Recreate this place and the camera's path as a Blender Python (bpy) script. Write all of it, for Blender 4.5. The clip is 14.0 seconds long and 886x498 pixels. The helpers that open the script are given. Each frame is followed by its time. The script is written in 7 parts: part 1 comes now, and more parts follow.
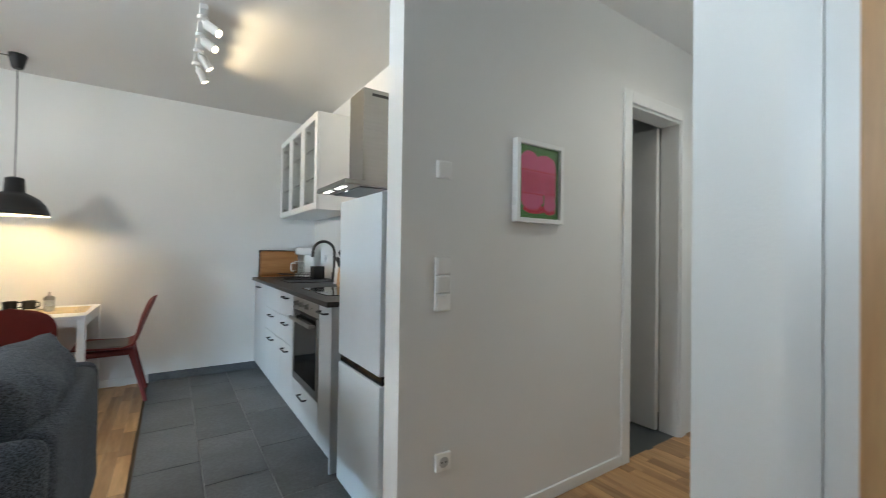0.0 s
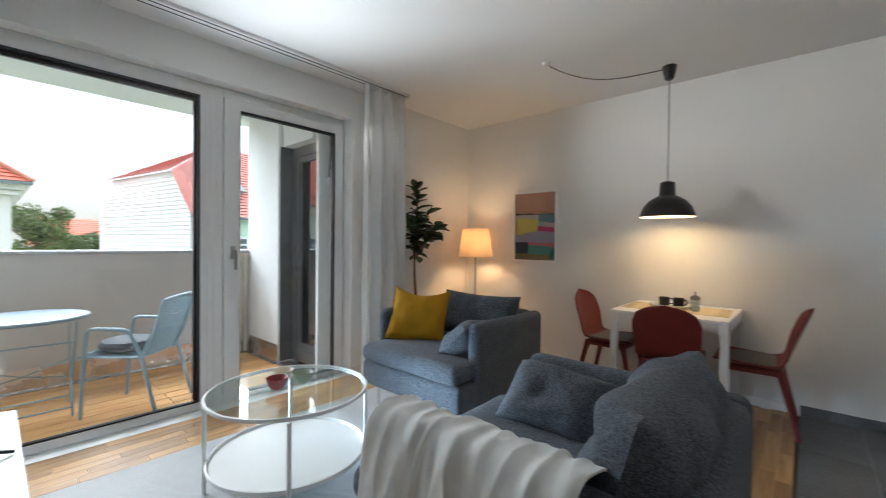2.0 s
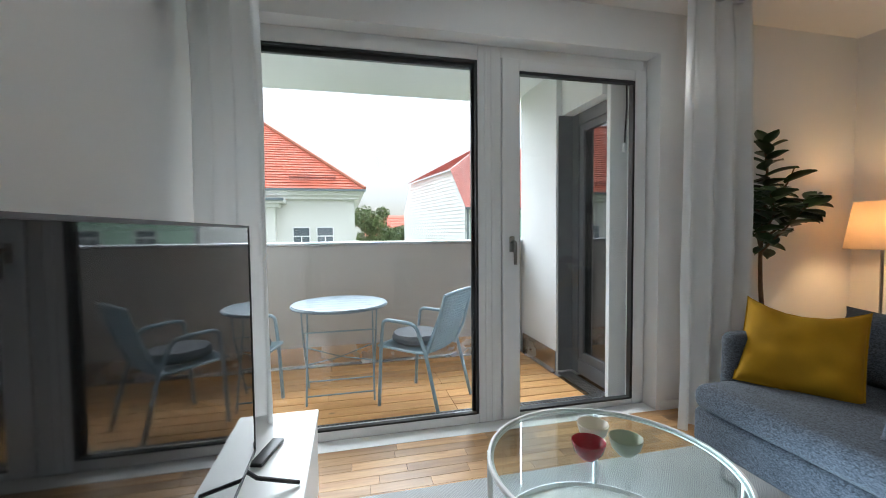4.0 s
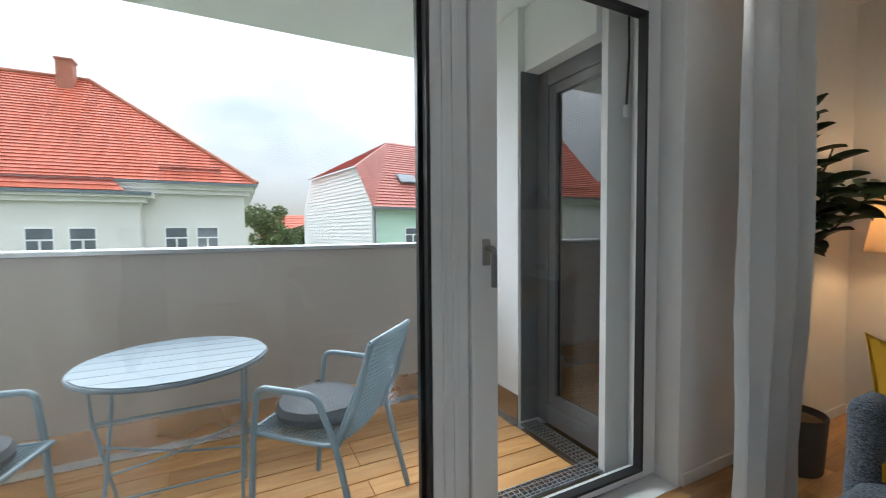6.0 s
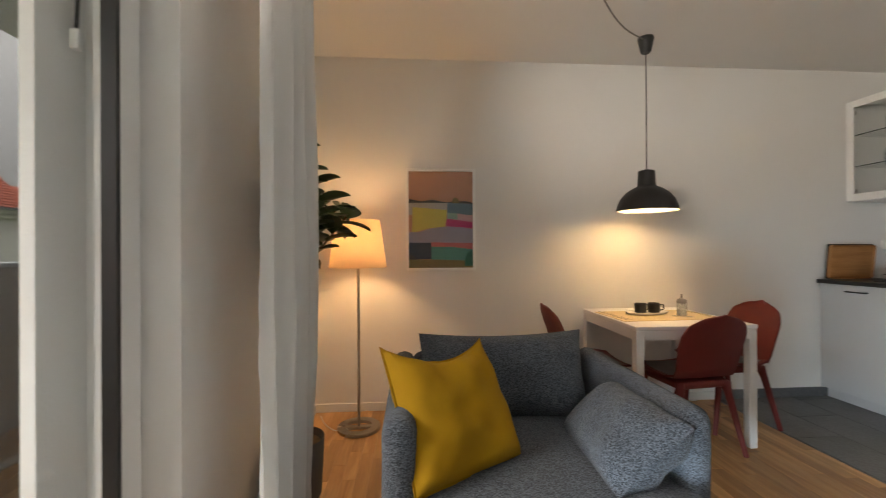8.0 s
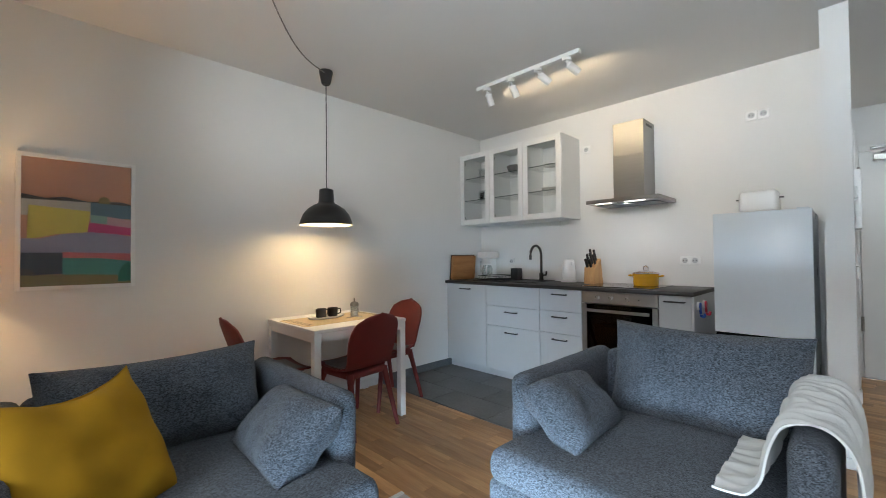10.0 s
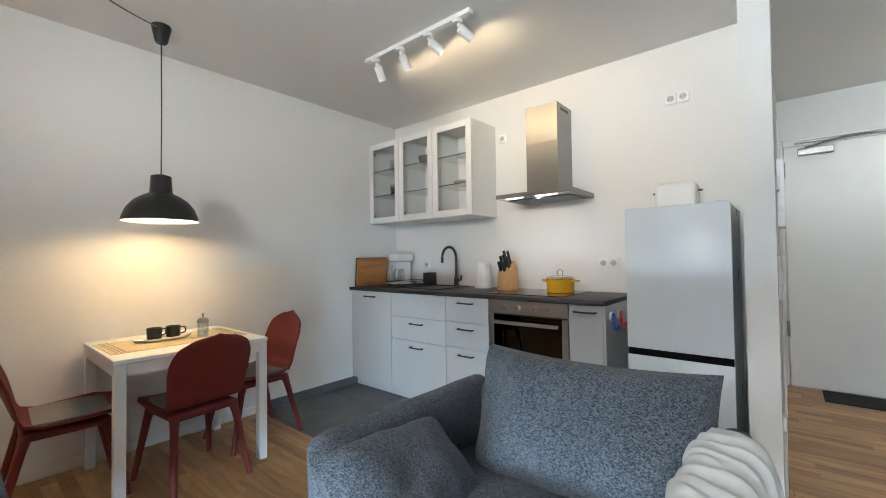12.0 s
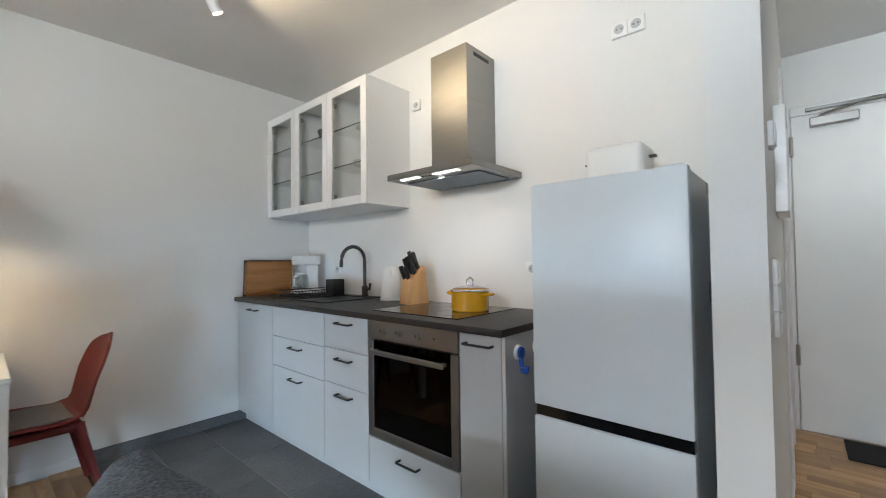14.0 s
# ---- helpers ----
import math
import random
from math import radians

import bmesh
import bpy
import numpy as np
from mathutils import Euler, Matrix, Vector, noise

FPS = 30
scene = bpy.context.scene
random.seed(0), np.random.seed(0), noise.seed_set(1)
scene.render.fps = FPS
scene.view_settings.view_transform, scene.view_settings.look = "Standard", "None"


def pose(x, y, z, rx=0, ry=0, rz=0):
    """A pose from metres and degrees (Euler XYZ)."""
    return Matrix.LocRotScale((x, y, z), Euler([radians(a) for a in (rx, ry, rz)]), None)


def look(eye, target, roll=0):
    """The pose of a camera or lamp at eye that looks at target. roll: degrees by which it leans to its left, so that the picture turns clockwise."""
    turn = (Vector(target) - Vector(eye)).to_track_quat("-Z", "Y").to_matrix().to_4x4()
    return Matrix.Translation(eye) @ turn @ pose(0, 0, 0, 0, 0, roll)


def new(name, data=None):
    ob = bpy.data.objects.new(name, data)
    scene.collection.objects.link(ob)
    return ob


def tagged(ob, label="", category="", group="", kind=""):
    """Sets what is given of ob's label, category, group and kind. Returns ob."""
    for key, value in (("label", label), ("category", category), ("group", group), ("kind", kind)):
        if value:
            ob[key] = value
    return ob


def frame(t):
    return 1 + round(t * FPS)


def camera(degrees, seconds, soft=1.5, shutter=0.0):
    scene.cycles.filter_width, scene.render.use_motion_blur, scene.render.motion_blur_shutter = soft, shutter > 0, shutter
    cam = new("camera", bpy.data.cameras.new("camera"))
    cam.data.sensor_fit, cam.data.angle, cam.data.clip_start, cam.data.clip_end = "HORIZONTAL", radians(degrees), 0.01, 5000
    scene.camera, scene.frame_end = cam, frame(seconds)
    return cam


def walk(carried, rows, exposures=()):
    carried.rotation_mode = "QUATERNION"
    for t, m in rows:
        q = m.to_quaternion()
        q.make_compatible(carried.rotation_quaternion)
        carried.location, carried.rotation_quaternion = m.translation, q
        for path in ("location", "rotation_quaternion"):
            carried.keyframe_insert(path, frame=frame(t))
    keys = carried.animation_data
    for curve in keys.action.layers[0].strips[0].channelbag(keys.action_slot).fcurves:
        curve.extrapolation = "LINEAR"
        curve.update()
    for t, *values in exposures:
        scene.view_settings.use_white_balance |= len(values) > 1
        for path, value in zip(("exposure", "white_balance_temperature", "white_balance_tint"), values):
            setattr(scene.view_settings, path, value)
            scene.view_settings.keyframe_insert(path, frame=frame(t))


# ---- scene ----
cam = camera(95.0, 14.0, soft=0.9, shutter=0.2)
PATH = [
    (0, (0.13, 0.347, 1.216), (1.244, 2.008, 1.238), 0.8),
    (0.3, (0.147, 0.429, 1.225), (0.957, 2.258, 1.227), 0.6),
    (0.5, (0.171, 0.516, 1.237), (0.738, 2.433, 1.238), 1.2),
    (0.6, (0.159, 0.543, 1.22), (0.62, 2.489, 1.218), 0.7),
    (1, (0.155, 0.716, 1.216), (0.083, 2.715, 1.221), 0.8),
    (1.5, (0.071, 0.863, 1.207), (-0.628, 2.737, 1.205), 0.9),
    (2, (-0.006, 1.001, 1.226), (-1.339, 2.491, 1.199), 0.6),
    (2.5, (-0.156, 1.049, 1.212), (-1.888, 2.049, 1.177), -0.2),
    (3, (-0.407, 1.121, 1.222), (-2.297, 1.773, 1.194), -0.7),
    (3.2, (-0.496, 1.146, 1.214), (-2.418, 1.697, 1.182), -0.8),
    (5.3, (-1.559, 1.326, 1.259), (-3.51, 1.752, 1.152), -0.5),
    (5.5, (-1.698, 1.349, 1.258), (-3.627, 1.868, 1.157), -0.6),
    (6, (-1.96, 1.411, 1.221), (-3.748, 2.303, 1.132), -0.5),
    (6.5, (-2.195, 1.475, 1.197), (-3.673, 2.822, 1.133), -0.3),
    (7, (-2.305, 1.602, 1.178), (-3.337, 3.314, 1.138), -0.1),
    (7.5, (-2.416, 1.779, 1.178), (-2.869, 3.726, 1.176), -0.5),
    (8, (-2.411, 1.897, 1.194), (-2.265, 3.891, 1.198), -0.3),
    (8.5, (-2.422, 1.95, 1.201), (-1.753, 3.835, 1.216), -0.1),
    (9, (-2.444, 1.943, 1.213), (-1.373, 3.632, 1.235), 0.1),
    (9.2, (-2.444, 1.941, 1.213), (-1.258, 3.551, 1.24), -0.1),
    (10.25, (-2.30, 1.70, 1.20), (-0.853, 3.08, 1.242), -0.6),
    (11.3, (-1.976, 1.691, 1.181), (-0.386, 2.904, 1.24), -1.2),
    (11.5, (-1.88, 1.713, 1.192), (-0.305, 2.945, 1.243), -1.2),
    (12, (-1.593, 1.711, 1.211), (-0.063, 2.998, 1.255), -0.8),
    (12.5, (-1.29, 1.66, 1.212), (0.171, 3.025, 1.252), -0.7),
    (13, (-1.006, 1.651, 1.191), (0.421, 3.052, 1.232), -0.6),
    (13.5, (-0.732, 1.692, 1.215), (0.699, 3.088, 1.26), -0.7),
    (14, (-0.457, 1.68, 1.21), (1.048, 2.997, 1.263), -0.7),
]
SKY = 0.5
EXPOSURES = [(0.0, 3.45, 6000, 4), (0.5, 3.4, 6250, 7), (1.0, 3.4, 5950, 7), (2.0, 2.9, 6150, 8), (3.0, 2.8, 6300, 8), (5.5, 2.45, 5950, 8), (6.5, 2.3, 6400, 8), (7.0, 2.4, 6300, 8), (7.5, 2.7, 6700, 9), (8.0, 2.9, 7500, 13), (8.5, 2.95, 7300, 11), (9.0, 2.95, 5900, 7), (11.5, 3.25, 6250, 7), (14.0, 3.35, 6050, 7)]
walk(cam, [(t, look(eye, target, roll)) for t, eye, target, roll in PATH], EXPOSURES)

# ---- world, sun, exposure ----
world = bpy.data.worlds.new("overcast_sky")
scene.world = world
world.use_nodes = True
wn, wl = world.node_tree.nodes, world.node_tree.links
wn.clear()
w_out = wn.new("ShaderNodeOutputWorld")
w_bg = wn.new("ShaderNodeBackground")
w_sky = wn.new("ShaderNodeTexSky")
w_sky.sky_type = "NISHITA"
w_sky.sun_disc = False
w_sky.sun_elevation, w_sky.sun_rotation = radians(39), radians(267)
w_co = wn.new("ShaderNodeTexCoord")
w_map = wn.new("ShaderNodeMapping")
w_map.inputs["Scale"].default_value = (1.0, 1.0, 2.6)
w_noise = wn.new("ShaderNodeTexNoise")
w_noise.inputs["Scale"].default_value = 2.4
w_noise.inputs["Detail"].default_value = 7.0
w_noise.inputs["Roughness"].default_value = 0.55
w_ramp = wn.new("ShaderNodeValToRGB")
w_ramp.color_ramp.elements[0].position, w_ramp.color_ramp.elements[0].color = 0.34, (0.50, 0.57, 0.65, 1)
w_ramp.color_ramp.elements[1].position, w_ramp.color_ramp.elements[1].color = 0.60, (0.93, 0.96, 1.0, 1)
w_scale = wn.new("ShaderNodeMix")
w_scale.data_type = "RGBA"
w_scale.blend_type = "MIX"
w_scale.inputs["Factor"].default_value = 0.93
w_dim = wn.new("ShaderNodeVectorMath")
w_dim.operation = "SCALE"
w_dim.inputs["Scale"].default_value = 0.12
wl.new(w_co.outputs["Generated"], w_map.inputs["Vector"])
wl.new(w_map.outputs["Vector"], w_noise.inputs["Vector"])
wl.new(w_noise.outputs["Fac"], w_ramp.inputs["Fac"])
wl.new(w_sky.outputs["Color"], w_dim.inputs[0])
wl.new(w_dim.outputs["Vector"], w_scale.inputs["A"])
# an overcast sky is several times brighter overhead than at the horizon
w_sep = wn.new("ShaderNodeSeparateXYZ")
w_grade = wn.new("ShaderNodeMapRange")
w_grade.inputs["From Min"].default_value, w_grade.inputs["From Max"].default_value = 0.05, 0.9
w_grade.inputs["To Min"].default_value, w_grade.inputs["To Max"].default_value = 0.20, 1.7
w_lit = wn.new("ShaderNodeVectorMath")
w_lit.operation = "SCALE"
wl.new(w_co.outputs["Generated"], w_sep.inputs["Vector"])
wl.new(w_sep.outputs["Z"], w_grade.inputs["Value"])
wl.new(w_ramp.outputs["Color"], w_lit.inputs[0])
wl.new(w_grade.outputs["Result"], w_lit.inputs["Scale"])
wl.new(w_lit.outputs["Vector"], w_scale.inputs["B"])
wl.new(w_scale.outputs["Result"], w_bg.inputs["Color"])
w_bg.inputs["Strength"].default_value = SKY
wl.new(w_bg.outputs["Background"], w_out.inputs["Surface"])

sun = new("sun", bpy.data.lights.new("sun", "SUN"))
sun.data.energy, sun.data.angle, sun.data.color = 1.9, radians(60), (0.91, 0.96, 1.0)
sun.matrix_world = look((-20, 1, 16), (0, 2, 0))


def lamp(name, kind, at, watts, colour, radius=0.03, aim=None, cone=90, blend=0.6):
    d = bpy.data.lights.new(name, kind)
    d.energy, d.color = watts, colour
    if kind in ("POINT", "SPOT"):
        d.shadow_soft_size = radius
    if kind == "SPOT":
        d.spot_size, d.spot_blend = radians(cone), blend
    ob = new(name, d)
    ob.matrix_world = look(at, aim) if aim else Matrix.Translation(at)
    return ob


WARM = (1.0, 0.62, 0.30)
SOFT = (1.0, 0.74, 0.44)
lamp("pendant_bulb_light", "POINT", (-0.825, 4.55, 1.53), 2.3, (1.0, 0.68, 0.34), 0.04)
lamp("floor_lamp_bulb_light", "POINT", (-2.78, 4.65, 1.24), 2.4, WARM, 0.05)
for k, yy in enumerate((3.14, 3.37, 3.62, 3.86)):
    lamp("track_spot_light", "SPOT", (0.37, yy - 0.03, 2.515), 0.5, SOFT, 0.03, (1.3, yy - 0.30, 2.45), 130, 1.0)
for hx, hy in ((2.525, 0.92),):
    lamp("hall_downlight", "SPOT", (hx, hy, 2.615), 2.4, (1.0, 0.93, 0.82), 0.04, (hx, hy, 0), 150, 0.8)
# fill lamps added in the window opening: up into the room, level across it
for wy, az, wide, part_of in zip((1.4, 1.62, 1.9, 2.25, 2.6), (30, 20, 8, -8, -24), (-14, -6, 12, 29, 47), (0.95, 0.85, 1.0, 0.72, 0.52)):
    # stand-ins for sky light; the high ones aimed north are tinted warm
    for z, up, watts, spread, turn, tone in ((1.34, 0.85, 0.26, 78, az + 8, (0.90, 0.96, 1.0)), (2.10, 0.03, 0.46 * part_of, 38, wide, (0.84, 0.93, 1.0) if wide < 0 else (1.0, 0.96, 0.91)), (0.20, 0.05, 0.30, 30, az + 14, (0.62, 0.82, 1.0))):
        d = bpy.data.lights.new("window_fill_light", "AREA")
        d.shape, d.size, d.size_y, d.energy, d.color, d.spread = "RECTANGLE", 0.48, 0.26, watts, tone, radians(spread)
        at = Vector((-3.19, wy, z))
        new("window_fill_light", d).matrix_world = look(at, at + Vector((math.cos(radians(turn)), math.sin(radians(turn)), up)))
hood_light = bpy.data.lights.new("hood_strip_light", "AREA")
hood_light.shape, hood_light.size, hood_light.size_y, hood_light.energy, hood_light.color = "RECTANGLE", 0.03, 0.40, 0.26, (1.0, 0.86, 0.74)
new("hood_strip_light", hood_light).matrix_world = look((1.10, 3.09, 1.640), (1.18, 3.09, 0.9))

# ---- materials ----


def nodes_of(name):
    m = bpy.data.materials.new(name)
    m.use_nodes = True
    n, l = m.node_tree.nodes, m.node_tree.links
    return m, n, l, n["Principled BSDF"]


def mat(name, col, rough=0.5, metal=0.0, var=0.12, scale=4.0, bump=0.0, bscale=90.0, stretch=(1, 1, 1), spec=0.5, coat=0.0, rvar=0.1, fine=0.0, rnd=0.0):
    """A painted, woven or cast surface: a base colour that varies at two scales, with fine relief."""
    m, n, l, b = nodes_of(name)
    co = n.new("ShaderNodeTexCoord")
    mp = n.new("ShaderNodeMapping")
    mp.inputs["Scale"].default_value = stretch
    l.new(co.outputs["Object"], mp.inputs["Vector"])
    vec = mp.outputs["Vector"]
    info = n.new("ShaderNodeObjectInfo")
    off = n.new("ShaderNodeVectorMath")
    off.operation = "MULTIPLY_ADD"
    off.inputs[1].default_value = (37, 53, 71)
    l.new(info.outputs["Random"], off.inputs[0])
    l.new(vec, off.inputs[2])
    vec = off.outputs["Vector"]
    n1 = n.new("ShaderNodeTexNoise")
    n1.inputs["Scale"].default_value, n1.inputs["Detail"].default_value = scale, 5
    n2 = n.new("ShaderNodeTexNoise")
    n2.inputs["Scale"].default_value, n2.inputs["Detail"].default_value = bscale, 3
    l.new(vec, n1.inputs["Vector"])
    l.new(vec, n2.inputs["Vector"])
    fac = n.new("ShaderNodeMapRange")
    fac.inputs["From Min"].default_value, fac.inputs["From Max"].default_value = 0.3, 0.7
    fac.inputs["To Min"].default_value, fac.inputs["To Max"].default_value = 1 - var, 1 + var
    l.new(n1.outputs["Fac"], fac.inputs["Value"])
    val = fac.outputs["Result"]
    if fine:
        f2 = n.new("ShaderNodeMapRange")
        f2.inputs["From Min"].default_value, f2.inputs["From Max"].default_value = 0.35, 0.65
        f2.inputs["To Min"].default_value, f2.inputs["To Max"].default_value = 1 - fine, 1 + fine
        l.new(n2.outputs["Fac"], f2.inputs["Value"])
        mu = n.new("ShaderNodeMath")
        mu.operation = "MULTIPLY"
        l.new(val, mu.inputs[0])
        l.new(f2.outputs["Result"], mu.inputs[1])
        val = mu.outputs["Value"]
    if rnd:
        f3 = n.new("ShaderNodeMapRange")
        f3.inputs["To Min"].default_value, f3.inputs["To Max"].default_value = 1 - rnd, 1 + rnd
        l.new(info.outputs["Random"], f3.inputs["Value"])
        mu = n.new("ShaderNodeMath")
        mu.operation = "MULTIPLY"
        l.new(val, mu.inputs[0])
        l.new(f3.outputs["Result"], mu.inputs[1])
        val = mu.outputs["Value"]
    sc = n.new("ShaderNodeVectorMath")
    sc.operation = "SCALE"
    sc.inputs[0].default_value = col
    l.new(val, sc.inputs["Scale"])
    l.new(sc.outputs["Vector"], b.inputs["Base Color"])
    rr = n.new("ShaderNodeMapRange")
    rr.inputs["To Min"].default_value, rr.inputs["To Max"].default_value = max(0.02, rough - rvar), min(1, rough + rvar)
    l.new(n1.outputs["Fac"], rr.inputs["Value"])
    l.new(rr.outputs["Result"], b.inputs["Roughness"])
    b.inputs["Metallic"].default_value = metal
    b.inputs["Specular IOR Level"].default_value = spec
    b.inputs["Coat Weight"].default_value = coat
    if bump:
        bp = n.new("ShaderNodeBump")
        bp.inputs["Strength"].default_value, bp.inputs["Distance"].default_value = bump, 0.002
        l.new(n2.outputs["Fac"], bp.inputs["Height"])
        l.new(bp.outputs["Normal"], b.inputs["Normal"])
    return m


def oak(name, dark, light, along="Y", rnd=0.28, rough=0.38, knots=0.0):
    """Sawn, lacquered wood: rings and fibres stretched along the board, its tone by piece."""
    m, n, l, b = nodes_of(name)
    co = n.new("ShaderNodeTexCoord")
    info = n.new("ShaderNodeObjectInfo")
    geo = n.new("ShaderNodeNewGeometry")
    add = n.new("ShaderNodeMath")
    add.operation = "ADD"
    l.new(info.outputs["Random"], add.inputs[0])
    l.new(geo.outputs["Random Per Island"], add.inputs[1])
    off = n.new("ShaderNodeVectorMath")
    off.operation = "MULTIPLY_ADD"
    off.inputs[1].default_value = (31, 47, 17)
    l.new(add.outputs["Value"], off.inputs[0])
    l.new(co.outputs["Object"], off.inputs[2])
    mp = n.new("ShaderNodeMapping")
    mp.inputs["Scale"].default_value = {"Y": (9, 0.9, 9), "X": (0.9, 9, 9), "Z": (9, 9, 0.9)}[along]
    l.new(off.outputs["Vector"], mp.inputs["Vector"])
    n1 = n.new("ShaderNodeTexNoise")
    n1.inputs["Scale"].default_value, n1.inputs["Detail"].default_value, n1.inputs["Distortion"].default_value = 2.2, 6, 0.8
    n2 = n.new("ShaderNodeTexNoise")
    n2.inputs["Scale"].default_value, n2.inputs["Detail"].default_value = 16, 4
    l.new(mp.outputs["Vector"], n1.inputs["Vector"])
    l.new(mp.outputs["Vector"], n2.inputs["Vector"])
    mix = n.new("ShaderNodeMix")
    mix.data_type = "RGBA"
    mix.inputs["A"].default_value, mix.inputs["B"].default_value = (*dark, 1), (*light, 1)
    rg = n.new("ShaderNodeMapRange")
    rg.inputs["From Min"].default_value, rg.inputs["From Max"].default_value = 0.3, 0.7
    l.new(n1.outputs["Fac"], rg.inputs["Value"])
    l.new(rg.outputs["Result"], mix.inputs["Factor"])
    fr = n.new("ShaderNodeMath")
    fr.operation = "FRACT"
    l.new(add.outputs["Value"], fr.inputs[0])
    tone = n.new("ShaderNodeMapRange")
    tone.inputs["To Min"].default_value, tone.inputs["To Max"].default_value = 1 - rnd, 1 + rnd
    l.new(fr.outputs["Value"], tone.inputs["Value"])
    f2 = n.new("ShaderNodeMapRange")
    f2.inputs["To Min"].default_value, f2.inputs["To Max"].default_value = 0.82, 1.18
    l.new(n2.outputs["Fac"], f2.inputs["Value"])
    mu = n.new("ShaderNodeMath")
    mu.operation = "MULTIPLY"
    l.new(tone.outputs["Result"], mu.inputs[0])
    l.new(f2.outputs["Result"], mu.inputs[1])
    sc = n.new("ShaderNodeVectorMath")
    sc.operation = "SCALE"
    l.new(mix.outputs["Result"], sc.inputs[0])
    l.new(mu.outputs["Value"], sc.inputs["Scale"])
    if knots:
        km = n.new("ShaderNodeMapping")
        km.inputs["Scale"].default_value = {"Y": (1, 0.55, 1), "X": (0.55, 1, 1), "Z": (1, 1, 0.55)}[along]
        l.new(off.outputs["Vector"], km.inputs["Vector"])
        vo = n.new("ShaderNodeTexVoronoi")
        vo.inputs["Scale"].default_value = knots
        l.new(km.outputs["Vector"], vo.inputs["Vector"])
        kr = n.new("ShaderNodeMapRange")
        kr.inputs["From Min"].default_value, kr.inputs["From Max"].default_value = 0.03, 0.11
        kr.inputs["To Min"].default_value, kr.inputs["To Max"].default_value = 0.38, 1.0
        l.new(vo.outputs["Distance"], kr.inputs["Value"])
        ks = n.new("ShaderNodeVectorMath")
        ks.operation = "SCALE"
        l.new(sc.outputs["Vector"], ks.inputs[0])
        l.new(kr.outputs["Result"], ks.inputs["Scale"])
        sc = ks
    l.new(sc.outputs["Vector"], b.inputs["Base Color"])
    b.inputs["Roughness"].default_value = rough
    bp = n.new("ShaderNodeBump")
    bp.inputs["Strength"].default_value, bp.inputs["Distance"].default_value = 0.12, 0.001
    l.new(n2.outputs["Fac"], bp.inputs["Height"])
    l.new(bp.outputs["Normal"], b.inputs["Normal"])
    return m


def clear_glass(name, tint=(0.97, 0.985, 0.98), gloss=1.0, rough=0.01):
    m, n, l, b = nodes_of(name)
    n.remove(b)
    tr = n.new("ShaderNodeBsdfTransparent")
    tr.inputs["Color"].default_value = (*tint, 1)
    gl = n.new("ShaderNodeBsdfGlossy")
    gl.inputs["Roughness"].default_value = rough
    fr = n.new("ShaderNodeLayerWeight")
    fr.inputs["Blend"].default_value = 0.5
    pw = n.new("ShaderNodeMath")
    pw.operation = "POWER"
    pw.inputs[1].default_value = 4.5
    l.new(fr.outputs["Facing"], pw.inputs[0])
    mu = n.new("ShaderNodeMath")
    mu.operation = "MULTIPLY_ADD"
    mu.use_clamp = True
    mu.inputs[1].default_value = 0.75
    mu.inputs[2].default_value = 0.035 * gloss
    l.new(pw.outputs["Value"], mu.inputs[0])
    mx = n.new("ShaderNodeMixShader")
    l.new(mu.outputs["Value"], mx.inputs["Fac"])
    l.new(tr.outputs["BSDF"], mx.inputs[1])
    l.new(gl.outputs["BSDF"], mx.inputs[2])
    l.new(mx.outputs["Shader"], n["Material Output"].inputs["Surface"])
    return m


def cloth_through(name, col, through_part, bump=0.2, bscale=500):
    """Thin woven cloth that lets part of the light through."""
    m, n, l, b = nodes_of(name)
    b.inputs["Base Color"].default_value = (*col, 1)
    b.inputs["Roughness"].default_value = 0.9
    co = n.new("ShaderNodeTexCoord")
    no = n.new("ShaderNodeTexNoise")
    no.inputs["Scale"].default_value = bscale
    l.new(co.outputs["Object"], no.inputs["Vector"])
    bp = n.new("ShaderNodeBump")
    bp.inputs["Strength"].default_value, bp.inputs["Distance"].default_value = bump, 0.001
    l.new(no.outputs["Fac"], bp.inputs["Height"])
    l.new(bp.outputs["Normal"], b.inputs["Normal"])
    tl = n.new("ShaderNodeBsdfTranslucent")
    tl.inputs["Color"].default_value = (*col, 1)
    mx = n.new("ShaderNodeMixShader")
    mx.inputs["Fac"].default_value = through_part
    l.new(b.outputs["BSDF"], mx.inputs[1])
    l.new(tl.outputs["BSDF"], mx.inputs[2])
    l.new(mx.outputs["Shader"], n["Material Output"].inputs["Surface"])
    return m


def glow(name, col, strength):
    m, n, l, b = nodes_of(name)
    b.inputs["Base Color"].default_value = (*col, 1)
    b.inputs["Emission Color"].default_value = (*col, 1)
    b.inputs["Emission Strength"].default_value = strength
    return m


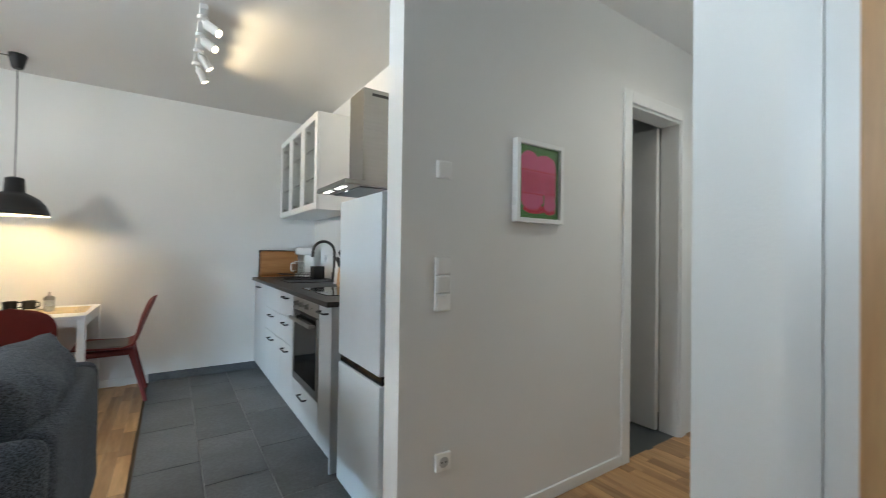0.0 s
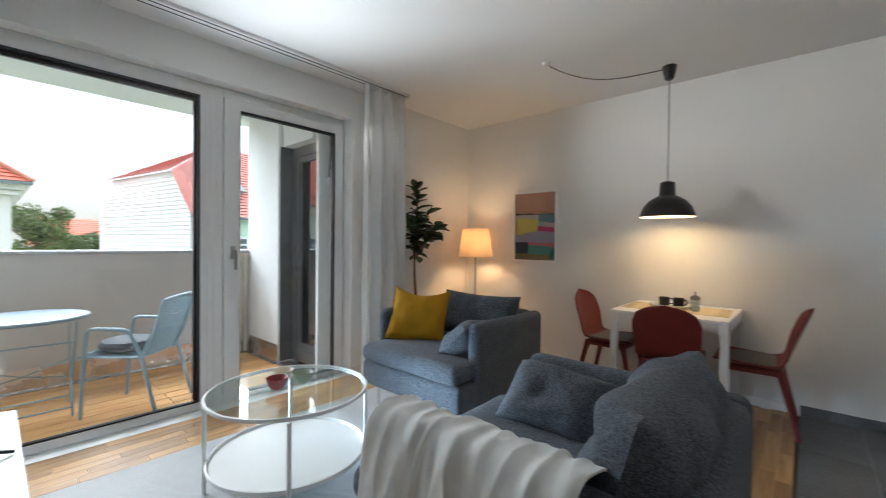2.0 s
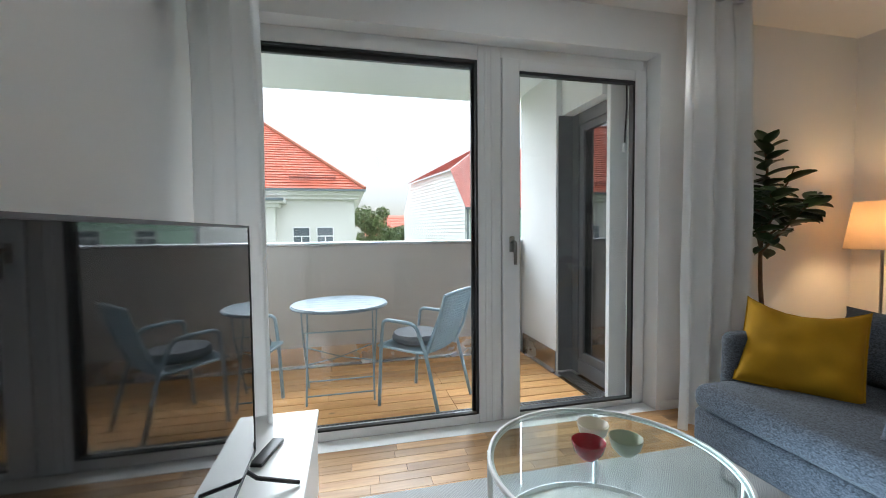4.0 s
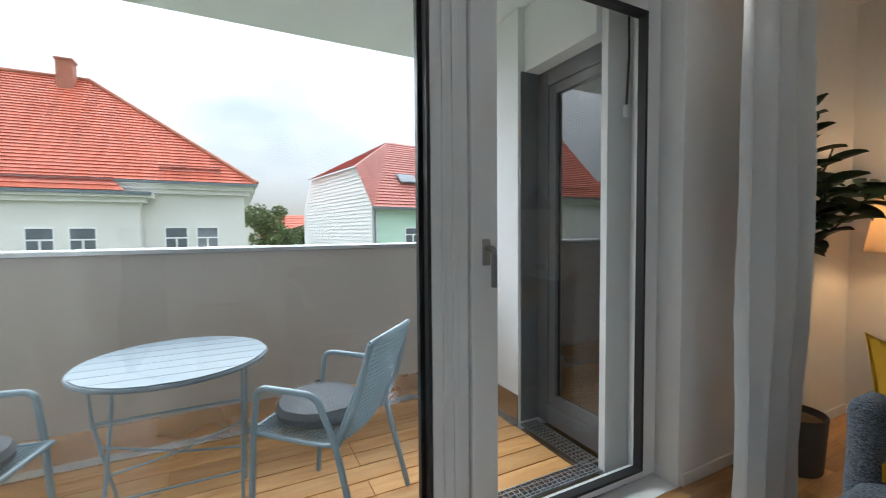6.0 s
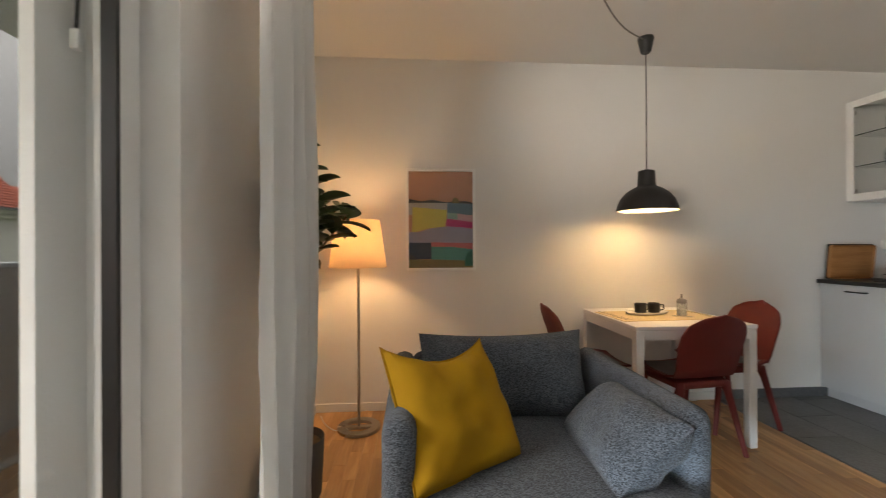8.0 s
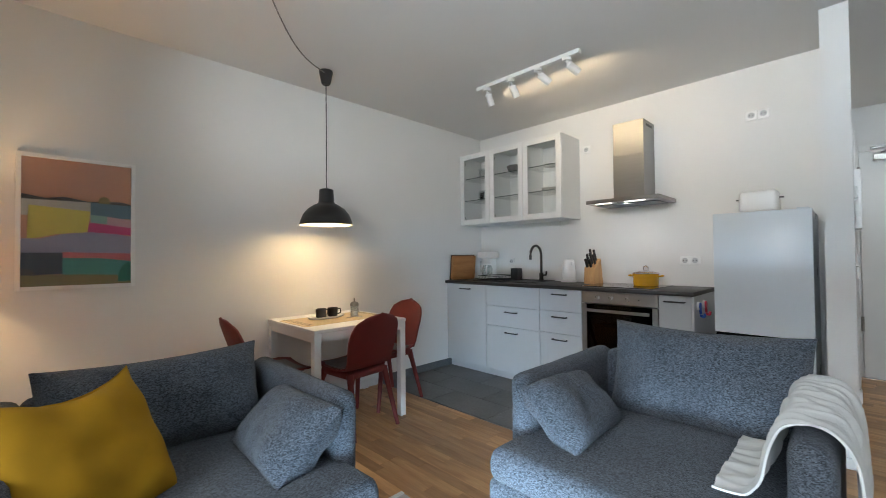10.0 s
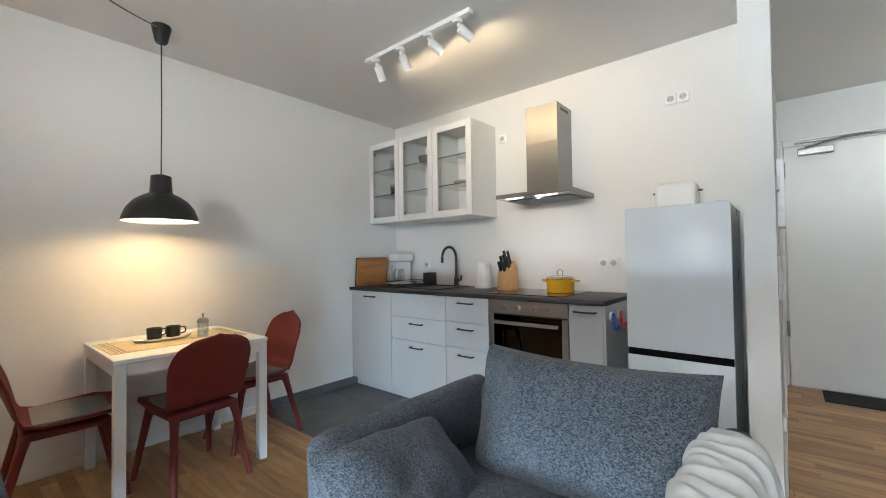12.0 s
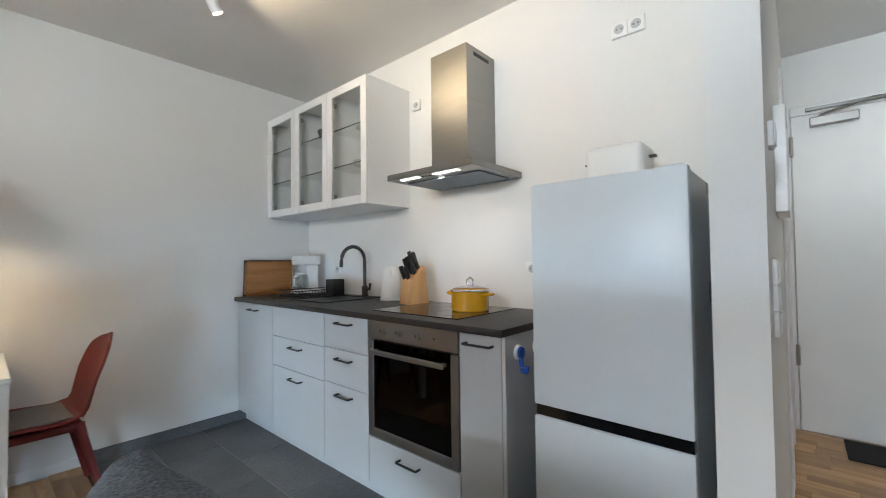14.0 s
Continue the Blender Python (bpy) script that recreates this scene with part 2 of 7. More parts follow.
def melange(name, col):
    """Upholstery of thick mixed yarns: short light and dark streaks along the weave."""
    m, n, l, b = nodes_of(name)
    co = n.new("ShaderNodeTexCoord")
    mp = n.new("ShaderNodeMapping")
    mp.inputs["Scale"].default_value = (210, 390, 390)
    l.new(co.outputs["Object"], mp.inputs["Vector"])
    no = n.new("ShaderNodeTexVoronoi")
    no.inputs["Scale"].default_value, no.inputs["Randomness"].default_value = 1.0, 0.75
    l.new(mp.outputs["Vector"], no.inputs["Vector"])
    tone = n.new("ShaderNodeSeparateColor")
    l.new(no.outputs["Color"], tone.inputs["Color"])
    big = n.new("ShaderNodeTexNoise")
    big.inputs["Scale"].default_value, big.inputs["Detail"].default_value = 5, 3
    l.new(co.outputs["Object"], big.inputs["Vector"])
    rp = n.new("ShaderNodeValToRGB")
    rp.color_ramp.elements[0].position, rp.color_ramp.elements[0].color = 0.05, (*[c * 0.40 for c in col], 1)
    rp.color_ramp.elements[1].position, rp.color_ramp.elements[1].color = 0.95, (*[min(1, c * 1.85) for c in col], 1)
    l.new(tone.outputs["Red"], rp.inputs["Fac"])
    mr = n.new("ShaderNodeMapRange")
    mr.inputs["To Min"].default_value, mr.inputs["To Max"].default_value = 0.8, 1.2
    l.new(big.outputs["Fac"], mr.inputs["Value"])
    sc = n.new("ShaderNodeVectorMath")
    sc.operation = "SCALE"
    l.new(rp.outputs["Color"], sc.inputs[0])
    l.new(mr.outputs["Result"], sc.inputs["Scale"])
    l.new(sc.outputs["Vector"], b.inputs["Base Color"])
    b.inputs["Roughness"].default_value = 0.92
    b.inputs["Specular IOR Level"].default_value = 0.2
    b.inputs["Sheen Weight"].default_value = 0.12
    bp = n.new("ShaderNodeBump")
    bp.inputs["Strength"].default_value, bp.inputs["Distance"].default_value = 0.9, 0.002
    bp.invert = True
    l.new(no.outputs["Distance"], bp.inputs["Height"])
    l.new(bp.outputs["Normal"], b.inputs["Normal"])
    return m


def rug_weave(name):
    """Flat woven rug: broken diamond ribs of pale and grey wool."""
    m, n, l, b = nodes_of(name)
    co = n.new("ShaderNodeTexCoord")
    wv = n.new("ShaderNodeTexWave")
    wv.wave_type, wv.bands_direction, wv.wave_profile = "BANDS", "DIAGONAL", "TRI"
    wv.inputs["Scale"].default_value, wv.inputs["Distortion"].default_value = 48, 0.6
    wv2 = n.new("ShaderNodeTexWave")
    wv2.wave_type, wv2.bands_direction, wv2.wave_profile = "BANDS", "DIAGONAL", "TRI"
    wv2.inputs["Scale"].default_value, wv2.inputs["Distortion"].default_value = 48, 0.6
    fl = n.new("ShaderNodeMapping")
    fl.inputs["Scale"].default_value = (-1, 1, 1)
    l.new(co.outputs["Object"], fl.inputs["Vector"])
    l.new(co.outputs["Object"], wv.inputs["Vector"])
    l.new(fl.outputs["Vector"], wv2.inputs["Vector"])
    ck = n.new("ShaderNodeTexChecker")
    ck.inputs["Scale"].default_value = 12.0
    l.new(co.outputs["Object"], ck.inputs["Vector"])
    mx = n.new("ShaderNodeMix")
    l.new(ck.outputs["Fac"], mx.inputs["Factor"])
    l.new(wv.outputs["Fac"], mx.inputs["A"])
    l.new(wv2.outputs["Fac"], mx.inputs["B"])
    no = n.new("ShaderNodeTexNoise")
    no.inputs["Scale"].default_value = 2.0
    l.new(co.outputs["Object"], no.inputs["Vector"])
    cr = n.new("ShaderNodeValToRGB")
    cr.color_ramp.elements[0].position, cr.color_ramp.elements[0].color = 0.2, (0.40, 0.41, 0.42, 1)
    cr.color_ramp.elements[1].position, cr.color_ramp.elements[1].color = 0.8, (0.56, 0.56, 0.55, 1)
    l.new(mx.outputs["Result"], cr.inputs["Fac"])
    mr = n.new("ShaderNodeMapRange")
    mr.inputs["To Min"].default_value, mr.inputs["To Max"].default_value = 0.85, 1.15
    l.new(no.outputs["Fac"], mr.inputs["Value"])
    sc = n.new("ShaderNodeVectorMath")
    sc.operation = "SCALE"
    l.new(cr.outputs["Color"], sc.inputs[0])
    l.new(mr.outputs["Result"], sc.inputs["Scale"])
    l.new(sc.outputs["Vector"], b.inputs["Base Color"])
    b.inputs["Roughness"].default_value = 0.95
    bp = n.new("ShaderNodeBump")
    bp.inputs["Strength"].default_value, bp.inputs["Distance"].default_value = 0.5, 0.003
    l.new(mx.outputs["Result"], bp.inputs["Height"])
    l.new(bp.outputs["Normal"], b.inputs["Normal"])
    return m


def roof_tiles(name, col):
    """Clay pantiles: columns of rolls across each course, tone by tile."""
    m, n, l, b = nodes_of(name)
    co = n.new("ShaderNodeTexCoord")
    br = n.new("ShaderNodeTexBrick")
    br.inputs["Scale"].default_value = 1.0
    br.inputs["Brick Width"].default_value, br.inputs["Row Height"].default_value = 0.26, 0.34
    br.inputs["Mortar Size"].default_value = 0.012
    br.inputs["Color1"].default_value = (*col, 1)
    br.inputs["Color2"].default_value = (*[c * 0.82 for c in col], 1)
    br.inputs["Mortar"].default_value = (*[c * 0.55 for c in col], 1)
    br.offset = 0.0
    mp = n.new("ShaderNodeMapping")
    l.new(co.outputs["UV"], mp.inputs["Vector"])
    l.new(mp.outputs["Vector"], br.inputs["Vector"])
    no = n.new("ShaderNodeTexNoise")
    no.inputs["Scale"].default_value, no.inputs["Detail"].default_value = 0.8, 5
    l.new(co.outputs["Object"], no.inputs["Vector"])
    mr = n.new("ShaderNodeMapRange")
    mr.inputs["To Min"].default_value, mr.inputs["To Max"].default_value = 0.75, 1.25
    l.new(no.outputs["Fac"], mr.inputs["Value"])
    sc = n.new("ShaderNodeVectorMath")
    sc.operation = "SCALE"
    l.new(br.outputs["Color"], sc.inputs[0])
    l.new(mr.outputs["Result"], sc.inputs["Scale"])
    l.new(sc.outputs["Vector"], b.inputs["Base Color"])
    b.inputs["Roughness"].default_value = 0.7
    return m


M_WALL = mat("white_wall_paint", (0.80, 0.795, 0.78), 0.88, var=0.02, scale=1.2, bump=0.25, bscale=160, spec=0.25)
M_CEIL = mat("white_ceiling_paint", (0.78, 0.775, 0.765), 0.9, var=0.015, scale=1.0, bump=0.15, bscale=120, spec=0.2)
M_STUCCO = mat("white_stucco", (0.78, 0.78, 0.77), 0.92, var=0.04, scale=2, bump=0.9, bscale=110, spec=0.2)
M_TRIM = mat("white_lacquer", (0.80, 0.80, 0.79), 0.4, var=0.02, bump=0.03)
M_PVC = mat("white_window_frame_plastic", (0.74, 0.74, 0.73), 0.35, var=0.02, bump=0.02)
M_GASKET = mat("black_rubber_gasket", (0.012, 0.012, 0.013), 0.5)
M_OAK = oak("oak_parquet", (0.36, 0.19, 0.075), (0.56, 0.34, 0.16))
M_DECK = oak("larch_decking", (0.58, 0.27, 0.085), (0.74, 0.42, 0.16), rnd=0.16, rough=0.55, knots=6.0)
M_TILE = mat("dark_slate_floor_tile", (0.125, 0.13, 0.137), 0.5, var=0.25, scale=3, bump=0.25, bscale=60, fine=0.12, rnd=0.12)
M_GROUT = mat("grey_grout", (0.30, 0.30, 0.295), 0.9, bump=0.3)
M_UNDER = mat("floor_underlay", (0.10, 0.065, 0.035), 0.9)
M_GREYFRONT = mat("pale_grey_cabinet_lacquer", (0.48, 0.49, 0.50), 0.32, var=0.02, bump=0.02)
M_WHITEFRONT = mat("white_cabinet_lacquer", (0.80, 0.80, 0.79), 0.35, var=0.02, bump=0.02)
M_WORKTOP = mat("black_brown_stone_worktop", (0.020, 0.017, 0.016), 0.46, var=0.4, scale=35, bump=0.15, bscale=200, fine=0.3)
M_BLACK = mat("black_powder_coat", (0.016, 0.016, 0.017), 0.45, var=0.15, bump=0.1, bscale=300)
M_BLACKGLOSS = mat("black_glass", (0.008, 0.008, 0.009), 0.06, var=0.05, rvar=0.03, spec=0.6)
M_SCREEN = mat("dark_television_screen", (0.010, 0.010, 0.011), 0.04, var=0.0, rvar=0.02, spec=0.7)
M_STEEL = mat("brushed_stainless_steel", (0.30, 0.292, 0.28), 0.36, metal=1, var=0.03, scale=5, bump=0.03, bscale=500, stretch=(1, 1, 12), rvar=0.03)
M_CHROME = mat("polished_chrome", (0.72, 0.72, 0.72), 0.12, metal=1, var=0.03, rvar=0.04)
M_NICKEL = mat("brushed_nickel", (0.40, 0.385, 0.36), 0.3, metal=1, var=0.05)
M_ZINC = mat("weathered_zinc_sheet", (0.46, 0.48, 0.50), 0.42, metal=1, var=0.18, scale=5, rvar=0.14)
M_FLASH = mat("bright_metal_flashing", (0.62, 0.58, 0.55), 0.26, metal=1, var=0.08, rvar=0.08)
M_ANTHR = mat("anthracite_window_frame", (0.105, 0.11, 0.115), 0.45, var=0.05)
M_FRIDGE = mat("white_fridge_enamel", (0.70, 0.755, 0.80), 0.32, var=0.02, rvar=0.04)
M_FRIDGESIDE = mat("grey_fridge_side", (0.66, 0.70, 0.72), 0.3, var=0.03)
M_SOFA = melange("grey_melange_upholstery", (0.072, 0.082, 0.098))
M_YELLOW = mat("mustard_cotton", (0.37, 0.195, 0.008), 0.85, var=0.10, scale=10, bump=0.4, bscale=700, spec=0.2)
M_THROW = mat("off_white_knit", (0.70, 0.70, 0.68), 0.92, var=0.06, scale=18, bump=0.5, bscale=420, spec=0.15)
M_RED = mat("brick_red_moulded_plastic", (0.155, 0.017, 0.014), 0.55, var=0.10, scale=12, bump=0.15, bscale=350, fine=0.06)
M_PAD = mat("grey_felt_pad", (0.20, 0.19, 0.185), 0.95, var=0.1, scale=40, bump=0.4, bscale=500)
M_WHITEMETAL = mat("white_powder_coated_steel", (0.78, 0.78, 0.77), 0.4, var=0.02)
M_BLUEMETAL = mat("blue_grey_powder_coated_steel", (0.25, 0.34, 0.39), 0.42, var=0.06)
M_TABLEBLUE = mat("pale_blue_grey_lacquered_slats", (0.20, 0.25, 0.29), 0.6, var=0.04)
M_GREYCUSH = mat("dark_grey_outdoor_canvas", (0.105, 0.11, 0.12), 0.9, var=0.1, bump=0.4, bscale=500)
M_BAMBOO = oak("bamboo", (0.50, 0.27, 0.10), (0.62, 0.38, 0.17), along="Z", rnd=0.05, rough=0.45)
M_BOARD = oak("acacia_chopping_board", (0.34, 0.145, 0.045), (0.46, 0.22, 0.08), along="X", rnd=0.05, rough=0.5)
M_STRAW = mat("woven_straw_mat", (0.66, 0.53, 0.33), 0.9, var=0.12, scale=60, bump=0.6, bscale=260, stretch=(1, 8, 1))
M_POT = mat("yellow_enamel", (0.68, 0.36, 0.01), 0.14, var=0.03, rvar=0.04, coat=0.5)
M_CERAMIC = mat("white_glazed_ceramic", (0.78, 0.77, 0.74), 0.15, var=0.02, rvar=0.04)
M_BLACKCER = mat("black_glazed_stoneware", (0.014, 0.014, 0.015), 0.3)
M_REDCER = mat("dark_red_glazed_bowl", (0.28, 0.012, 0.022), 0.22)
M_GREENCER = mat("sage_green_glazed_bowl", (0.32, 0.37, 0.26), 0.3)
M_CREAMCER = mat("cream_glazed_bowl", (0.66, 0.60, 0.48), 0.3)
M_WHITEPL = mat("white_plastic", (0.86, 0.86, 0.85), 0.3, var=0.02)
M_BLUEPL = mat("blue_plastic", (0.015, 0.08, 0.42), 0.3)
M_PINKPL = mat("red_plastic", (0.55, 0.03, 0.06), 0.3)
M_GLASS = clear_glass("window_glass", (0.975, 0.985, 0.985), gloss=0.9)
M_PICGLASS = clear_glass("picture_glass", gloss=0.6, rough=0.3)
M_TGLASS = clear_glass("table_glass", (0.93, 0.97, 0.955), gloss=1.3)
M_CABGLASS = clear_glass("cabinet_glass", (0.975, 0.985, 0.98), gloss=0.6)
M_DARKGLASS = clear_glass("tinted_window_glass", (0.30, 0.31, 0.30), gloss=6.5)
M_GLASSEDGE = mat("glass_edge", (0.035, 0.075, 0.065), 0.15)
M_OVENGLASS = clear_glass("oven_door_glass", (0.13, 0.13, 0.13), gloss=0.8)
M_DRINK = clear_glass("drinking_glass", (0.94, 0.96, 0.96), gloss=2.0)
M_CURTAIN = cloth_through("white_sheer_curtain", (0.84, 0.84, 0.83), 0.42)
M_SHADE = cloth_through("cream_lampshade_fabric", (0.74, 0.62, 0.48), 0.45, 0.3, 380)
M_RUG = rug_weave("grey_white_flatweave_rug")
M_INSIDE = mat("white_enamel_lamp_lining", (0.82, 0.80, 0.74), 0.5)
M_BULB = glow("warm_bulb", (1.0, 0.72, 0.40), 4.5)
M_SPOTFACE = glow("spot_lens", (1.0, 0.80, 0.55), 3.6)
M_STRIP = glow("hood_led", (1.0, 0.90, 0.80), 1.0)
M_LEAF = mat("dark_green_glossy_leaf", (0.024, 0.058, 0.016), 0.38, var=0.25, scale=12, rnd=0.35, bump=0.15, bscale=60)
M_BARK = mat("brown_bark", (0.13, 0.085, 0.05), 0.9, var=0.3, scale=30, bump=0.6)
M_BASKET = mat("dark_planter", (0.09, 0.085, 0.08), 0.7, var=0.1)
M_PLASTER = mat("cream_render", (0.70, 0.685, 0.64), 0.92, var=0.05, scale=0.7, bump=0.3, bscale=30)
M_CORNICE = mat("white_painted_cornice", (0.76, 0.75, 0.72), 0.85, var=0.05, scale=1)
M_MINT = mat("mint_green_render", (0.50, 0.68, 0.56), 0.92, var=0.05, scale=0.7)
M_CLAD = mat("white_fibre_cement_shingle", (0.68, 0.68, 0.66), 0.85, var=0.06, rnd=0.05)
M_ROOFRED = roof_tiles("orange_red_clay_tiles", (0.52, 0.115, 0.060))
M_ROOFPINK = roof_tiles("weathered_red_clay_tiles", (0.40, 0.125, 0.095))
M_BRICK = mat("red_brick", (0.38, 0.14, 0.09), 0.9, var=0.25, scale=6)
M_SLATE = mat("grey_gutter_metal", (0.16, 0.19, 0.21), 0.5, metal=0.6)
M_FARGLASS = mat("far_window_pane", (0.10, 0.12, 0.14), 0.08, spec=0.9)
M_TREE = mat("summer_foliage", (0.075, 0.10, 0.030), 0.8, var=0.4, scale=2, rnd=0.2)
M_GROUND = mat("mown_grass_ground", (0.07, 0.085, 0.035), 0.95, var=0.3, scale=0.2)
M_BATHTILE = mat("bathroom_floor_tile", (0.11, 0.12, 0.125), 0.5, var=0.1)
M_MAT = mat("black_ribbed_doormat", (0.012, 0.012, 0.013), 0.95, bump=0.8, bscale=200)
M_BEIGE = mat("beige_painted_slats", (0.60, 0.54, 0.44), 0.6, var=0.05)
M_PARAPET = mat("warm_grey_parapet_render", (0.50, 0.475, 0.45), 0.9, var=0.05, scale=1.5, bump=0.4, bscale=120)


def flat(name, col, rough=0.7):
    return mat(name, col, rough, var=0.04, scale=30, bump=0.05, bscale=300)


# ---- mesh helpers ----


def box(bm, x0, x1, y0, y1, z0, z1):
    v = [bm.verts.new(p) for p in ((x0, y0, z0), (x1, y0, z0), (x1, y1, z0), (x0, y1, z0), (x0, y0, z1), (x1, y0, z1), (x1, y1, z1), (x0, y1, z1))]
    for f in ((3, 2, 1, 0), (4, 5, 6, 7), (0, 1, 5, 4), (1, 2, 6, 5), (2, 3, 7, 6), (3, 0, 4, 7)):
        bm.faces.new([v[i] for i in f])
    return v


def bx(x0, x1, y0, y1, z0, z1, b=0.0, seg=1):
    bm = bmesh.new()
    box(bm, x0, x1, y0, y1, z0, z1)
    if b:
        bmesh.ops.bevel(bm, geom=bm.edges[:], offset=b, segments=seg, affect="EDGES", profile=0.5)
    return bm


def boxes(*rows, b=0.0):
    bm = bmesh.new()
    for r in rows:
        box(bm, *r)
    if b:
        bmesh.ops.bevel(bm, geom=bm.edges[:], offset=b, segments=1, affect="EDGES")
    return bm


def lathe(profile, seg=32, bm=None, at=(0, 0, 0)):
    """A body turned round z from (radius, height) pairs; radius 0 closes it."""
    bm = bm or bmesh.new()
    rings = []
    for r, z in profile:
        if r < 1e-6:
            rings.append([bm.verts.new((at[0], at[1], at[2] + z))])
        else:
            rings.append([bm.verts.new((at[0] + r * math.cos(2 * math.pi * i / seg), at[1] + r * math.sin(2 * math.pi * i / seg), at[2] + z)) for i in range(seg)])
    for a, c in zip(rings, rings[1:]):
        for i in range(seg):
            j = (i + 1) % seg
            if len(a) == 1 and len(c) > 1:
                bm.faces.new((a[0], c[j], c[i]))
            elif len(c) == 1 and len(a) > 1:
                bm.faces.new((a[i], a[j], c[0]))
            elif len(a) > 1:
                bm.faces.new((a[i], a[j], c[j], c[i]))
    return bm


def tube(points, r, seg=8, bm=None, taper=None):
    """A round bar along points."""
    bm = bm or bmesh.new()
    pts = [Vector(p) for p in points]
    rings, up = [], Vector((0, 0, 1))
    for i, p in enumerate(pts):
        d = (pts[min(i + 1, len(pts) - 1)] - pts[max(i - 1, 0)]).normalized()
        side = d.cross(up) if abs(d.dot(up)) < 0.98 else d.cross(Vector((0, 1, 0)))
        side.normalize()
        top = side.cross(d)
        rr = r if taper is None else r + (taper - r) * i / (len(pts) - 1)
        rings.append([bm.verts.new(p + rr * (math.cos(2 * math.pi * k / seg) * side + math.sin(2 * math.pi * k / seg) * top)) for k in range(seg)])
    for a, c in zip(rings, rings[1:]):
        for k in range(seg):
            bm.faces.new((a[k], a[(k + 1) % seg], c[(k + 1) % seg], c[k]))
    bm.faces.new(rings[0][::-1])
    bm.faces.new(rings[-1])
    return bm


def bend(points, n=6, soft=0.35):
    """Rounds the corners of a polyline."""
    p = [Vector(q) for q in points]
    out = [p[0]]
    for a, b, c in zip(p, p[1:], p[2:]):
        s, e = b.lerp(a, soft), b.lerp(c, soft)
        for i in range(n + 1):
            t = i / n
            out.append((1 - t) ** 2 * s + 2 * t * (1 - t) * b + t * t * e)
    return out + [p[-1]]


def sheet(fn, nu, nv, thick=0.0, bm=None):
    """A curved sheet from fn(u, v), with thickness."""
    bm = bm or bmesh.new()
    g = [[bm.verts.new(fn(i / nu, j / nv)) for i in range(nu + 1)] for j in range(nv + 1)]
    fs = [bm.faces.new((g[j][i], g[j][i + 1], g[j + 1][i + 1], g[j + 1][i])) for j in range(nv) for i in range(nu)]
    if thick:
        bmesh.ops.recalc_face_normals(bm, faces=fs)
        bmesh.ops.solidify(bm, geom=fs, thickness=thick)
    return bm


def pillow(w, h, d, n=22, ear=0.06, seed=1, crease=0.012, sag=0.0):
    """A stuffed cushion, lying in the xz plane and bulging along y, with pulled corners and creases."""
    bm = bmesh.new()
    for s in (1, -1):
        def shape(u, v, s=s):
            a, c = 2 * u - 1, 2 * v - 1
            k = ((1 - a ** 4) * (1 - c ** 4)) ** 0.55 if abs(a) < 1 and abs(c) < 1 else 0
            x = a * w / 2 * (1 - ear * (1 - c * c))
            z = c * h / 2 * (1 - ear * (1 - a * a)) - sag * (1 - a * a) * max(0, c)
            y = s * d / 2 * k + crease * k ** 0.3 * noise.noise((x * 9 + seed, z * 9, s * 3)) * 2 if k else 0
            return (x, y, z + h / 2)
        sheet(shape, n, n, 0, bm)
    bmesh.ops.remove_doubles(bm, verts=bm.verts[:], dist=0.0008)
    bmesh.ops.recalc_face_normals(bm, faces=bm.faces[:])
    return bm


def soft_box(x0, x1, y0, y1, z0, z1, b=0.04, puff=0.0, seed=0):
    """An upholstered block: rounded edges, slightly uneven faces."""
    bm = bx(x0, x1, y0, y1, z0, z1)
    bmesh.ops.bevel(bm, geom=bm.edges[:], offset=b, segments=4, affect="EDGES", profile=0.5)
    long = [e for e in bm.edges if e.calc_length() > 0.1]
    bmesh.ops.subdivide_edges(bm, edges=long, cuts=5, use_grid_fill=True)
    bmesh.ops.recalc_face_normals(bm, faces=bm.faces[:])
    bm.normal_update()
    cx, cy, cz = (x0 + x1) / 2, (y0 + y1) / 2, (z0 + z1) / 2
    for v in bm.verts:
        q = noise.noise(Vector((v.co.x * 6 + seed, v.co.y * 6, v.co.z * 6)))
        v.co += v.normal * (0.006 * q)
        if puff:
            u = max(abs(v.co.x - cx) / (x1 - x0), abs(v.co.y - cy) / (y1 - y0)) * 2
            if v.normal.z > 0.5:
                v.co.z += puff * max(0, 1 - u ** 2)
    return bm


def moved(bm, m):
    bm.transform(m)
    return bm


def link(name, bm, material, parent=None, smooth=True, angle=38):
    me = bpy.data.meshes.new(name)
    bmesh.ops.recalc_face_normals(bm, faces=bm.faces[:])
    bm.to_mesh(me)
    bm.free()
    if smooth:
        for p in me.polygons:
            p.use_smooth = True
        me.set_sharp_from_angle(angle=radians(angle))
    me.materials.append(material)
    ob = new(name, me)
    if parent is not None:
        ob.parent = parent
    return ob


def part(name, bm, material, parent, label="", smooth=True, angle=38):
    ob = link(name, bm, material, parent, smooth, angle)
    if label:
        ob["label"] = label
    return ob


def shared(name, mesh, parent, m):
    """A piece that shares its mesh with its like."""
    ob = new(name, mesh)
    ob.parent = parent
    ob.matrix_basis = m
    return ob


def thing(name, at, label, category, group="", rz=0):
    ob = new(name)
    ob.empty_display_size = 0.1
    ob.matrix_basis = pose(*at, 0, 0, rz)
    return tagged(ob, label, category, group)


def built(name, bm, material, label, category="", smooth=False):
    ob = link(name, bm, material, None, smooth)
    return tagged(ob, label, category or name.split("_")[0], "", "structure")

# ---- large structure ----
CEIL, YN, XE, XW, YS = 2.63, 4.955, 1.475, -3.14, 0.51
PX, PY0, PY1, XH, YH = 0.878, 1.738, 1.862, 3.33, 0.69

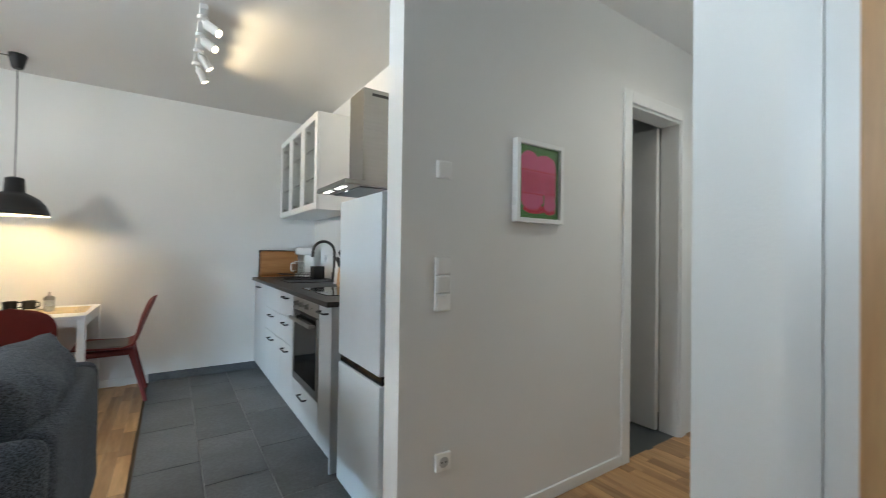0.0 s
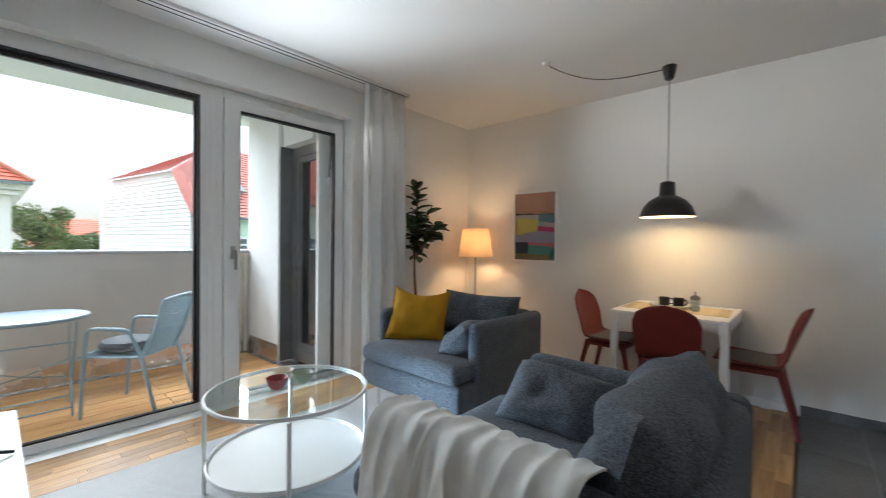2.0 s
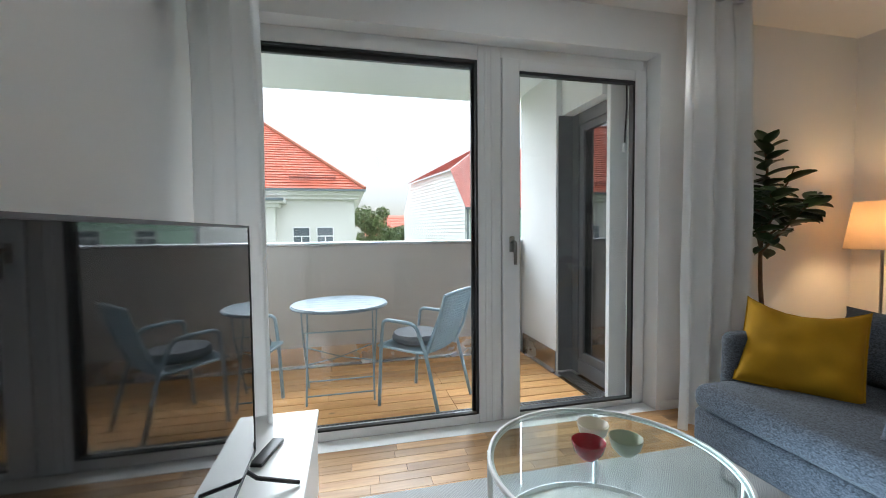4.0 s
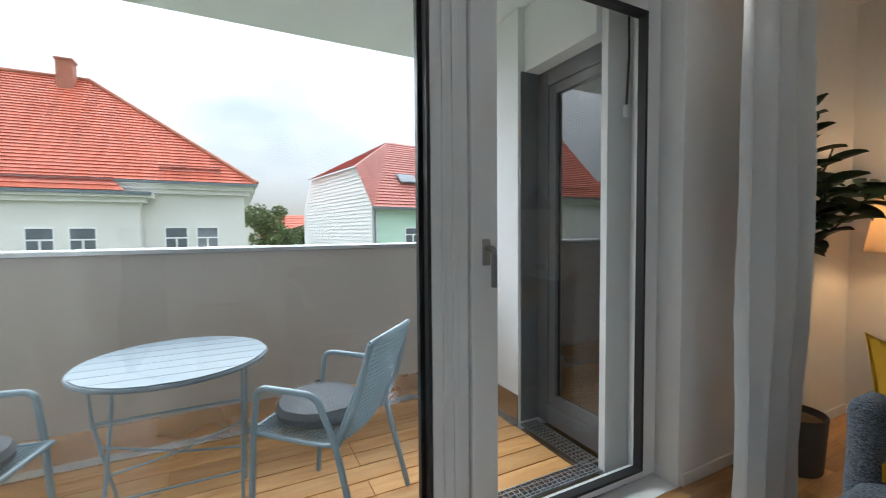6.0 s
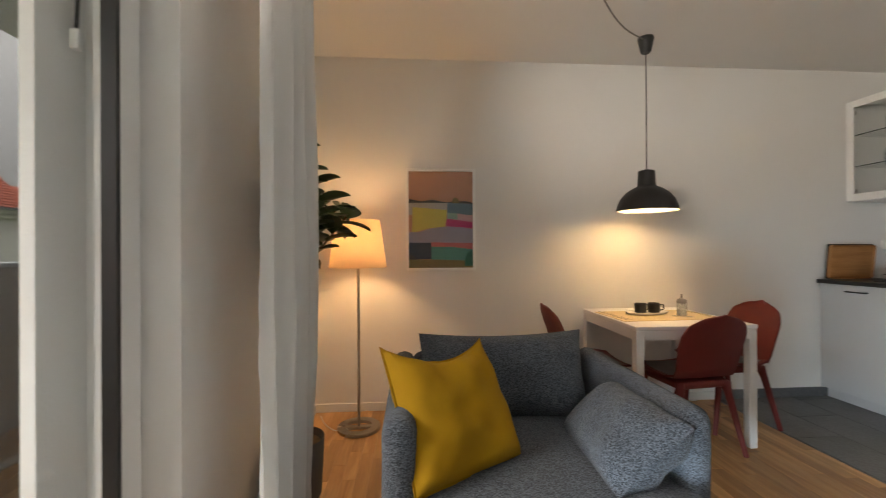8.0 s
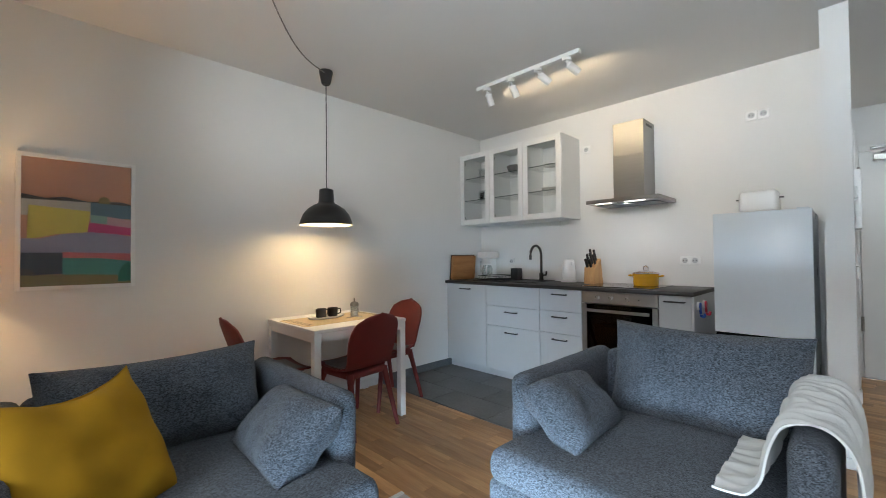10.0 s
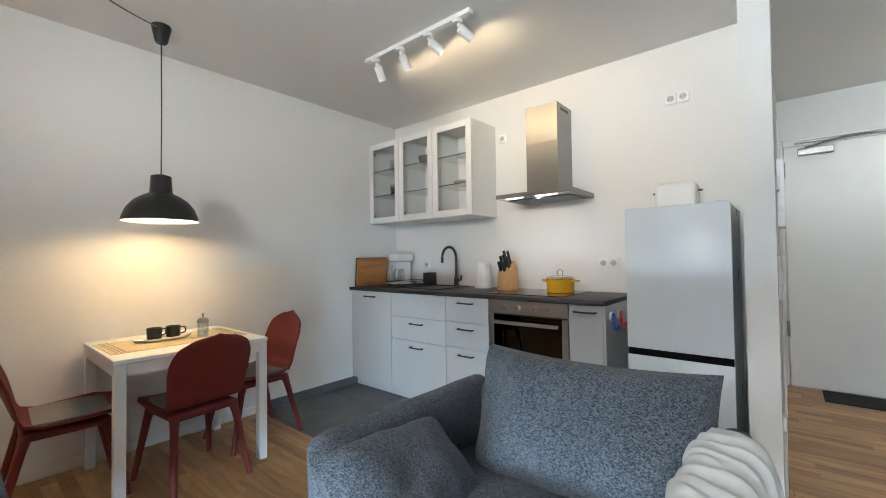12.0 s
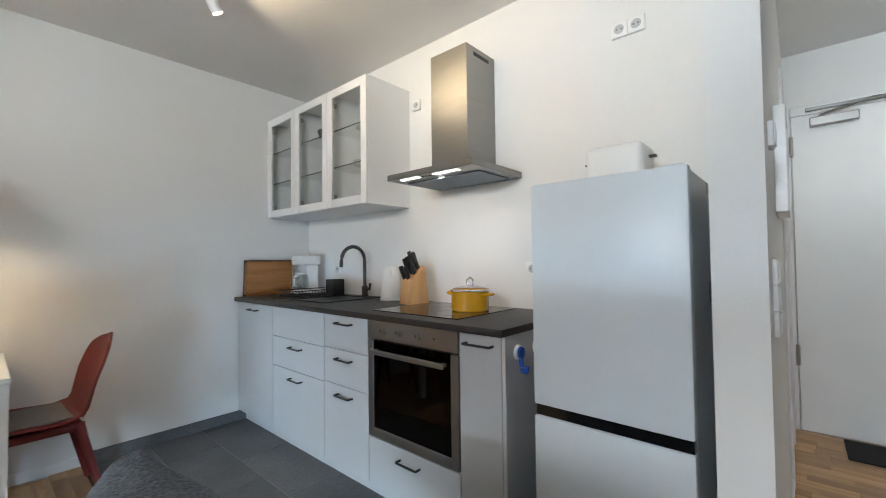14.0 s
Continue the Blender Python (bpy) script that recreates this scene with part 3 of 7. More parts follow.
built("wall_north", bx(XW - 0.28, XE + 0.12, YN, YN + 0.15, -0.2, CEIL), M_WALL, "white painted plaster wall behind the dining table", "wall")
built("wall_east", bx(XE, XE + 0.12, PY1, YN, -0.2, CEIL), M_WALL, "white painted plaster wall behind the kitchen units", "wall")
built("wall_partition", boxes((PX - 0.012, 2.393, PY0, PY1, -0.2, CEIL), (2.997, XH, PY0, PY1, -0.2, CEIL), (2.393, 2.997, PY0, PY1, 2.136, CEIL)), M_WALL, "thin white partition wall between kitchen and hallway", "wall")
built("wall_hall_end", boxes((XH, XH + 0.15, 0.45, 0.78, -0.2, CEIL), (XH, XH + 0.15, 1.73, PY1, -0.2, CEIL), (XH, XH + 0.15, 0.78, 1.73, 2.20, CEIL)), M_WALL, "white painted wall round the flat's entrance door", "wall")
built("wall_hall_south", bx(PX, XH, YS, YH, -0.2, CEIL), M_WALL, "white painted wall on the far side of the hallway", "wall")
built("wall_south", boxes((XW - 0.28, -0.10, 0.39, YS, -0.2, CEIL), (-0.10, 0.84, 0.39, YS, 2.12, CEIL), (0.84, XH, 0.39, YS, -0.2, CEIL)), M_WALL, "white painted wall behind the television, with a doorway", "wall")
built("wall_west", boxes((XW - 0.28, XW, YS, 0.525, -0.2, CEIL), (XW - 0.28, XW, 3.23, YN, -0.2, CEIL), (XW - 0.28, XW, 0.525, 3.23, 2.37, CEIL)), M_WALL, "white painted wall with the balcony window opening", "wall")
# unseen wall added to keep sky light out of the door's edge gaps
built("wall_stairwell", bx(XH + 0.1501, XH + 0.25, 0.3, 2.0, -0.2, CEIL), M_WALL, "plain unseen backing wall added behind the entrance door", "wall")
built("ceiling", bx(XW - 0.28, XH + 0.15, -2.6, YN + 0.15, CEIL, CEIL + 0.25), M_CEIL, "smooth white painted ceiling", "ceiling")
# plain rooms that close the place behind the doorways
built("wall_bedroom", boxes((-1.6, -1.5, -2.5, 0.39, -0.2, CEIL), (2.4, 2.5, -2.5, 0.39, -0.2, CEIL), (-1.6, 2.5, -2.6, -2.5, -0.2, CEIL)), M_WALL, "plain white walls of the next room", "wall")
built("wall_bathroom", boxes((XE + 0.13, XE + 0.23, PY1, 3.9, -0.2, CEIL), (XH, XH + 0.15, PY1, 3.9, -0.2, CEIL), (XE + 0.13, XH + 0.15, 3.9, 4.0, -0.2, CEIL)), M_WALL, "plain white walls of the bathroom", "wall")
built("floor_bathroom", bx(XE + 0.13, XH, PY0, 3.9, -0.2, -0.004), M_BATHTILE, "dark grey tiled bathroom floor", "floor")
built("floor_bedroom", bx(-1.5, 2.4, -2.5, YS, -0.2, -0.004), M_OAK, "oak floor of the next room", "floor")

floor = built("floor", bx(XW - 0.05, XH + 0.1, YS, YN, -0.2, -0.012), M_UNDER, "oak strip parquet floor with a satin lacquer", "floor")
tile_floor = built("floor_kitchen", bx(-0.02, XE, PY1, YN, -0.0119, -0.003), M_GROUT, "dark grey slate-look tile floor of the kitchen", "floor")

# baseboards
BB = 0.013
built("baseboard_north", bx(XW, -0.022, YN - BB, YN - 0.0005, 0, 0.062, 0.003), M_TRIM, "low white painted baseboard", "baseboard")
built("baseboard_kitchen", bx(-0.02, 0.93, YN - BB, YN - 0.0005, 0, 0.072, 0.002), M_TILE, "dark grey tiled baseboard", "baseboard")
built("baseboard_partition", bx(PX - 0.012, 2.322, PY0 - BB, PY0 - 0.0005, 0, 0.062, 0.003), M_TRIM, "low white painted baseboard in the hallway", "baseboard")
built("baseboard_partition_end", bx(PX - 0.012 - BB, PX - 0.0125, PY0 - BB, PY1, 0, 0.062, 0.003), M_TRIM, "low white painted baseboard on the wall end", "baseboard")
built("baseboard_west", bx(XW + 0.0005, XW + BB, 3.25, YN - BB, 0, 0.062, 0.003), M_TRIM, "low white painted baseboard behind the curtain", "baseboard")
built("baseboard_south", bx(XW, -0.17, YS + 0.0005, YS + BB, 0, 0.062, 0.003), M_TRIM, "low white painted baseboard under the television", "baseboard")

# doorway that the walk begins in
jamb = tagged(new("door_frame"), "white door frame with an oak-edged rebate", "door frame", "", "structure")
part("casing", boxes((0.828, 0.8775, 0.509, 0.548, 0, 2.16), (0.832, 0.8775, 0.498, 0.509, 0, 2.16), (0.830, 0.8775, 0.385, 0.498, 0, 2.16), (-0.15, -0.088, 0.505, 0.53, 0, 2.16), (-0.15, 0.8775, 0.512, 0.53, 2.10, 2.16)), M_TRIM, jamb, smooth=False)
part("rebate", bx(0.822, 0.8295, 0.40, 0.474, 0, 2.10, 0.002), M_BAMBOO, jamb, "tan oak edge", smooth=False)
# bathroom doorway
frame2 = tagged(new("door_2"), "open grey bathroom door in a white frame", "door", "", "structure")
part("casing", boxes((2.322, 2.398, PY0 - 0.016, PY0 - 0.0005, 0, 2.205), (2.992, 3.068, PY0 - 0.016, PY0 - 0.0005, 0, 2.205), (2.398, 2.992, PY0 - 0.016, PY0 - 0.0005, 2.131, 2.205), b=0.003), M_TRIM, frame2)
part("lining", boxes((2.3935, 2.410, PY0, PY1, 0, 2.131), (2.980, 2.9965, PY0, PY1, 0, 2.131), (2.410, 2.980, PY0, PY1, 2.116, 2.1355)), M_TRIM, frame2, smooth=False)
leaf2 = part("leaf", bx(2.934, 2.974, PY1 + 0.004, PY1 + 0.58, 0.012, 2.111, 0.003), M_TRIM, frame2, "white door leaf swung inwards")
part("striker", bx(2.410, 2.414, PY0 + 0.04, PY0 + 0.06, 0.98, 1.12), M_NICKEL, frame2)

# entrance door
door = tagged(new("door_1"), "closed white entrance door with a steel closer", "door", "", "structure")
part("frame", boxes((XH - 0.02, XH + 0.05, 1.70, 1.765, 0, 2.25), (XH - 0.02, XH + 0.05, 0.75, 0.805, 0, 2.25), (XH - 0.02, XH + 0.05, 0.805, 1.70, 2.185, 2.25), b=0.003), M_TRIM, door)
part("leaf", bx(XH - 0.028, XH + 0.02, 0.808, 1.697, 0.008, 2.182, 0.003), M_TRIM, door)
part("threshold", bx(XH - 0.03, XH + 0.05, 0.806, 1.699, 0.0, 0.0075), M_NICKEL, door)
for zz in (0.52, 1.97):
    part("hinge", tube([(XH - 0.036, 1.699, zz - 0.07), (XH - 0.036, 1.699, zz + 0.07)], 0.011), M_NICKEL, door, "grey steel hinge")
closer = part("closer", bx(XH - 0.085, XH - 0.029, 1.36, 1.60, 2.085, 2.145, 0.006), M_NICKEL, door, "silver door closer")
part("arm", tube([(XH - 0.06, 1.55, 2.155), (XH - 0.09, 1.30, 2.205), (XH - 0.035, 1.08, 2.21)], 0.008), M_STEEL, closer)
part("rail", bx(XH - 0.05, XH - 0.021, 1.02, 1.62, 2.20, 2.222, 0.003), M_STEEL, closer)
hd = part("door_handle", tube(bend([(XH - 0.028, 0.89, 1.06), (XH - 0.08, 0.89, 1.06), (XH - 0.08, 1.02, 1.06)]), 0.010), M_STEEL, door, "brushed steel lever handle")
part("rosette", tube([(XH - 0.029, 0.89, 1.06), (XH - 0.038, 0.89, 1.06)], 0.026, 20), M_STEEL, hd)

# ---- balcony window ----
win = tagged(new("window_1"), "white framed balcony window with a glazed door", "window", "", "structure")
FX0, FX1 = -3.335, -3.265
part("window_frame", boxes((FX0, FX1, 0.525, 0.575, 0.0, 2.37), (FX0, FX1, 2.014, 2.168, 0.0, 2.37), (FX0, FX1, 3.20, 3.23, 0.0, 2.37), (FX0, FX1, 0.575, 2.014, 2.275, 2.37), (FX0, FX1, 2.168, 3.20, 2.30, 2.37), (FX0, FX1, 0.575, 2.014, 0.0, 0.058), (FX0, FX1, 2.168, 3.20, 0.0, 0.02), b=0.004), M_PVC, win)
part("mullion_ribs", boxes((FX1, FX1 + 0.008, 2.058, 2.073, 0.01, 2.34), (FX1, FX1 + 0.008, 2.100, 2.122, 0.01, 2.34), b=0.002), M_PVC, win)
sash = part("door_sash", boxes((FX0 + 0.012, FX1 + 0.016, 2.172, 2.288, 0.022, 2.298), (FX0 + 0.012, FX1 + 0.016, 3.125, 3.215, 0.022, 2.298), (FX0 + 0.012, FX1 + 0.016, 2.288, 3.125, 2.225, 2.298), (FX0 + 0.012, FX1 + 0.016, 2.288, 3.125, 0.022, 0.048), b=0.004), M_PVC, win)
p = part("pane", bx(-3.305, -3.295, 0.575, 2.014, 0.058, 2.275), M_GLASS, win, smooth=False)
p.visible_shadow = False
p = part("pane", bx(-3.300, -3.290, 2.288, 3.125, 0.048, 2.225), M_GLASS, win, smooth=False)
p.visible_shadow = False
part("gasket", boxes((-3.294, -3.262, 0.576, 2.013, 2.262, 2.2745), (-3.294, -3.262, 2.000, 2.0135, 0.06, 2.262), (-3.294, -3.262, 0.576, 2.000, 0.0585, 0.07), (-3.294, -3.262, 0.576, 0.588, 0.07, 2.262), (-3.33, -3.306, 1.985, 2.013, 0.06, 2.27), (-3.33, -3.306, 0.576, 1.985, 2.235, 2.27)), M_GASKET, win, "black rubber seal", smooth=False)
part("gasket", boxes((-3.289, -3.247, 2.289, 3.124, 2.205, 2.2245), (-3.289, -3.247, 3.108, 3.1245, 0.05, 2.205), (-3.289, -3.247, 2.289, 3.108, 0.0485, 0.062), (-3.289, -3.262, 2.289, 2.294, 0.062, 2.205)), M_GASKET, sash, "black rubber seal", smooth=False)
hnd = part("window_handle", tube(bend([(-3.249, 2.232, 1.155), (-3.19, 2.232, 1.155), (-3.19, 2.232, 1.015)], soft=0.25), 0.011, 12), M_STEEL, win, "brushed steel handle turned down")
part("handle_plate", bx(-3.249, -3.238, 2.215, 2.249, 1.09, 1.19, 0.005, 2), M_NICKEL, hnd)
part("window_sill", bx(FX1 + 0.001, XW, 0.526, 3.229, -0.012, 0.0015), M_TRIM, win, smooth=False)

# curtain track under the ceiling
trk = thing("curtain_track", (-2.87, 2.1, CEIL), "white double curtain track along the ceiling", "curtain track")
part("rail", boxes((-0.05, 0.05, -1.585, 1.56, -0.022, -0.0005)), M_TRIM, trk, smooth=False)
# thin black strips under the rail; slot shade is put into their colour
part("slot", boxes((-0.03, -0.02, -1.58, 1.555, -0.024, -0.0225), (0.02, 0.03, -1.58, 1.555, -0.024, -0.0225)), M_GASKET, trk, smooth=False)


def curtain(at, width, deep, folds, label, bulge=0.0, seed=0, rz=0):
    c = thing("curtain", at, label, "curtain", "curtains at the window", rz)

    def shape(u, v):
        y = (u - 0.5) * width * (1 + 0.10 * (1 - v))
        k = 0.65 + 0.35 * (1 - v)
        w = math.sin(u * folds * 2 * math.pi + 0.9 * noise.noise((u * 3 + seed, v * 1.2, 1)))
        x = deep * k * w + 0.018 * noise.noise((u * 6 + seed, v * 4, 5)) + bulge * math.sin(math.pi * min(1, (1 - v) * 1.1)) * u
        x += 0.006 * noise.noise((u * 22 + seed, v * 26, 9)) * math.exp(-((v - 0.36) / 0.2) ** 2)
        return (x, y, 0.015 + v * (CEIL - 0.042))
    part("cloth", sheet(shape, 84, 44, 0.0025), M_CURTAIN, c, angle=80)
    part("heading_tape", bx(-0.012, 0.012, -width / 2, width / 2, CEIL - 0.05, CEIL - 0.0245), M_CURTAIN, c)
    return c


curtain((-2.87, 3.40, 0), 0.46, 0.042, 3.6, "white sheer curtain drawn open, reaching the floor", 0.05, 3)
curtain((-2.735, 0.735, 0), 0.43, 0.034, 3.4, "white sheer curtain gathered beside the television", 0.0, 8, -37)

# ---- balcony ----
DZ = -0.03
built("wall_parapet", bx(-4.95, -4.75, -0.02, 3.40, -0.4, 1.10), M_PARAPET, "warm grey rendered balcony parapet", "parapet")
built("coping", bx(-4.98, -4.722, -0.04, 3.40, 1.1005, 1.132, 0.006), M_ZINC, "zinc sheet coping on the parapet", "coping")
built("flashing", boxes((-4.7495, -4.744, -0.02, 2.96, DZ + 0.012, 0.16), (-4.744, -4.70, -0.02, 2.955, DZ + 0.004, DZ + 0.012)), M_FLASH, "bright metal flashing at the foot of the parapet", "flashing")
built("flashing_pier", boxes((-4.70, -4.03, 2.962, 2.9695, DZ + 0.012, 0.17), (-4.70, -4.03, 2.93, 2.962, DZ + 0.004, DZ + 0.012)), M_FLASH, "bright metal flashing at the foot of the pier", "flashing")
built("slab_above", bx(-4.98, XW - 0.281, -1.2, 5.1, 2.585, 2.95), M_STUCCO, "white rendered underside of the balcony above", "slab")
built("wall_pier", boxes((-4.75, -4.03, 2.97, 3.36, -0.4, 2.585), (-3.46, XW - 0.281, 3.06, 3.36, -0.4, 2.585), (-4.03, -3.46, 3.02, 3.36, 2.20, 2.585)), M_STUCCO, "white stucco pier at the end of the balcony", "wall")
built("wall_neighbour_room", boxes((-4.86, -4.751, 3.36, 5.1, -0.4, 2.585), (-4.751, XW - 0.281, 5.0, 5.1, -0.4, 2.585), (-4.751, XW - 0.281, 3.361, 5.0, -0.4, -0.03)), M_WALL, "plain room behind the side window", "wall")
deck = built("floor_balcony", bx(-4.75, XW - 0.281, -0.1, 3.36, -0.4, DZ - 0.030), M_UNDER, "larch board decking of the balcony", "floor")
gutter = thing("downpipe", (-4.80, 0.02, 2.30), "grey zinc downpipe bend under the slab", "downpipe")
part("pipe", tube(bend([(0, 0, 0.284), (0, 0, 0.14), (-0.16, -0.22, 0.10), (-0.3, -0.45, 0.10)], soft=0.45), 0.045, 14), M_ZINC, gutter)
part("collar", tube([(0, 0, 0.23), (0, 0, 0.2845)], 0.065, 18), M_ZINC, gutter)

# side window of the balcony
sw = tagged(new("window_2"), "anthracite framed window at the end of the balcony", "window", "", "structure")
part("window_frame", boxes((-4.029, -3.93, 3.12, 3.19, 0.0, 2.199), (-3.49, -3.461, 3.12, 3.19, 0.0, 2.199), (-3.93, -3.49, 3.12, 3.19, 2.10, 2.199), (-3.93, -3.49, 3.12, 3.19, 0.0, 0.12), b=0.004), M_ANTHR, sw)
part("sash_frame", boxes((-3.929, -3.87, 3.13, 3.18, 0.121, 2.099), (-3.52, -3.491, 3.13, 3.18, 0.121, 2.099), (-3.87, -3.52, 3.13, 3.18, 2.04, 2.099), (-3.87, -3.52, 3.13, 3.18, 0.121, 0.19), b=0.003), M_ANTHR, sw)
part("pane", bx(-3.87, -3.52, 3.15, 3.16, 0.19, 2.04), M_DARKGLASS, sw, smooth=False)
part("reveal", boxes((-4.0295, -4.018, 2.99, 3.119, 0.0, 2.199)), M_ANTHR, sw, smooth=False)


def grating(at, lx, ly, label, rz=0):
    g = thing("drain_grating", at, label, "grating", "gratings on the balcony", rz)
    part("rim", boxes((-lx / 2, lx / 2, -ly / 2, -ly / 2 + 0.006, 0, 0.012), (-lx / 2, lx / 2, ly / 2 - 0.006, ly / 2, 0, 0.012)), M_ZINC, g, smooth=False)
    bm = bmesh.new()
    k = int(lx / 0.03)
    for i in range(k + 1):
        x = -lx / 2 + i * lx / k
        box(bm, x - 0.003, x + 0.003, -ly / 2, ly / 2, 0.001, 0.010)
    for i in range(1, 4):
        y = -ly / 2 + i * ly / 4
        box(bm, -lx / 2, lx / 2, y - 0.0025, y + 0.0025, 0.002, 0.009)
    part("bars", bm, M_ZINC, g, smooth=False)


grating((-3.765, 3.05, DZ), 0.52, 0.12, "zinc drain grating before the side window")
grating((-3.475, 1.90, DZ), 2.3, 0.10, "zinc drain grating along the balcony door", 90)


def slat_screen(at, n, step, label, rz):
    s = thing("slatted_screen", at, label, "screen", "slatted screens on the balcony", rz)
    for i in range(n):
        part("slat", bx(i * step, i * step + step * 0.72, -0.012, 0.012, 0.04, 1.14, 0.003), M_BEIGE, s)
    for zz in (0.18, 1.0):
        part("hinge_plate", bx(-0.045, 0.03, -0.026, -0.0125, zz - 0.055, zz + 0.055, 0.003), M_NICKEL, s, "grey steel plate")
        part("rail", bx(0, n * step, 0.0125, 0.035, zz - 0.03, zz + 0.03, 0.002), M_BEIGE, s)


slat_screen((-4.74, -0.055, DZ - 0.015), 12, 0.105, "beige slatted screen closing the balcony side", 0)
slat_screen((-4.70, 2.84, DZ - 0.015), 2, 0.055, "narrow beige slatted screen beside the pier", 90)

blind = thing("blind_cord", (-3.385, 3.15, 1.78), "white cord holder on the outer window reveal", "cord holder")
part("clip", bx(-0.012, 0.012, -0.012, 0.012, 0, 0.06, 0.005, 2), M_WHITEPL, blind)
part("cord", tube([(0, 0, 0.06), (0.005, 0.01, 0.3), (0, 0.012, 0.5)], 0.006, 6), M_BLACK, blind)

# balcony table
bt = thing("bistro_table", (-4.02, 1.15, DZ + 0.002), "round pale blue-grey folding metal bistro table", "table")
for i in range(7):
    x0, x1 = -0.35 + i * 0.1, -0.35 + (i + 1) * 0.1 - 0.004
    bm = bmesh.new()
    top, low = [], []
    for s in (1, -1):
        for q in range(7):
            x = x0 + (x1 - x0) * (q if s == 1 else 6 - q) / 6
            y = s * math.sqrt(max(0.0004, 0.35 ** 2 - x * x))
            top.append(bm.verts.new((x, y, 0.717)))
            low.append(bm.verts.new((x, y, 0.697)))
    bm.faces.new(top)
    bm.faces.new(low[::-1])
    for q in range(14):
        bm.faces.new((low[q], low[(q + 1) % 14], top[(q + 1) % 14], top[q]))
    part("slat", bm, M_TABLEBLUE, bt, smooth=False)
part("rim", tube([(0.352 * math.cos(a * math.pi / 20), 0.352 * math.sin(a * math.pi / 20), 0.704) for a in range(41)], 0.009, 6), M_TABLEBLUE, bt)
for s in (-1, 1):
    part("leg", tube([(0.12, s * 0.27, 0.695), (0.10, s * 0.265, 0.52), (-0.18, s * 0.255, 0.012)], 0.0075), M_BLUEMETAL, bt)
    part("leg", tube([(-0.12, s * 0.25, 0.695), (-0.10, s * 0.25, 0.52), (0.19, s * 0.24, 0.012)], 0.0075), M_BLUEMETAL, bt)
for y0, z0, x0 in ((0.258, 0.07, -0.148), (0.242, 0.07, 0.157), (0.265, 0.52, 0.10)):
    part("crossbar", tube([(x0, -y0, z0), (x0, y0, z0)], 0.006), M_BLUEMETAL, bt)
part("brace", tube([(0.035, -0.26, 0.40), (0.0, 0.0, 0.30), (0.035, 0.26, 0.40)], 0.005), M_BLUEMETAL, bt)
part("brace", tube([(-0.055, -0.255, 0.235), (0.0, 0.0, 0.30), (-0.055, 0.255, 0.235)], 0.005), M_BLUEMETAL, bt)


def balcony_chair(at, rz, label):
    c = thing("balcony_chair", at, label, "chair", "metal chairs on the balcony", rz)
    for s in (-1, 1):
        part("arm_frame", tube(bend([(s * 0.245, 0.225, 0.0), (s * 0.248, 0.20, 0.43), (s * 0.250, 0.175, 0.635), (s * 0.247, -0.09, 0.625), (s * 0.235, -0.165, 0.43), (s * 0.245, -0.275, 0.0)], soft=0.22), 0.013, 10), M_BLUEMETAL, c)
        part("side_rim", tube(bend([(s * 0.225, 0.24, 0.432), (s * 0.228, 0.0, 0.424), (s * 0.226, -0.14, 0.42), (s * 0.215, -0.18, 0.47)], soft=0.3), 0.009, 8), M_BLUEMETAL, c)
        part("back_post", tube(bend([(s * 0.215, -0.15, 0.40), (s * 0.215, -0.24, 0.58), (s * 0.20, -0.30, 0.825)]), 0.012, 10), M_BLUEMETAL, c)
    part("front_rail", tube([(-0.225, 0.24, 0.432), (0.225, 0.24, 0.432)], 0.010, 8), M_BLUEMETAL, c)
    part("top_rail", tube(bend([(-0.20, -0.30, 0.825), (-0.10, -0.335, 0.845), (0.10, -0.335, 0.845), (0.20, -0.30, 0.825)]), 0.012, 10), M_BLUEMETAL, c)
    bm = bmesh.new()

    def curve(u, v):
        if v < 0.5:
            return Vector(((u - 0.5) * 0.45, 0.24 - v * 0.78, 0.435 - 0.02 * math.sin(math.pi * v)))
        w = (v - 0.5) * 2
        return Vector(((u - 0.5) * (0.44 - 0.03 * w), -0.15 - 0.16 * w - 0.03 * math.sin(math.pi * u), 0.42 + 0.41 * w))
    for i in range(23):
        u = i / 22
        tube([curve(u, j / 14) for j in range(15)], 0.0045, 4, bm)
    for j in range(41):
        tube([curve(i / 8, j / 40) for i in range(9)], 0.0045, 4, bm)
    part("perforated_shell", bm, M_BLUEMETAL, c, "perforated blue-grey steel seat and back")
    bm = lathe([(0, 0.0), (0.16, 0.0), (0.19, 0.02), (0.195, 0.045), (0.18, 0.07), (0.10, 0.085), (0, 0.085)], 28)
    for v in bm.verts:
        v.co.z += 0.008 * noise.noise(v.co * 9)
    part("seat_cushion", moved(bm, pose(0, 0.04, 0.438)), M_GREYCUSH, c, "round dark grey cushion")
    part("tie", tube(bend([(0.15, 0.18, 0.47), (0.22, 0.22, 0.49), (0.26, 0.20, 0.47)]), 0.005, 6), M_BLACK, c)
    return c


balcony_chair((-3.79, 1.75, DZ), 138, "blue-grey perforated metal armchair with a round cushion")
balcony_chair((-3.885, 0.445, DZ), -12, "blue-grey perforated metal armchair beside the slatted screen")

# ---- sofas ----


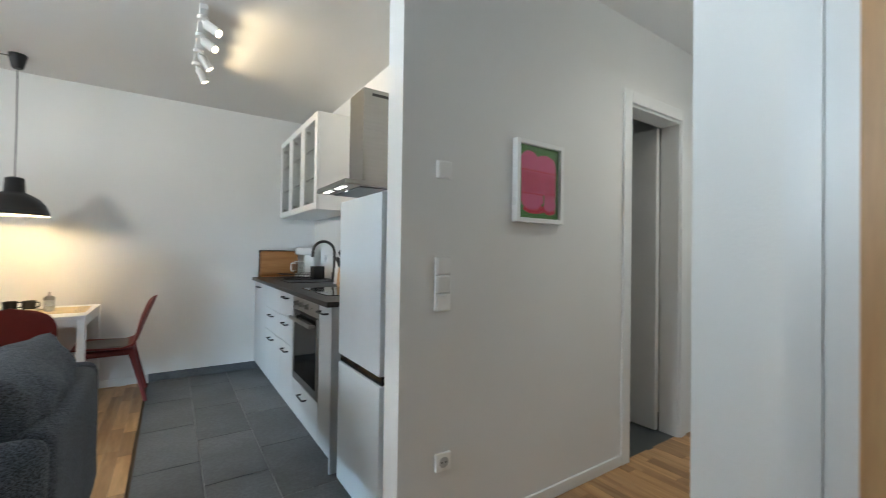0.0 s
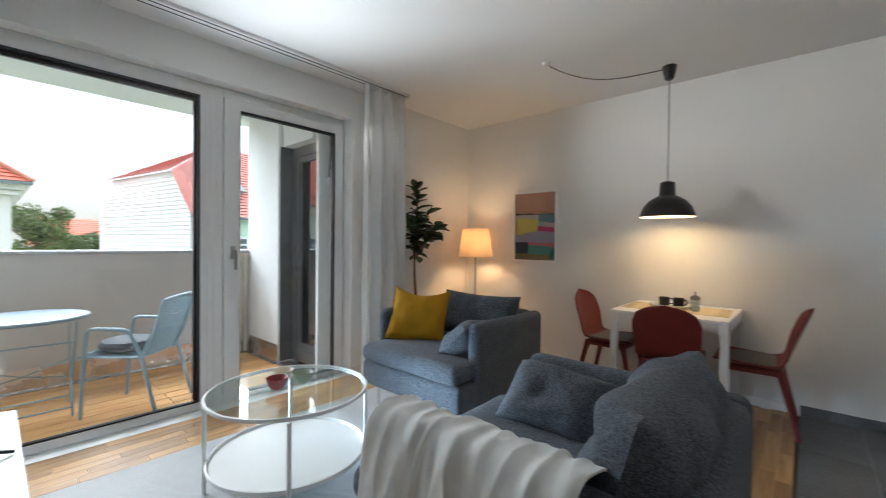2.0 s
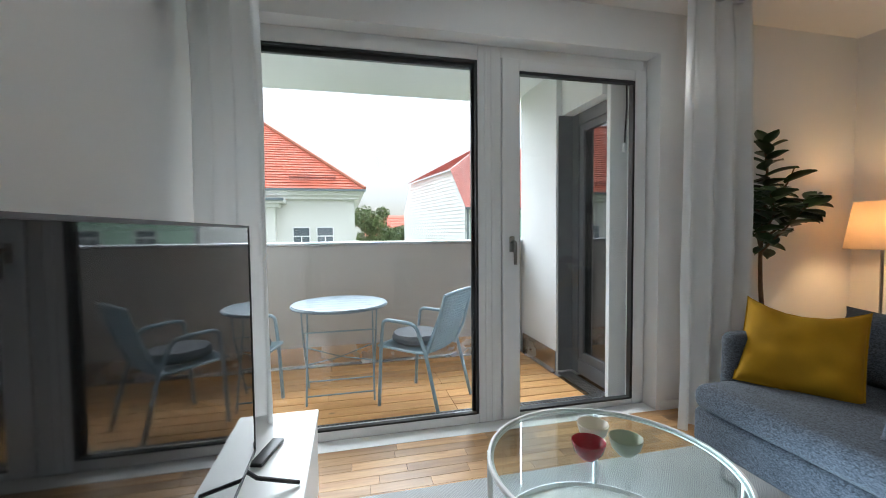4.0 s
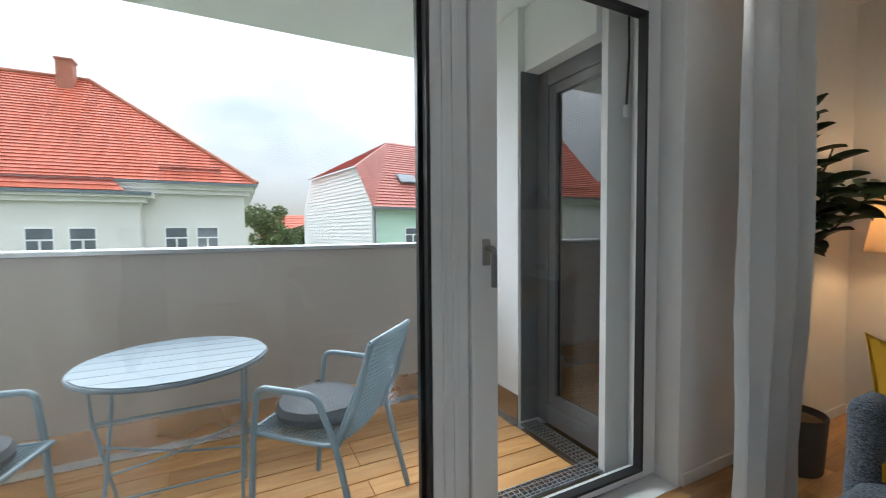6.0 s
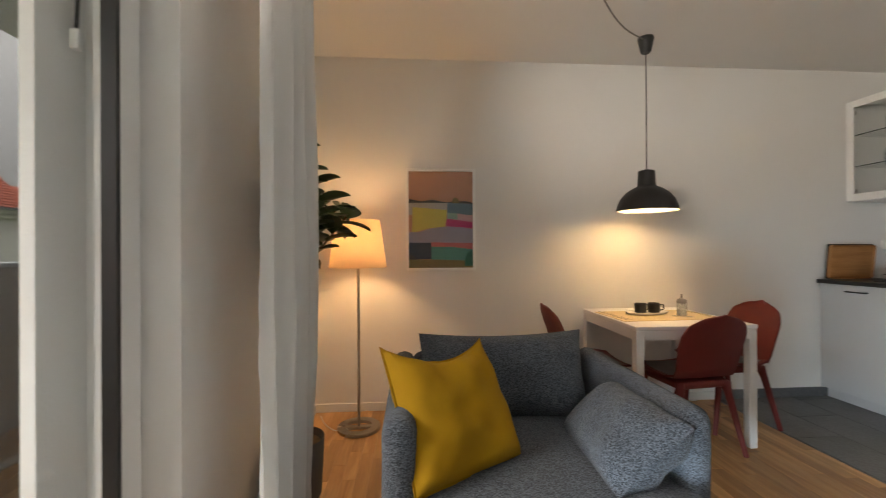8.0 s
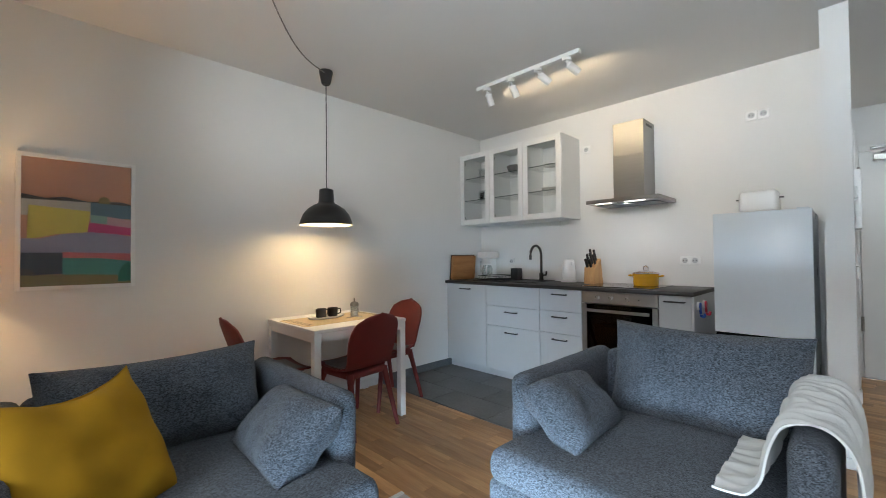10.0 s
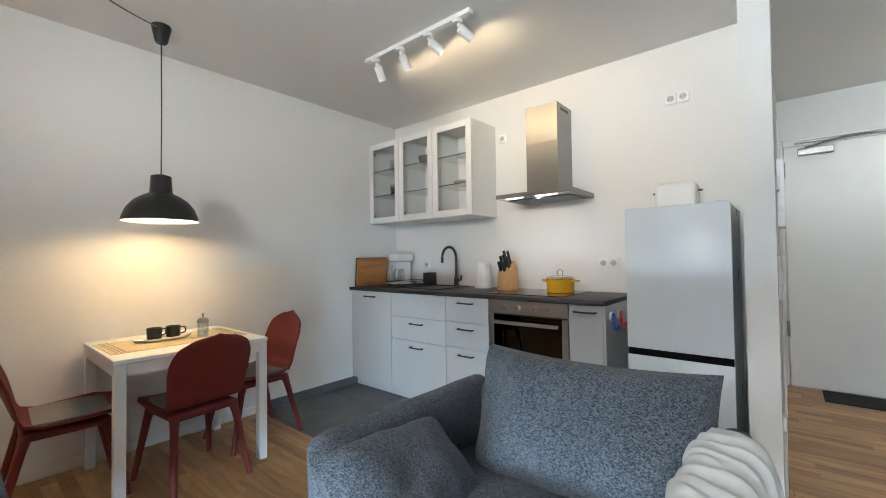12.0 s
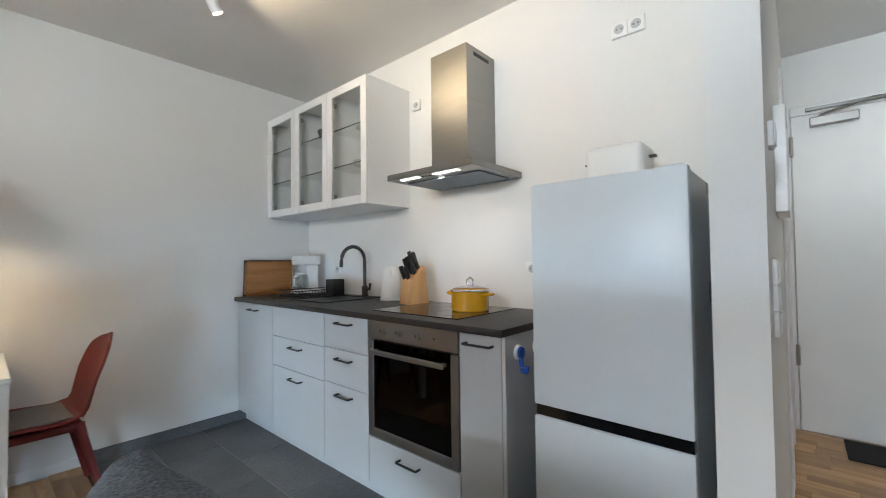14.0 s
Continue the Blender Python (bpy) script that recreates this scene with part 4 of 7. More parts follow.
def sofa(at, rz, label, w=1.09, small_side=1, seed=0, shift=0.0, high=0.385):
    """Two-seat chair of the flat: front towards -y of its own axes, back towards +y; arms start behind the seat's front."""
    s = thing("sofa", at, label, "sofa", "grey sofas", rz)
    h = w / 2
    part("base", soft_box(-h + 0.012, h - 0.012, -0.16, 0.84, 0.17, 0.355, 0.035, 0, seed), M_SOFA, s)
    part("seat_cushion", soft_box(-h + 0.03, h - 0.03, -0.185, 0.70, 0.352, 0.475, 0.05, 0.025, seed + 3), M_SOFA, s)
    for q in (-1, 1):
        x0, x1 = (-h, -h + 0.10) if q < 0 else (h - 0.10, h)
        part("armrest", soft_box(x0, x1, 0.0, 0.84, 0.16, 0.715, 0.046, 0, seed + 5 + q), M_SOFA, s)
    part("backrest", soft_box(-h + 0.085, h - 0.085, 0.735, 0.845, 0.16, 0.715, 0.046, 0, seed + 9), M_SOFA, s)
    bc = pillow(w - 0.235, high + 0.012, 0.265, 34, 0.045, seed + 2, 0.016, 0.012)
    part("back_cushion", moved(bc, pose(shift, 0.60, 0.452, -15, 0, 1.5)), M_SOFA, s)
    for x in (-h + 0.10, h - 0.10):
        for y in (-0.06, 0.76):
            part("leg", tube([(x, y, 0.0), (x, y, 0.18)], 0.011, 10), M_CHROME, s, "thin chrome leg")
    sm = pillow(0.50, 0.31, 0.21, 26, 0.05, seed + 7, 0.014)
    part("side_cushion", moved(sm, pose(small_side * (h - 0.305), 0.22, 0.462, 0, 50 * small_side, 0) @ pose(0, 0, 0, 0, 0, 84 * small_side)), M_SOFA, s, "small grey cushion leaning on the armrest")
    return s


sofa((-2.012, 3.03, 0), 0, "grey melange two-seat sofa facing the room", 0.985, 1, 1, 0.0, 0.37)
sofa((-0.97, 2.275, 0), -90, "grey melange two-seat sofa with a throw over its armrest", 0.99, -1, 20, 0.055, 0.43)

yel = thing("cushion", (-2.205, 3.125, 0.488), "mustard yellow square cotton cushion on the sofa", "cushion", rz=34)
bm = pillow(0.44, 0.44, 0.17, 30, 0.04, 4, 0.011, 0.065)
part("cover", moved(bm, pose(0, 0.03, 0.0, -33, 4, 0)), M_YELLOW, yel)
part("flange", moved(sheet(lambda u, v: ((2 * u - 1) * 0.226 * (1 - 0.03 * (1 - (2 * v - 1) ** 2)), 0.002 * math.sin(40 * u), 0.220 + (2 * v - 1) * 0.226 * (1 - 0.03 * (1 - (2 * u - 1) ** 2)) - 0.065 * (1 - (2 * u - 1) ** 2) * max(0, 2 * v - 1)), 20, 20, 0.004), pose(0, 0.03, 0.0, -33, 4, 0)), M_YELLOW, yel)

# throw over the armrest
th = thing("throw", (-0.63, 1.83, 0.0), "off-white knitted throw draped over the sofa armrest", "throw")


ARM_LINE = [(0.22, 0.494), (0.13, 0.507), (0.085, 0.56), (0.068, 0.66), (0.047, 0.724), (0.0, 0.736), (-0.047, 0.724), (-0.070, 0.66), (-0.078, 0.52), (-0.086, 0.38), (-0.092, 0.22)]


def arm_point(v):
    """Smooth line over the armrest, from the seat side over the top and down the outside."""
    k = min(max(v, 0.0), 0.9999) * (len(ARM_LINE) - 1)
    i = int(k)
    f = k - i
    p = [Vector(ARM_LINE[min(max(j, 0), len(ARM_LINE) - 1)]) for j in (i - 1, i, i + 1, i + 2)]
    return 0.5 * (2 * p[1] + (p[2] - p[0]) * f + (2 * p[0] - 5 * p[1] + 4 * p[2] - p[3]) * f * f + (3 * p[1] - p[0] - 3 * p[2] + p[3]) * f ** 3)


def drape(u, v):
    """u along the armrest, v across it; soft folds stand off along the line's normal."""
    c, d = arm_point(v), arm_point(v + 0.02) - arm_point(v - 0.02)
    nrm = Vector((-d.y, d.x)).normalized() * -1
    x = (u - 0.5) * (0.62 + 0.12 * abs(v - 0.45)) - 0.16 * (v - 0.5) * (0.4 + 0.6 * u) + 0.03 * noise.noise((u * 2, v * 3, 2))
    ph = u * 7.0 + 2.2 * noise.noise((u * 2.0, v * 1.8, 7)) + 0.9 * v
    r = (0.5 + 0.5 * math.sin(ph * 2.1)) ** 2 + 0.5 * (0.5 + 0.5 * math.sin(ph * 4.7 + 2.0 * v)) ** 3
    out = 0.011 + 0.006 * noise.noise((u * 2.4, v * 2.6, 3)) + 0.011 * r * (0.75 + 0.5 * noise.noise((u * 3, v * 2.5, 11))) * (1 - 0.45 * math.exp(-((v - 0.5) / 0.16) ** 2))
    crease = abs(noise.noise((u * 9 + 1.5 * v, v * 2.6, 21)))
    out += 0.012 * (1 - crease) ** 4 + 0.006 * noise.noise((u * 17, v * 7, 4))
    p = c + nrm * out
    return (x, p.x, p.y + max(0.0, v - 0.8) * (0.45 * noise.noise((u * 3.0, 1, 1)) + 0.2 * u))


part("cloth", sheet(drape, 110, 80, 0.006), M_THROW, th, angle=85)
part("hem", tube([Vector(drape(i / 60, 1.0)) + Vector((0, 0.002, 0)) for i in range(61)], 0.006, 6), M_THROW, th)

# ---- coffee table, rug ----
rug = thing("rug", (-1.87, 2.20, 0), "large pale grey flatwoven rug with a diamond rib", "rug")
part("weave", sheet(lambda u, v: ((u - 0.5) * 1.66, (v - 0.5) * 2.36, 0.004 + 0.0025 * noise.noise((u * 5, v * 7, 1))), 30, 40, 0.005), M_RUG, rug)
for s in (-1, 1):
    part("hem", bx(-0.832, 0.832, s * 1.182 - 0.012, s * 1.182 + 0.012, 0.001, 0.010, 0.003), M_THROW, rug)

ct = thing("coffee_table", (-1.972, 2.03, 0.008), "round white steel coffee table with a glass top", "table")
ct.scale = (1.04, 1.04, 1.0)
g = part("glass_top", lathe([(0, 0.462), (0.363, 0.462), (0.3655, 0.466), (0.363, 0.470), (0, 0.470)], 64), M_TGLASS, ct, "clear glass disc")
part("ring", lathe([(0.3665, 0.455), (0.374, 0.455), (0.376, 0.457), (0.376, 0.470), (0.374, 0.472), (0.3665, 0.472), (0.3665, 0.455)], 64), M_WHITEMETAL, ct)
part("glass_ledge", lathe([(0.357, 0.456), (0.366, 0.456), (0.366, 0.4615), (0.357, 0.4615), (0.357, 0.456)], 64), M_WHITEMETAL, ct)
part("shelf", lathe([(0, 0.138), (0.352, 0.138), (0.362, 0.134), (0.366, 0.138), (0.366, 0.158), (0.360, 0.160), (0.352, 0.146), (0, 0.146)], 64), M_WHITEMETAL, ct)
for k in range(4):
    a = radians(-28 + 90 * k)
    part("leg", tube([(0.372 * math.cos(a), 0.372 * math.sin(a), 0.0), (0.372 * math.cos(a), 0.372 * math.sin(a), 0.45)], 0.010, 10), M_WHITEMETAL, ct)


def bowl(at, material, label):
    b = thing("bowl", at, label, "bowl", "bowls on the coffee table")
    part("body", lathe([(0, 0.004), (0.024, 0.0), (0.028, 0.004), (0.046, 0.024), (0.055, 0.056), (0.0535, 0.058), (0.051, 0.056), (0.042, 0.026), (0.022, 0.010), (0, 0.009)], 32), material, b)


bowl((-2.0, 1.975, 0.4783), M_REDCER, "small dark red glazed bowl on the glass top")
bowl((-1.990, 2.108, 0.4783), M_GREENCER, "small sage green glazed bowl on the glass top")
bowl((-2.105, 2.06, 0.4783), M_CREAMCER, "small cream glazed bowl on the glass top")

# ---- television and sideboard ----
sb = thing("sideboard", (-1.775, 0.87, 0), "low white lacquered television sideboard", "sideboard")
part("top", bx(-0.90, 0.90, -0.21, 0.21, 0.43, 0.45, 0.003), M_WHITEFRONT, sb)
part("body", boxes((-0.895, 0.895, -0.205, 0.185, 0.09, 0.4295)), M_WHITEFRONT, sb, smooth=False)
for i in range(3):
    x0 = -0.893 + i * 0.5965
    part("door", bx(x0, x0 + 0.592, 0.1855, 0.203, 0.095, 0.425, 0.002), M_WHITEFRONT, sb)
for x in (-0.82, 0.82):
    for y in (-0.17, 0.15):
        part("leg", bx(x - 0.02, x + 0.02, y - 0.02, y + 0.02, 0, 0.0895, 0.002), M_WHITEFRONT, sb)
part("cable_stop", bx(-0.912, -0.9005, 0.14, 0.19, 0.415, 0.435, 0.002), M_WHITEPL, sb)

tv = thing("television", (-1.66, 0.92, 0.45), "slim black flat-screen television, switched off", "television")
part("case", bx(-0.545, 0.545, -0.028, -0.006, 0.085, 0.80, 0.006, 2), M_BLACK, tv)
part("screen", bx(-0.538, 0.538, -0.0055, 0.0, 0.094, 0.793), M_SCREEN, tv, "dark glossy screen", smooth=False)
part("bezel", boxes((-0.545, -0.5385, -0.0055, 0.002, 0.085, 0.80), (0.5385, 0.545, -0.0055, 0.002, 0.085, 0.80), (-0.5385, 0.5385, -0.0055, 0.002, 0.7935, 0.80), (-0.5385, 0.5385, -0.0055, 0.002, 0.085, 0.0935)), M_BLACK, tv, smooth=False)
bm = bx(-0.43, 0.43, -0.085, -0.0285, 0.10, 0.60, 0.0)
for v in bm.verts:
    if v.co.y < -0.05:
        v.co.x *= 0.92
        v.co.z = 0.12 if v.co.z < 0.3 else 0.34
bmesh.ops.bevel(bm, geom=bm.edges[:], offset=0.012, segments=2, affect="EDGES")
part("rear_box", bm, M_BLACK, tv)
for s in (-1, 1):
    part("foot", tube([(s * 0.47, 0.14, 0.007), (s * 0.46, 0.02, 0.045), (s * 0.45, -0.03, 0.095)], 0.0065, 8), M_BLACK, tv)
    part("foot", tube([(s * 0.47, -0.13, 0.007), (s * 0.46, -0.05, 0.045), (s * 0.45, -0.03, 0.095)], 0.0065, 8), M_BLACK, tv)
rc = thing("remote_control", (-2.34, 0.93, 0.4502), "black plastic remote control on the sideboard", "remote control", rz=74)
part("body", bx(-0.022, 0.022, -0.085, 0.085, 0, 0.016, 0.005, 2), M_BLACK, rc)
cb = thing("cable", (-1.95, 0.60, 0.0), "thin black television cable hanging down the wall", "cable")
part("cord", tube(bend([(0, 0.18, 0.62), (-0.05, 0.0, 0.56), (-0.12, -0.03, 0.30), (-0.10, -0.04, 0.0)]), 0.004, 6), M_BLACK, cb)

# ---- plant and floor lamp ----
pl = thing("potted_plant", (-2.985, 3.92, 0), "tall rubber plant with dark glossy leaves", "plant", rz=40)
part("planter", lathe([(0, 0), (0.115, 0), (0.12, 0.01), (0.135, 0.28), (0.132, 0.285), (0.124, 0.27), (0.115, 0.25), (0, 0.25)], 28), M_BASKET, pl)
part("soil", lathe([(0, 0.252), (0.11, 0.252), (0.118, 0.2525), (0, 0.262)], 24), M_BARK, pl)
stem = [(0, 0, 0.25), (0.012, -0.01, 0.55), (-0.012, 0.008, 0.80), (-0.02, -0.02, 1.06), (0.0, 0.0, 1.35), (0.01, -0.02, 1.62), (-0.01, 0, 1.76)]
part("trunk", tube(bend(stem, 4), 0.017, 8, None, 0.006), M_BARK, pl)
limbs = [((-0.02, -0.02, 1.06), (0.10, -0.10, 1.22), (0.20, -0.14, 1.36)), ((-0.015, -0.01, 1.15), (0.14, 0.03, 1.28), (0.26, 0.02, 1.44)), ((0, 0, 1.3), (-0.10, -0.05, 1.42), (-0.12, -0.08, 1.56)), ((0, 0, 1.38), (0.11, 0.06, 1.50), (0.15, 0.08, 1.62)), ((-0.02, -0.02, 1.1), (-0.05, 0.12, 1.25), (-0.08, 0.18, 1.38)), ((0, 0, 1.2), (0.05, -0.14, 1.32), (0.02, -0.20, 1.44))]
for lb in limbs:
    part("limb", tube(bend(lb, 4), 0.008, 6, None, 0.004), M_BARK, pl)


def leaf_shape(u, v):
    w = 0.047 * math.sin(math.pi * min(1, v * 0.97 + 0.03)) ** 0.75
    a = 2 * u - 1
    return (a * w, v * 0.145, 0.014 * a * a - 0.045 * v * v)


leaf_ob = part("leaf", sheet(leaf_shape, 4, 7), M_LEAF, pl, angle=80)
rs = random.Random(5)
spots = []
for lb in limbs:
    a, b, c = (Vector(q) for q in lb)
    for k in range(15):
        t = 0.15 + 0.85 * k / 14
        spots.append(((1 - t) ** 2 * a + 2 * t * (1 - t) * b + t * t * c, k * 137.5 + rs.uniform(-30, 30), rs.uniform(-5, 48)))
for k in range(34):
    t = k / 33
    spots.append((Vector((0.0, -0.005, 1.08 + 0.69 * t)), k * 137.5 + rs.uniform(-20, 20), -10 + 60 * t))
leaf_ob.matrix_basis = pose(-0.01, 0, 1.77, 70, 0, 30)
for at, az, el in spots:
    s = rs.uniform(0.8, 1.2)
    mx = Matrix.Translation(at) @ pose(0, 0, 0, 0, 0, az) @ pose(0, 0, 0, el, rs.uniform(-25, 25), 0) @ Matrix.Diagonal((s, s, s, 1))
    tip = pl.matrix_basis @ mx @ Vector((0, 0.15, 0))
    if tip.x > XW + 0.04 and (at.z < 1.50 or math.hypot(at.x, at.y) < 0.12):
        shared("leaf", leaf_ob.data, pl, mx)

fl = thing("floor_lamp", (-2.78, 4.65, 0), "nickel floor lamp with a lit cream fabric shade", "lamp")
part("base", lathe([(0.088, 0), (0.140, 0), (0.142, 0.004), (0.142, 0.018), (0.140, 0.022), (0.088, 0.022), (0.086, 0.018), (0.086, 0.004), (0.088, 0)], 48), M_NICKEL, fl, "flat brushed nickel ring")
part("base_bar", boxes((-0.0875, 0.0875, -0.018, 0.018, 0.002, 0.020), b=0.002), M_NICKEL, fl)
part("pole", tube([(0, 0, 0.0202), (0, 0, 1.17)], 0.0095, 12), M_NICKEL, fl)
part("shade", lathe([(0.190, 1.082), (0.145, 1.394), (0.1435, 1.394), (0.1885, 1.082), (0.190, 1.082)], 56), M_SHADE, fl, "cream fabric shade lit from within")
part("shade_rim", lathe([(0.1885, 1.080), (0.1915, 1.080), (0.1915, 1.086), (0.1885, 1.086), (0.1885, 1.080)], 56), M_SHADE, fl)
part("spider", boxes((-0.144, 0.144, -0.003, 0.003, 1.352, 1.356), (-0.003, 0.003, -0.144, 0.144, 1.3561, 1.360)), M_NICKEL, fl, smooth=False)
part("bulb", lathe([(0, 1.19), (0.012, 1.19), (0.016, 1.20), (0.03, 1.23), (0.028, 1.255), (0.014, 1.275), (0, 1.278)], 18), M_BULB, fl)
part("socket", tube([(0, 0, 1.165), (0, 0, 1.195)], 0.017, 14), M_WHITEPL, fl)
part("pull_cord", tube([(0.035, -0.03, 1.16), (0.036, -0.03, 0.99)], 0.0015, 5), M_WHITEPL, fl)
part("pull_knob", lathe([(0, 0), (0.005, 0.004), (0.005, 0.018), (0, 0.022)], 10, None, (0.036, -0.03, 0.97)), M_WHITEPL, fl)
lc = thing("cable", (-2.9, 4.72, 0.0), "white lamp cable curling on the floor", "cable")
part("cord", tube(bend([(0.10, -0.06, 0.012), (-0.02, -0.12, 0.006), (-0.12, 0.0, 0.006), (-0.18, 0.15, 0.006)]), 0.003, 6), M_WHITEPL, lc)

# ---- pictures ----


def picture(at, rz, w, h, label, ground, shapes, deep=0.026, rim=0.021, frame_mat=None):
    """A framed picture: its back on the wall, front towards -y of its own axes; shapes lie as thin layers on the sheet."""
    p = thing("picture", at, label, "picture", "", rz)
    fm = frame_mat or M_WHITEPL
    part("frame", boxes((-w / 2, -w / 2 + rim, -deep, 0, 0, h), (w / 2 - rim, w / 2, -deep, 0, 0, h), (-w / 2 + rim, w / 2 - rim, -deep, 0, 0, rim), (-w / 2 + rim, w / 2 - rim, -deep, 0, h - rim, h), b=0.0015), fm, p)
    sheet_p = part("print", bx(-w / 2 + rim, w / 2 - rim, -deep * 0.45, -0.001, rim, h - rim), ground, p, smooth=False)
    for k, (nm, material, pts) in enumerate(shapes):
        bm = bmesh.new()
        y = -deep * 0.45 - 0.0004 * (k + 1)
        vs = [bm.verts.new((-w / 2 + rim + a * (w - 2 * rim), y, rim + b * (h - 2 * rim))) for a, b in pts]
        f = bm.faces.new(vs)
        bmesh.ops.triangulate(bm, faces=[f])
        part(nm, bm, material, sheet_p, smooth=False)
    gl = part("glazing", bx(-w / 2 + rim, w / 2 - rim, -deep * 0.85, -deep * 0.78, rim, h - rim), M_PICGLASS, p, smooth=False)
    gl.visible_shadow = False
    return p


def blob(cx, cy, rx, ry, n=18, wob=0.0, seed=0, a0=0, a1=360):
    return [(cx + rx * math.cos(radians(a0 + (a1 - a0) * i / n)) * (1 + wob * noise.noise((i * 0.9, seed, 0))), cy + ry * math.sin(radians(a0 + (a1 - a0) * i / n)) * (1 + wob * noise.noise((i * 0.9, seed, 4)))) for i in range(n if a1 - a0 >= 360 else n + 1)]


C_PEACH, C_LILAC, C_YEL = flat("peach_print", (0.58, 0.29, 0.19)), flat("lilac_print", (0.36, 0.33, 0.44)), flat("yellow_print", (0.66, 0.56, 0.12))
C_BLUE, C_PINK, C_HOT = flat("slate_blue_print", (0.12, 0.20, 0.26)), flat("pale_pink_print", (0.62, 0.36, 0.40)), flat("magenta_print", (0.60, 0.06, 0.20))
C_NAVY, C_CORAL, C_TEAL = flat("navy_print", (0.055, 0.07, 0.105)), flat("coral_print", (0.62, 0.16, 0.18)), flat("teal_print", (0.10, 0.32, 0.28))
C_OLIVE, C_DGREEN, C_SAND, C_HILL, C_GREEN2 = flat("olive_print", (0.26, 0.20, 0.09)), flat("bottle_green_print", (0.03, 0.17, 0.12)), flat("sand_print", (0.52, 0.47, 0.42)), flat("dark_hill_print", (0.09, 0.08, 0.08)), flat("mint_print", (0.30, 0.42, 0.36))
picture((-2.203, YN - 0.0005, 1.038), 0, 0.524, 0.765, "abstract landscape print in peach, yellow and teal, white frame", C_PEACH, [
    ("hill", C_HILL, [(0, 0.66), (0, 0.715), (0.05, 0.71), (0.2, 0.69), (0.3, 0.70), (0.36, 0.71), (0.43, 0.695), (0.58, 0.68), (0.8, 0.68), (0.9, 0.695), (1, 0.675), (1, 0.66)]),
    ("sun", C_OLIVE, blob(0.73, 0.69, 0.055, 0.04)),
    ("field", C_SAND, [(0, 0.55), (0, 0.675), (0.6, 0.675), (0.6, 0.55)]),
    ("field", C_BLUE, [(0.6, 0.55), (0.6, 0.675), (1, 0.665), (1, 0.55)]),
    ("field", C_YEL, [(0.05, 0.37), (0.06, 0.63), (0.6, 0.60), (0.57, 0.43), (0.3, 0.41), (0.15, 0.38)]),
    ("field", C_GREEN2, [(0.6, 0.51), (0.6, 0.575), (0.76, 0.565), (0.76, 0.50)]),
    ("field", C_PINK, [(0.76, 0.49), (0.76, 0.565), (1, 0.54), (1, 0.46)]),
    ("field", C_HOT, [(0.57, 0.43), (0.59, 0.51), (1, 0.475), (1, 0.41)]),
    ("field", C_LILAC, [(0, 0.26), (0, 0.37), (0.15, 0.37), (0.35, 0.41), (0.6, 0.43), (0.85, 0.42), (1, 0.40), (1, 0.25)]),
    ("field", C_CORAL, [(0.35, 0.17), (0.35, 0.265), (1, 0.255), (1, 0.17)]),
    ("field", C_TEAL, [(0.35, 0.07), (0.35, 0.22), (0.7, 0.215), (1, 0.19), (1, 0.07)]),
    ("field", C_NAVY, [(0, 0.09), (0, 0.262), (0.35, 0.262), (0.35, 0.09)]),
    ("field", C_OLIVE, [(0, 0), (0, 0.09), (0.5, 0.085), (1, 0.07), (1, 0)]),
    ("disc", C_DGREEN, [(0.87, 0.02), *blob(0.99, 0.05, 0.12, 0.13, 10, 0, 0, 90, 180), (1, 0.18), (1, 0.02)]),
    ("disc", C_HILL, [(0, 0.09), *blob(0.02, 0.03, 0.13, 0.11, 8, 0, 0, 28, 90), (0, 0.14)]),
])
C_GRASS, C_FLAM, C_FRED, C_ROSE = flat("green_poster", (0.10, 0.24, 0.055)), flat("pink_poster_shape", (0.66, 0.11, 0.24)), flat("red_poster_shape", (0.62, 0.025, 0.06)), flat("rose_poster_shape", (0.60, 0.07, 0.17))
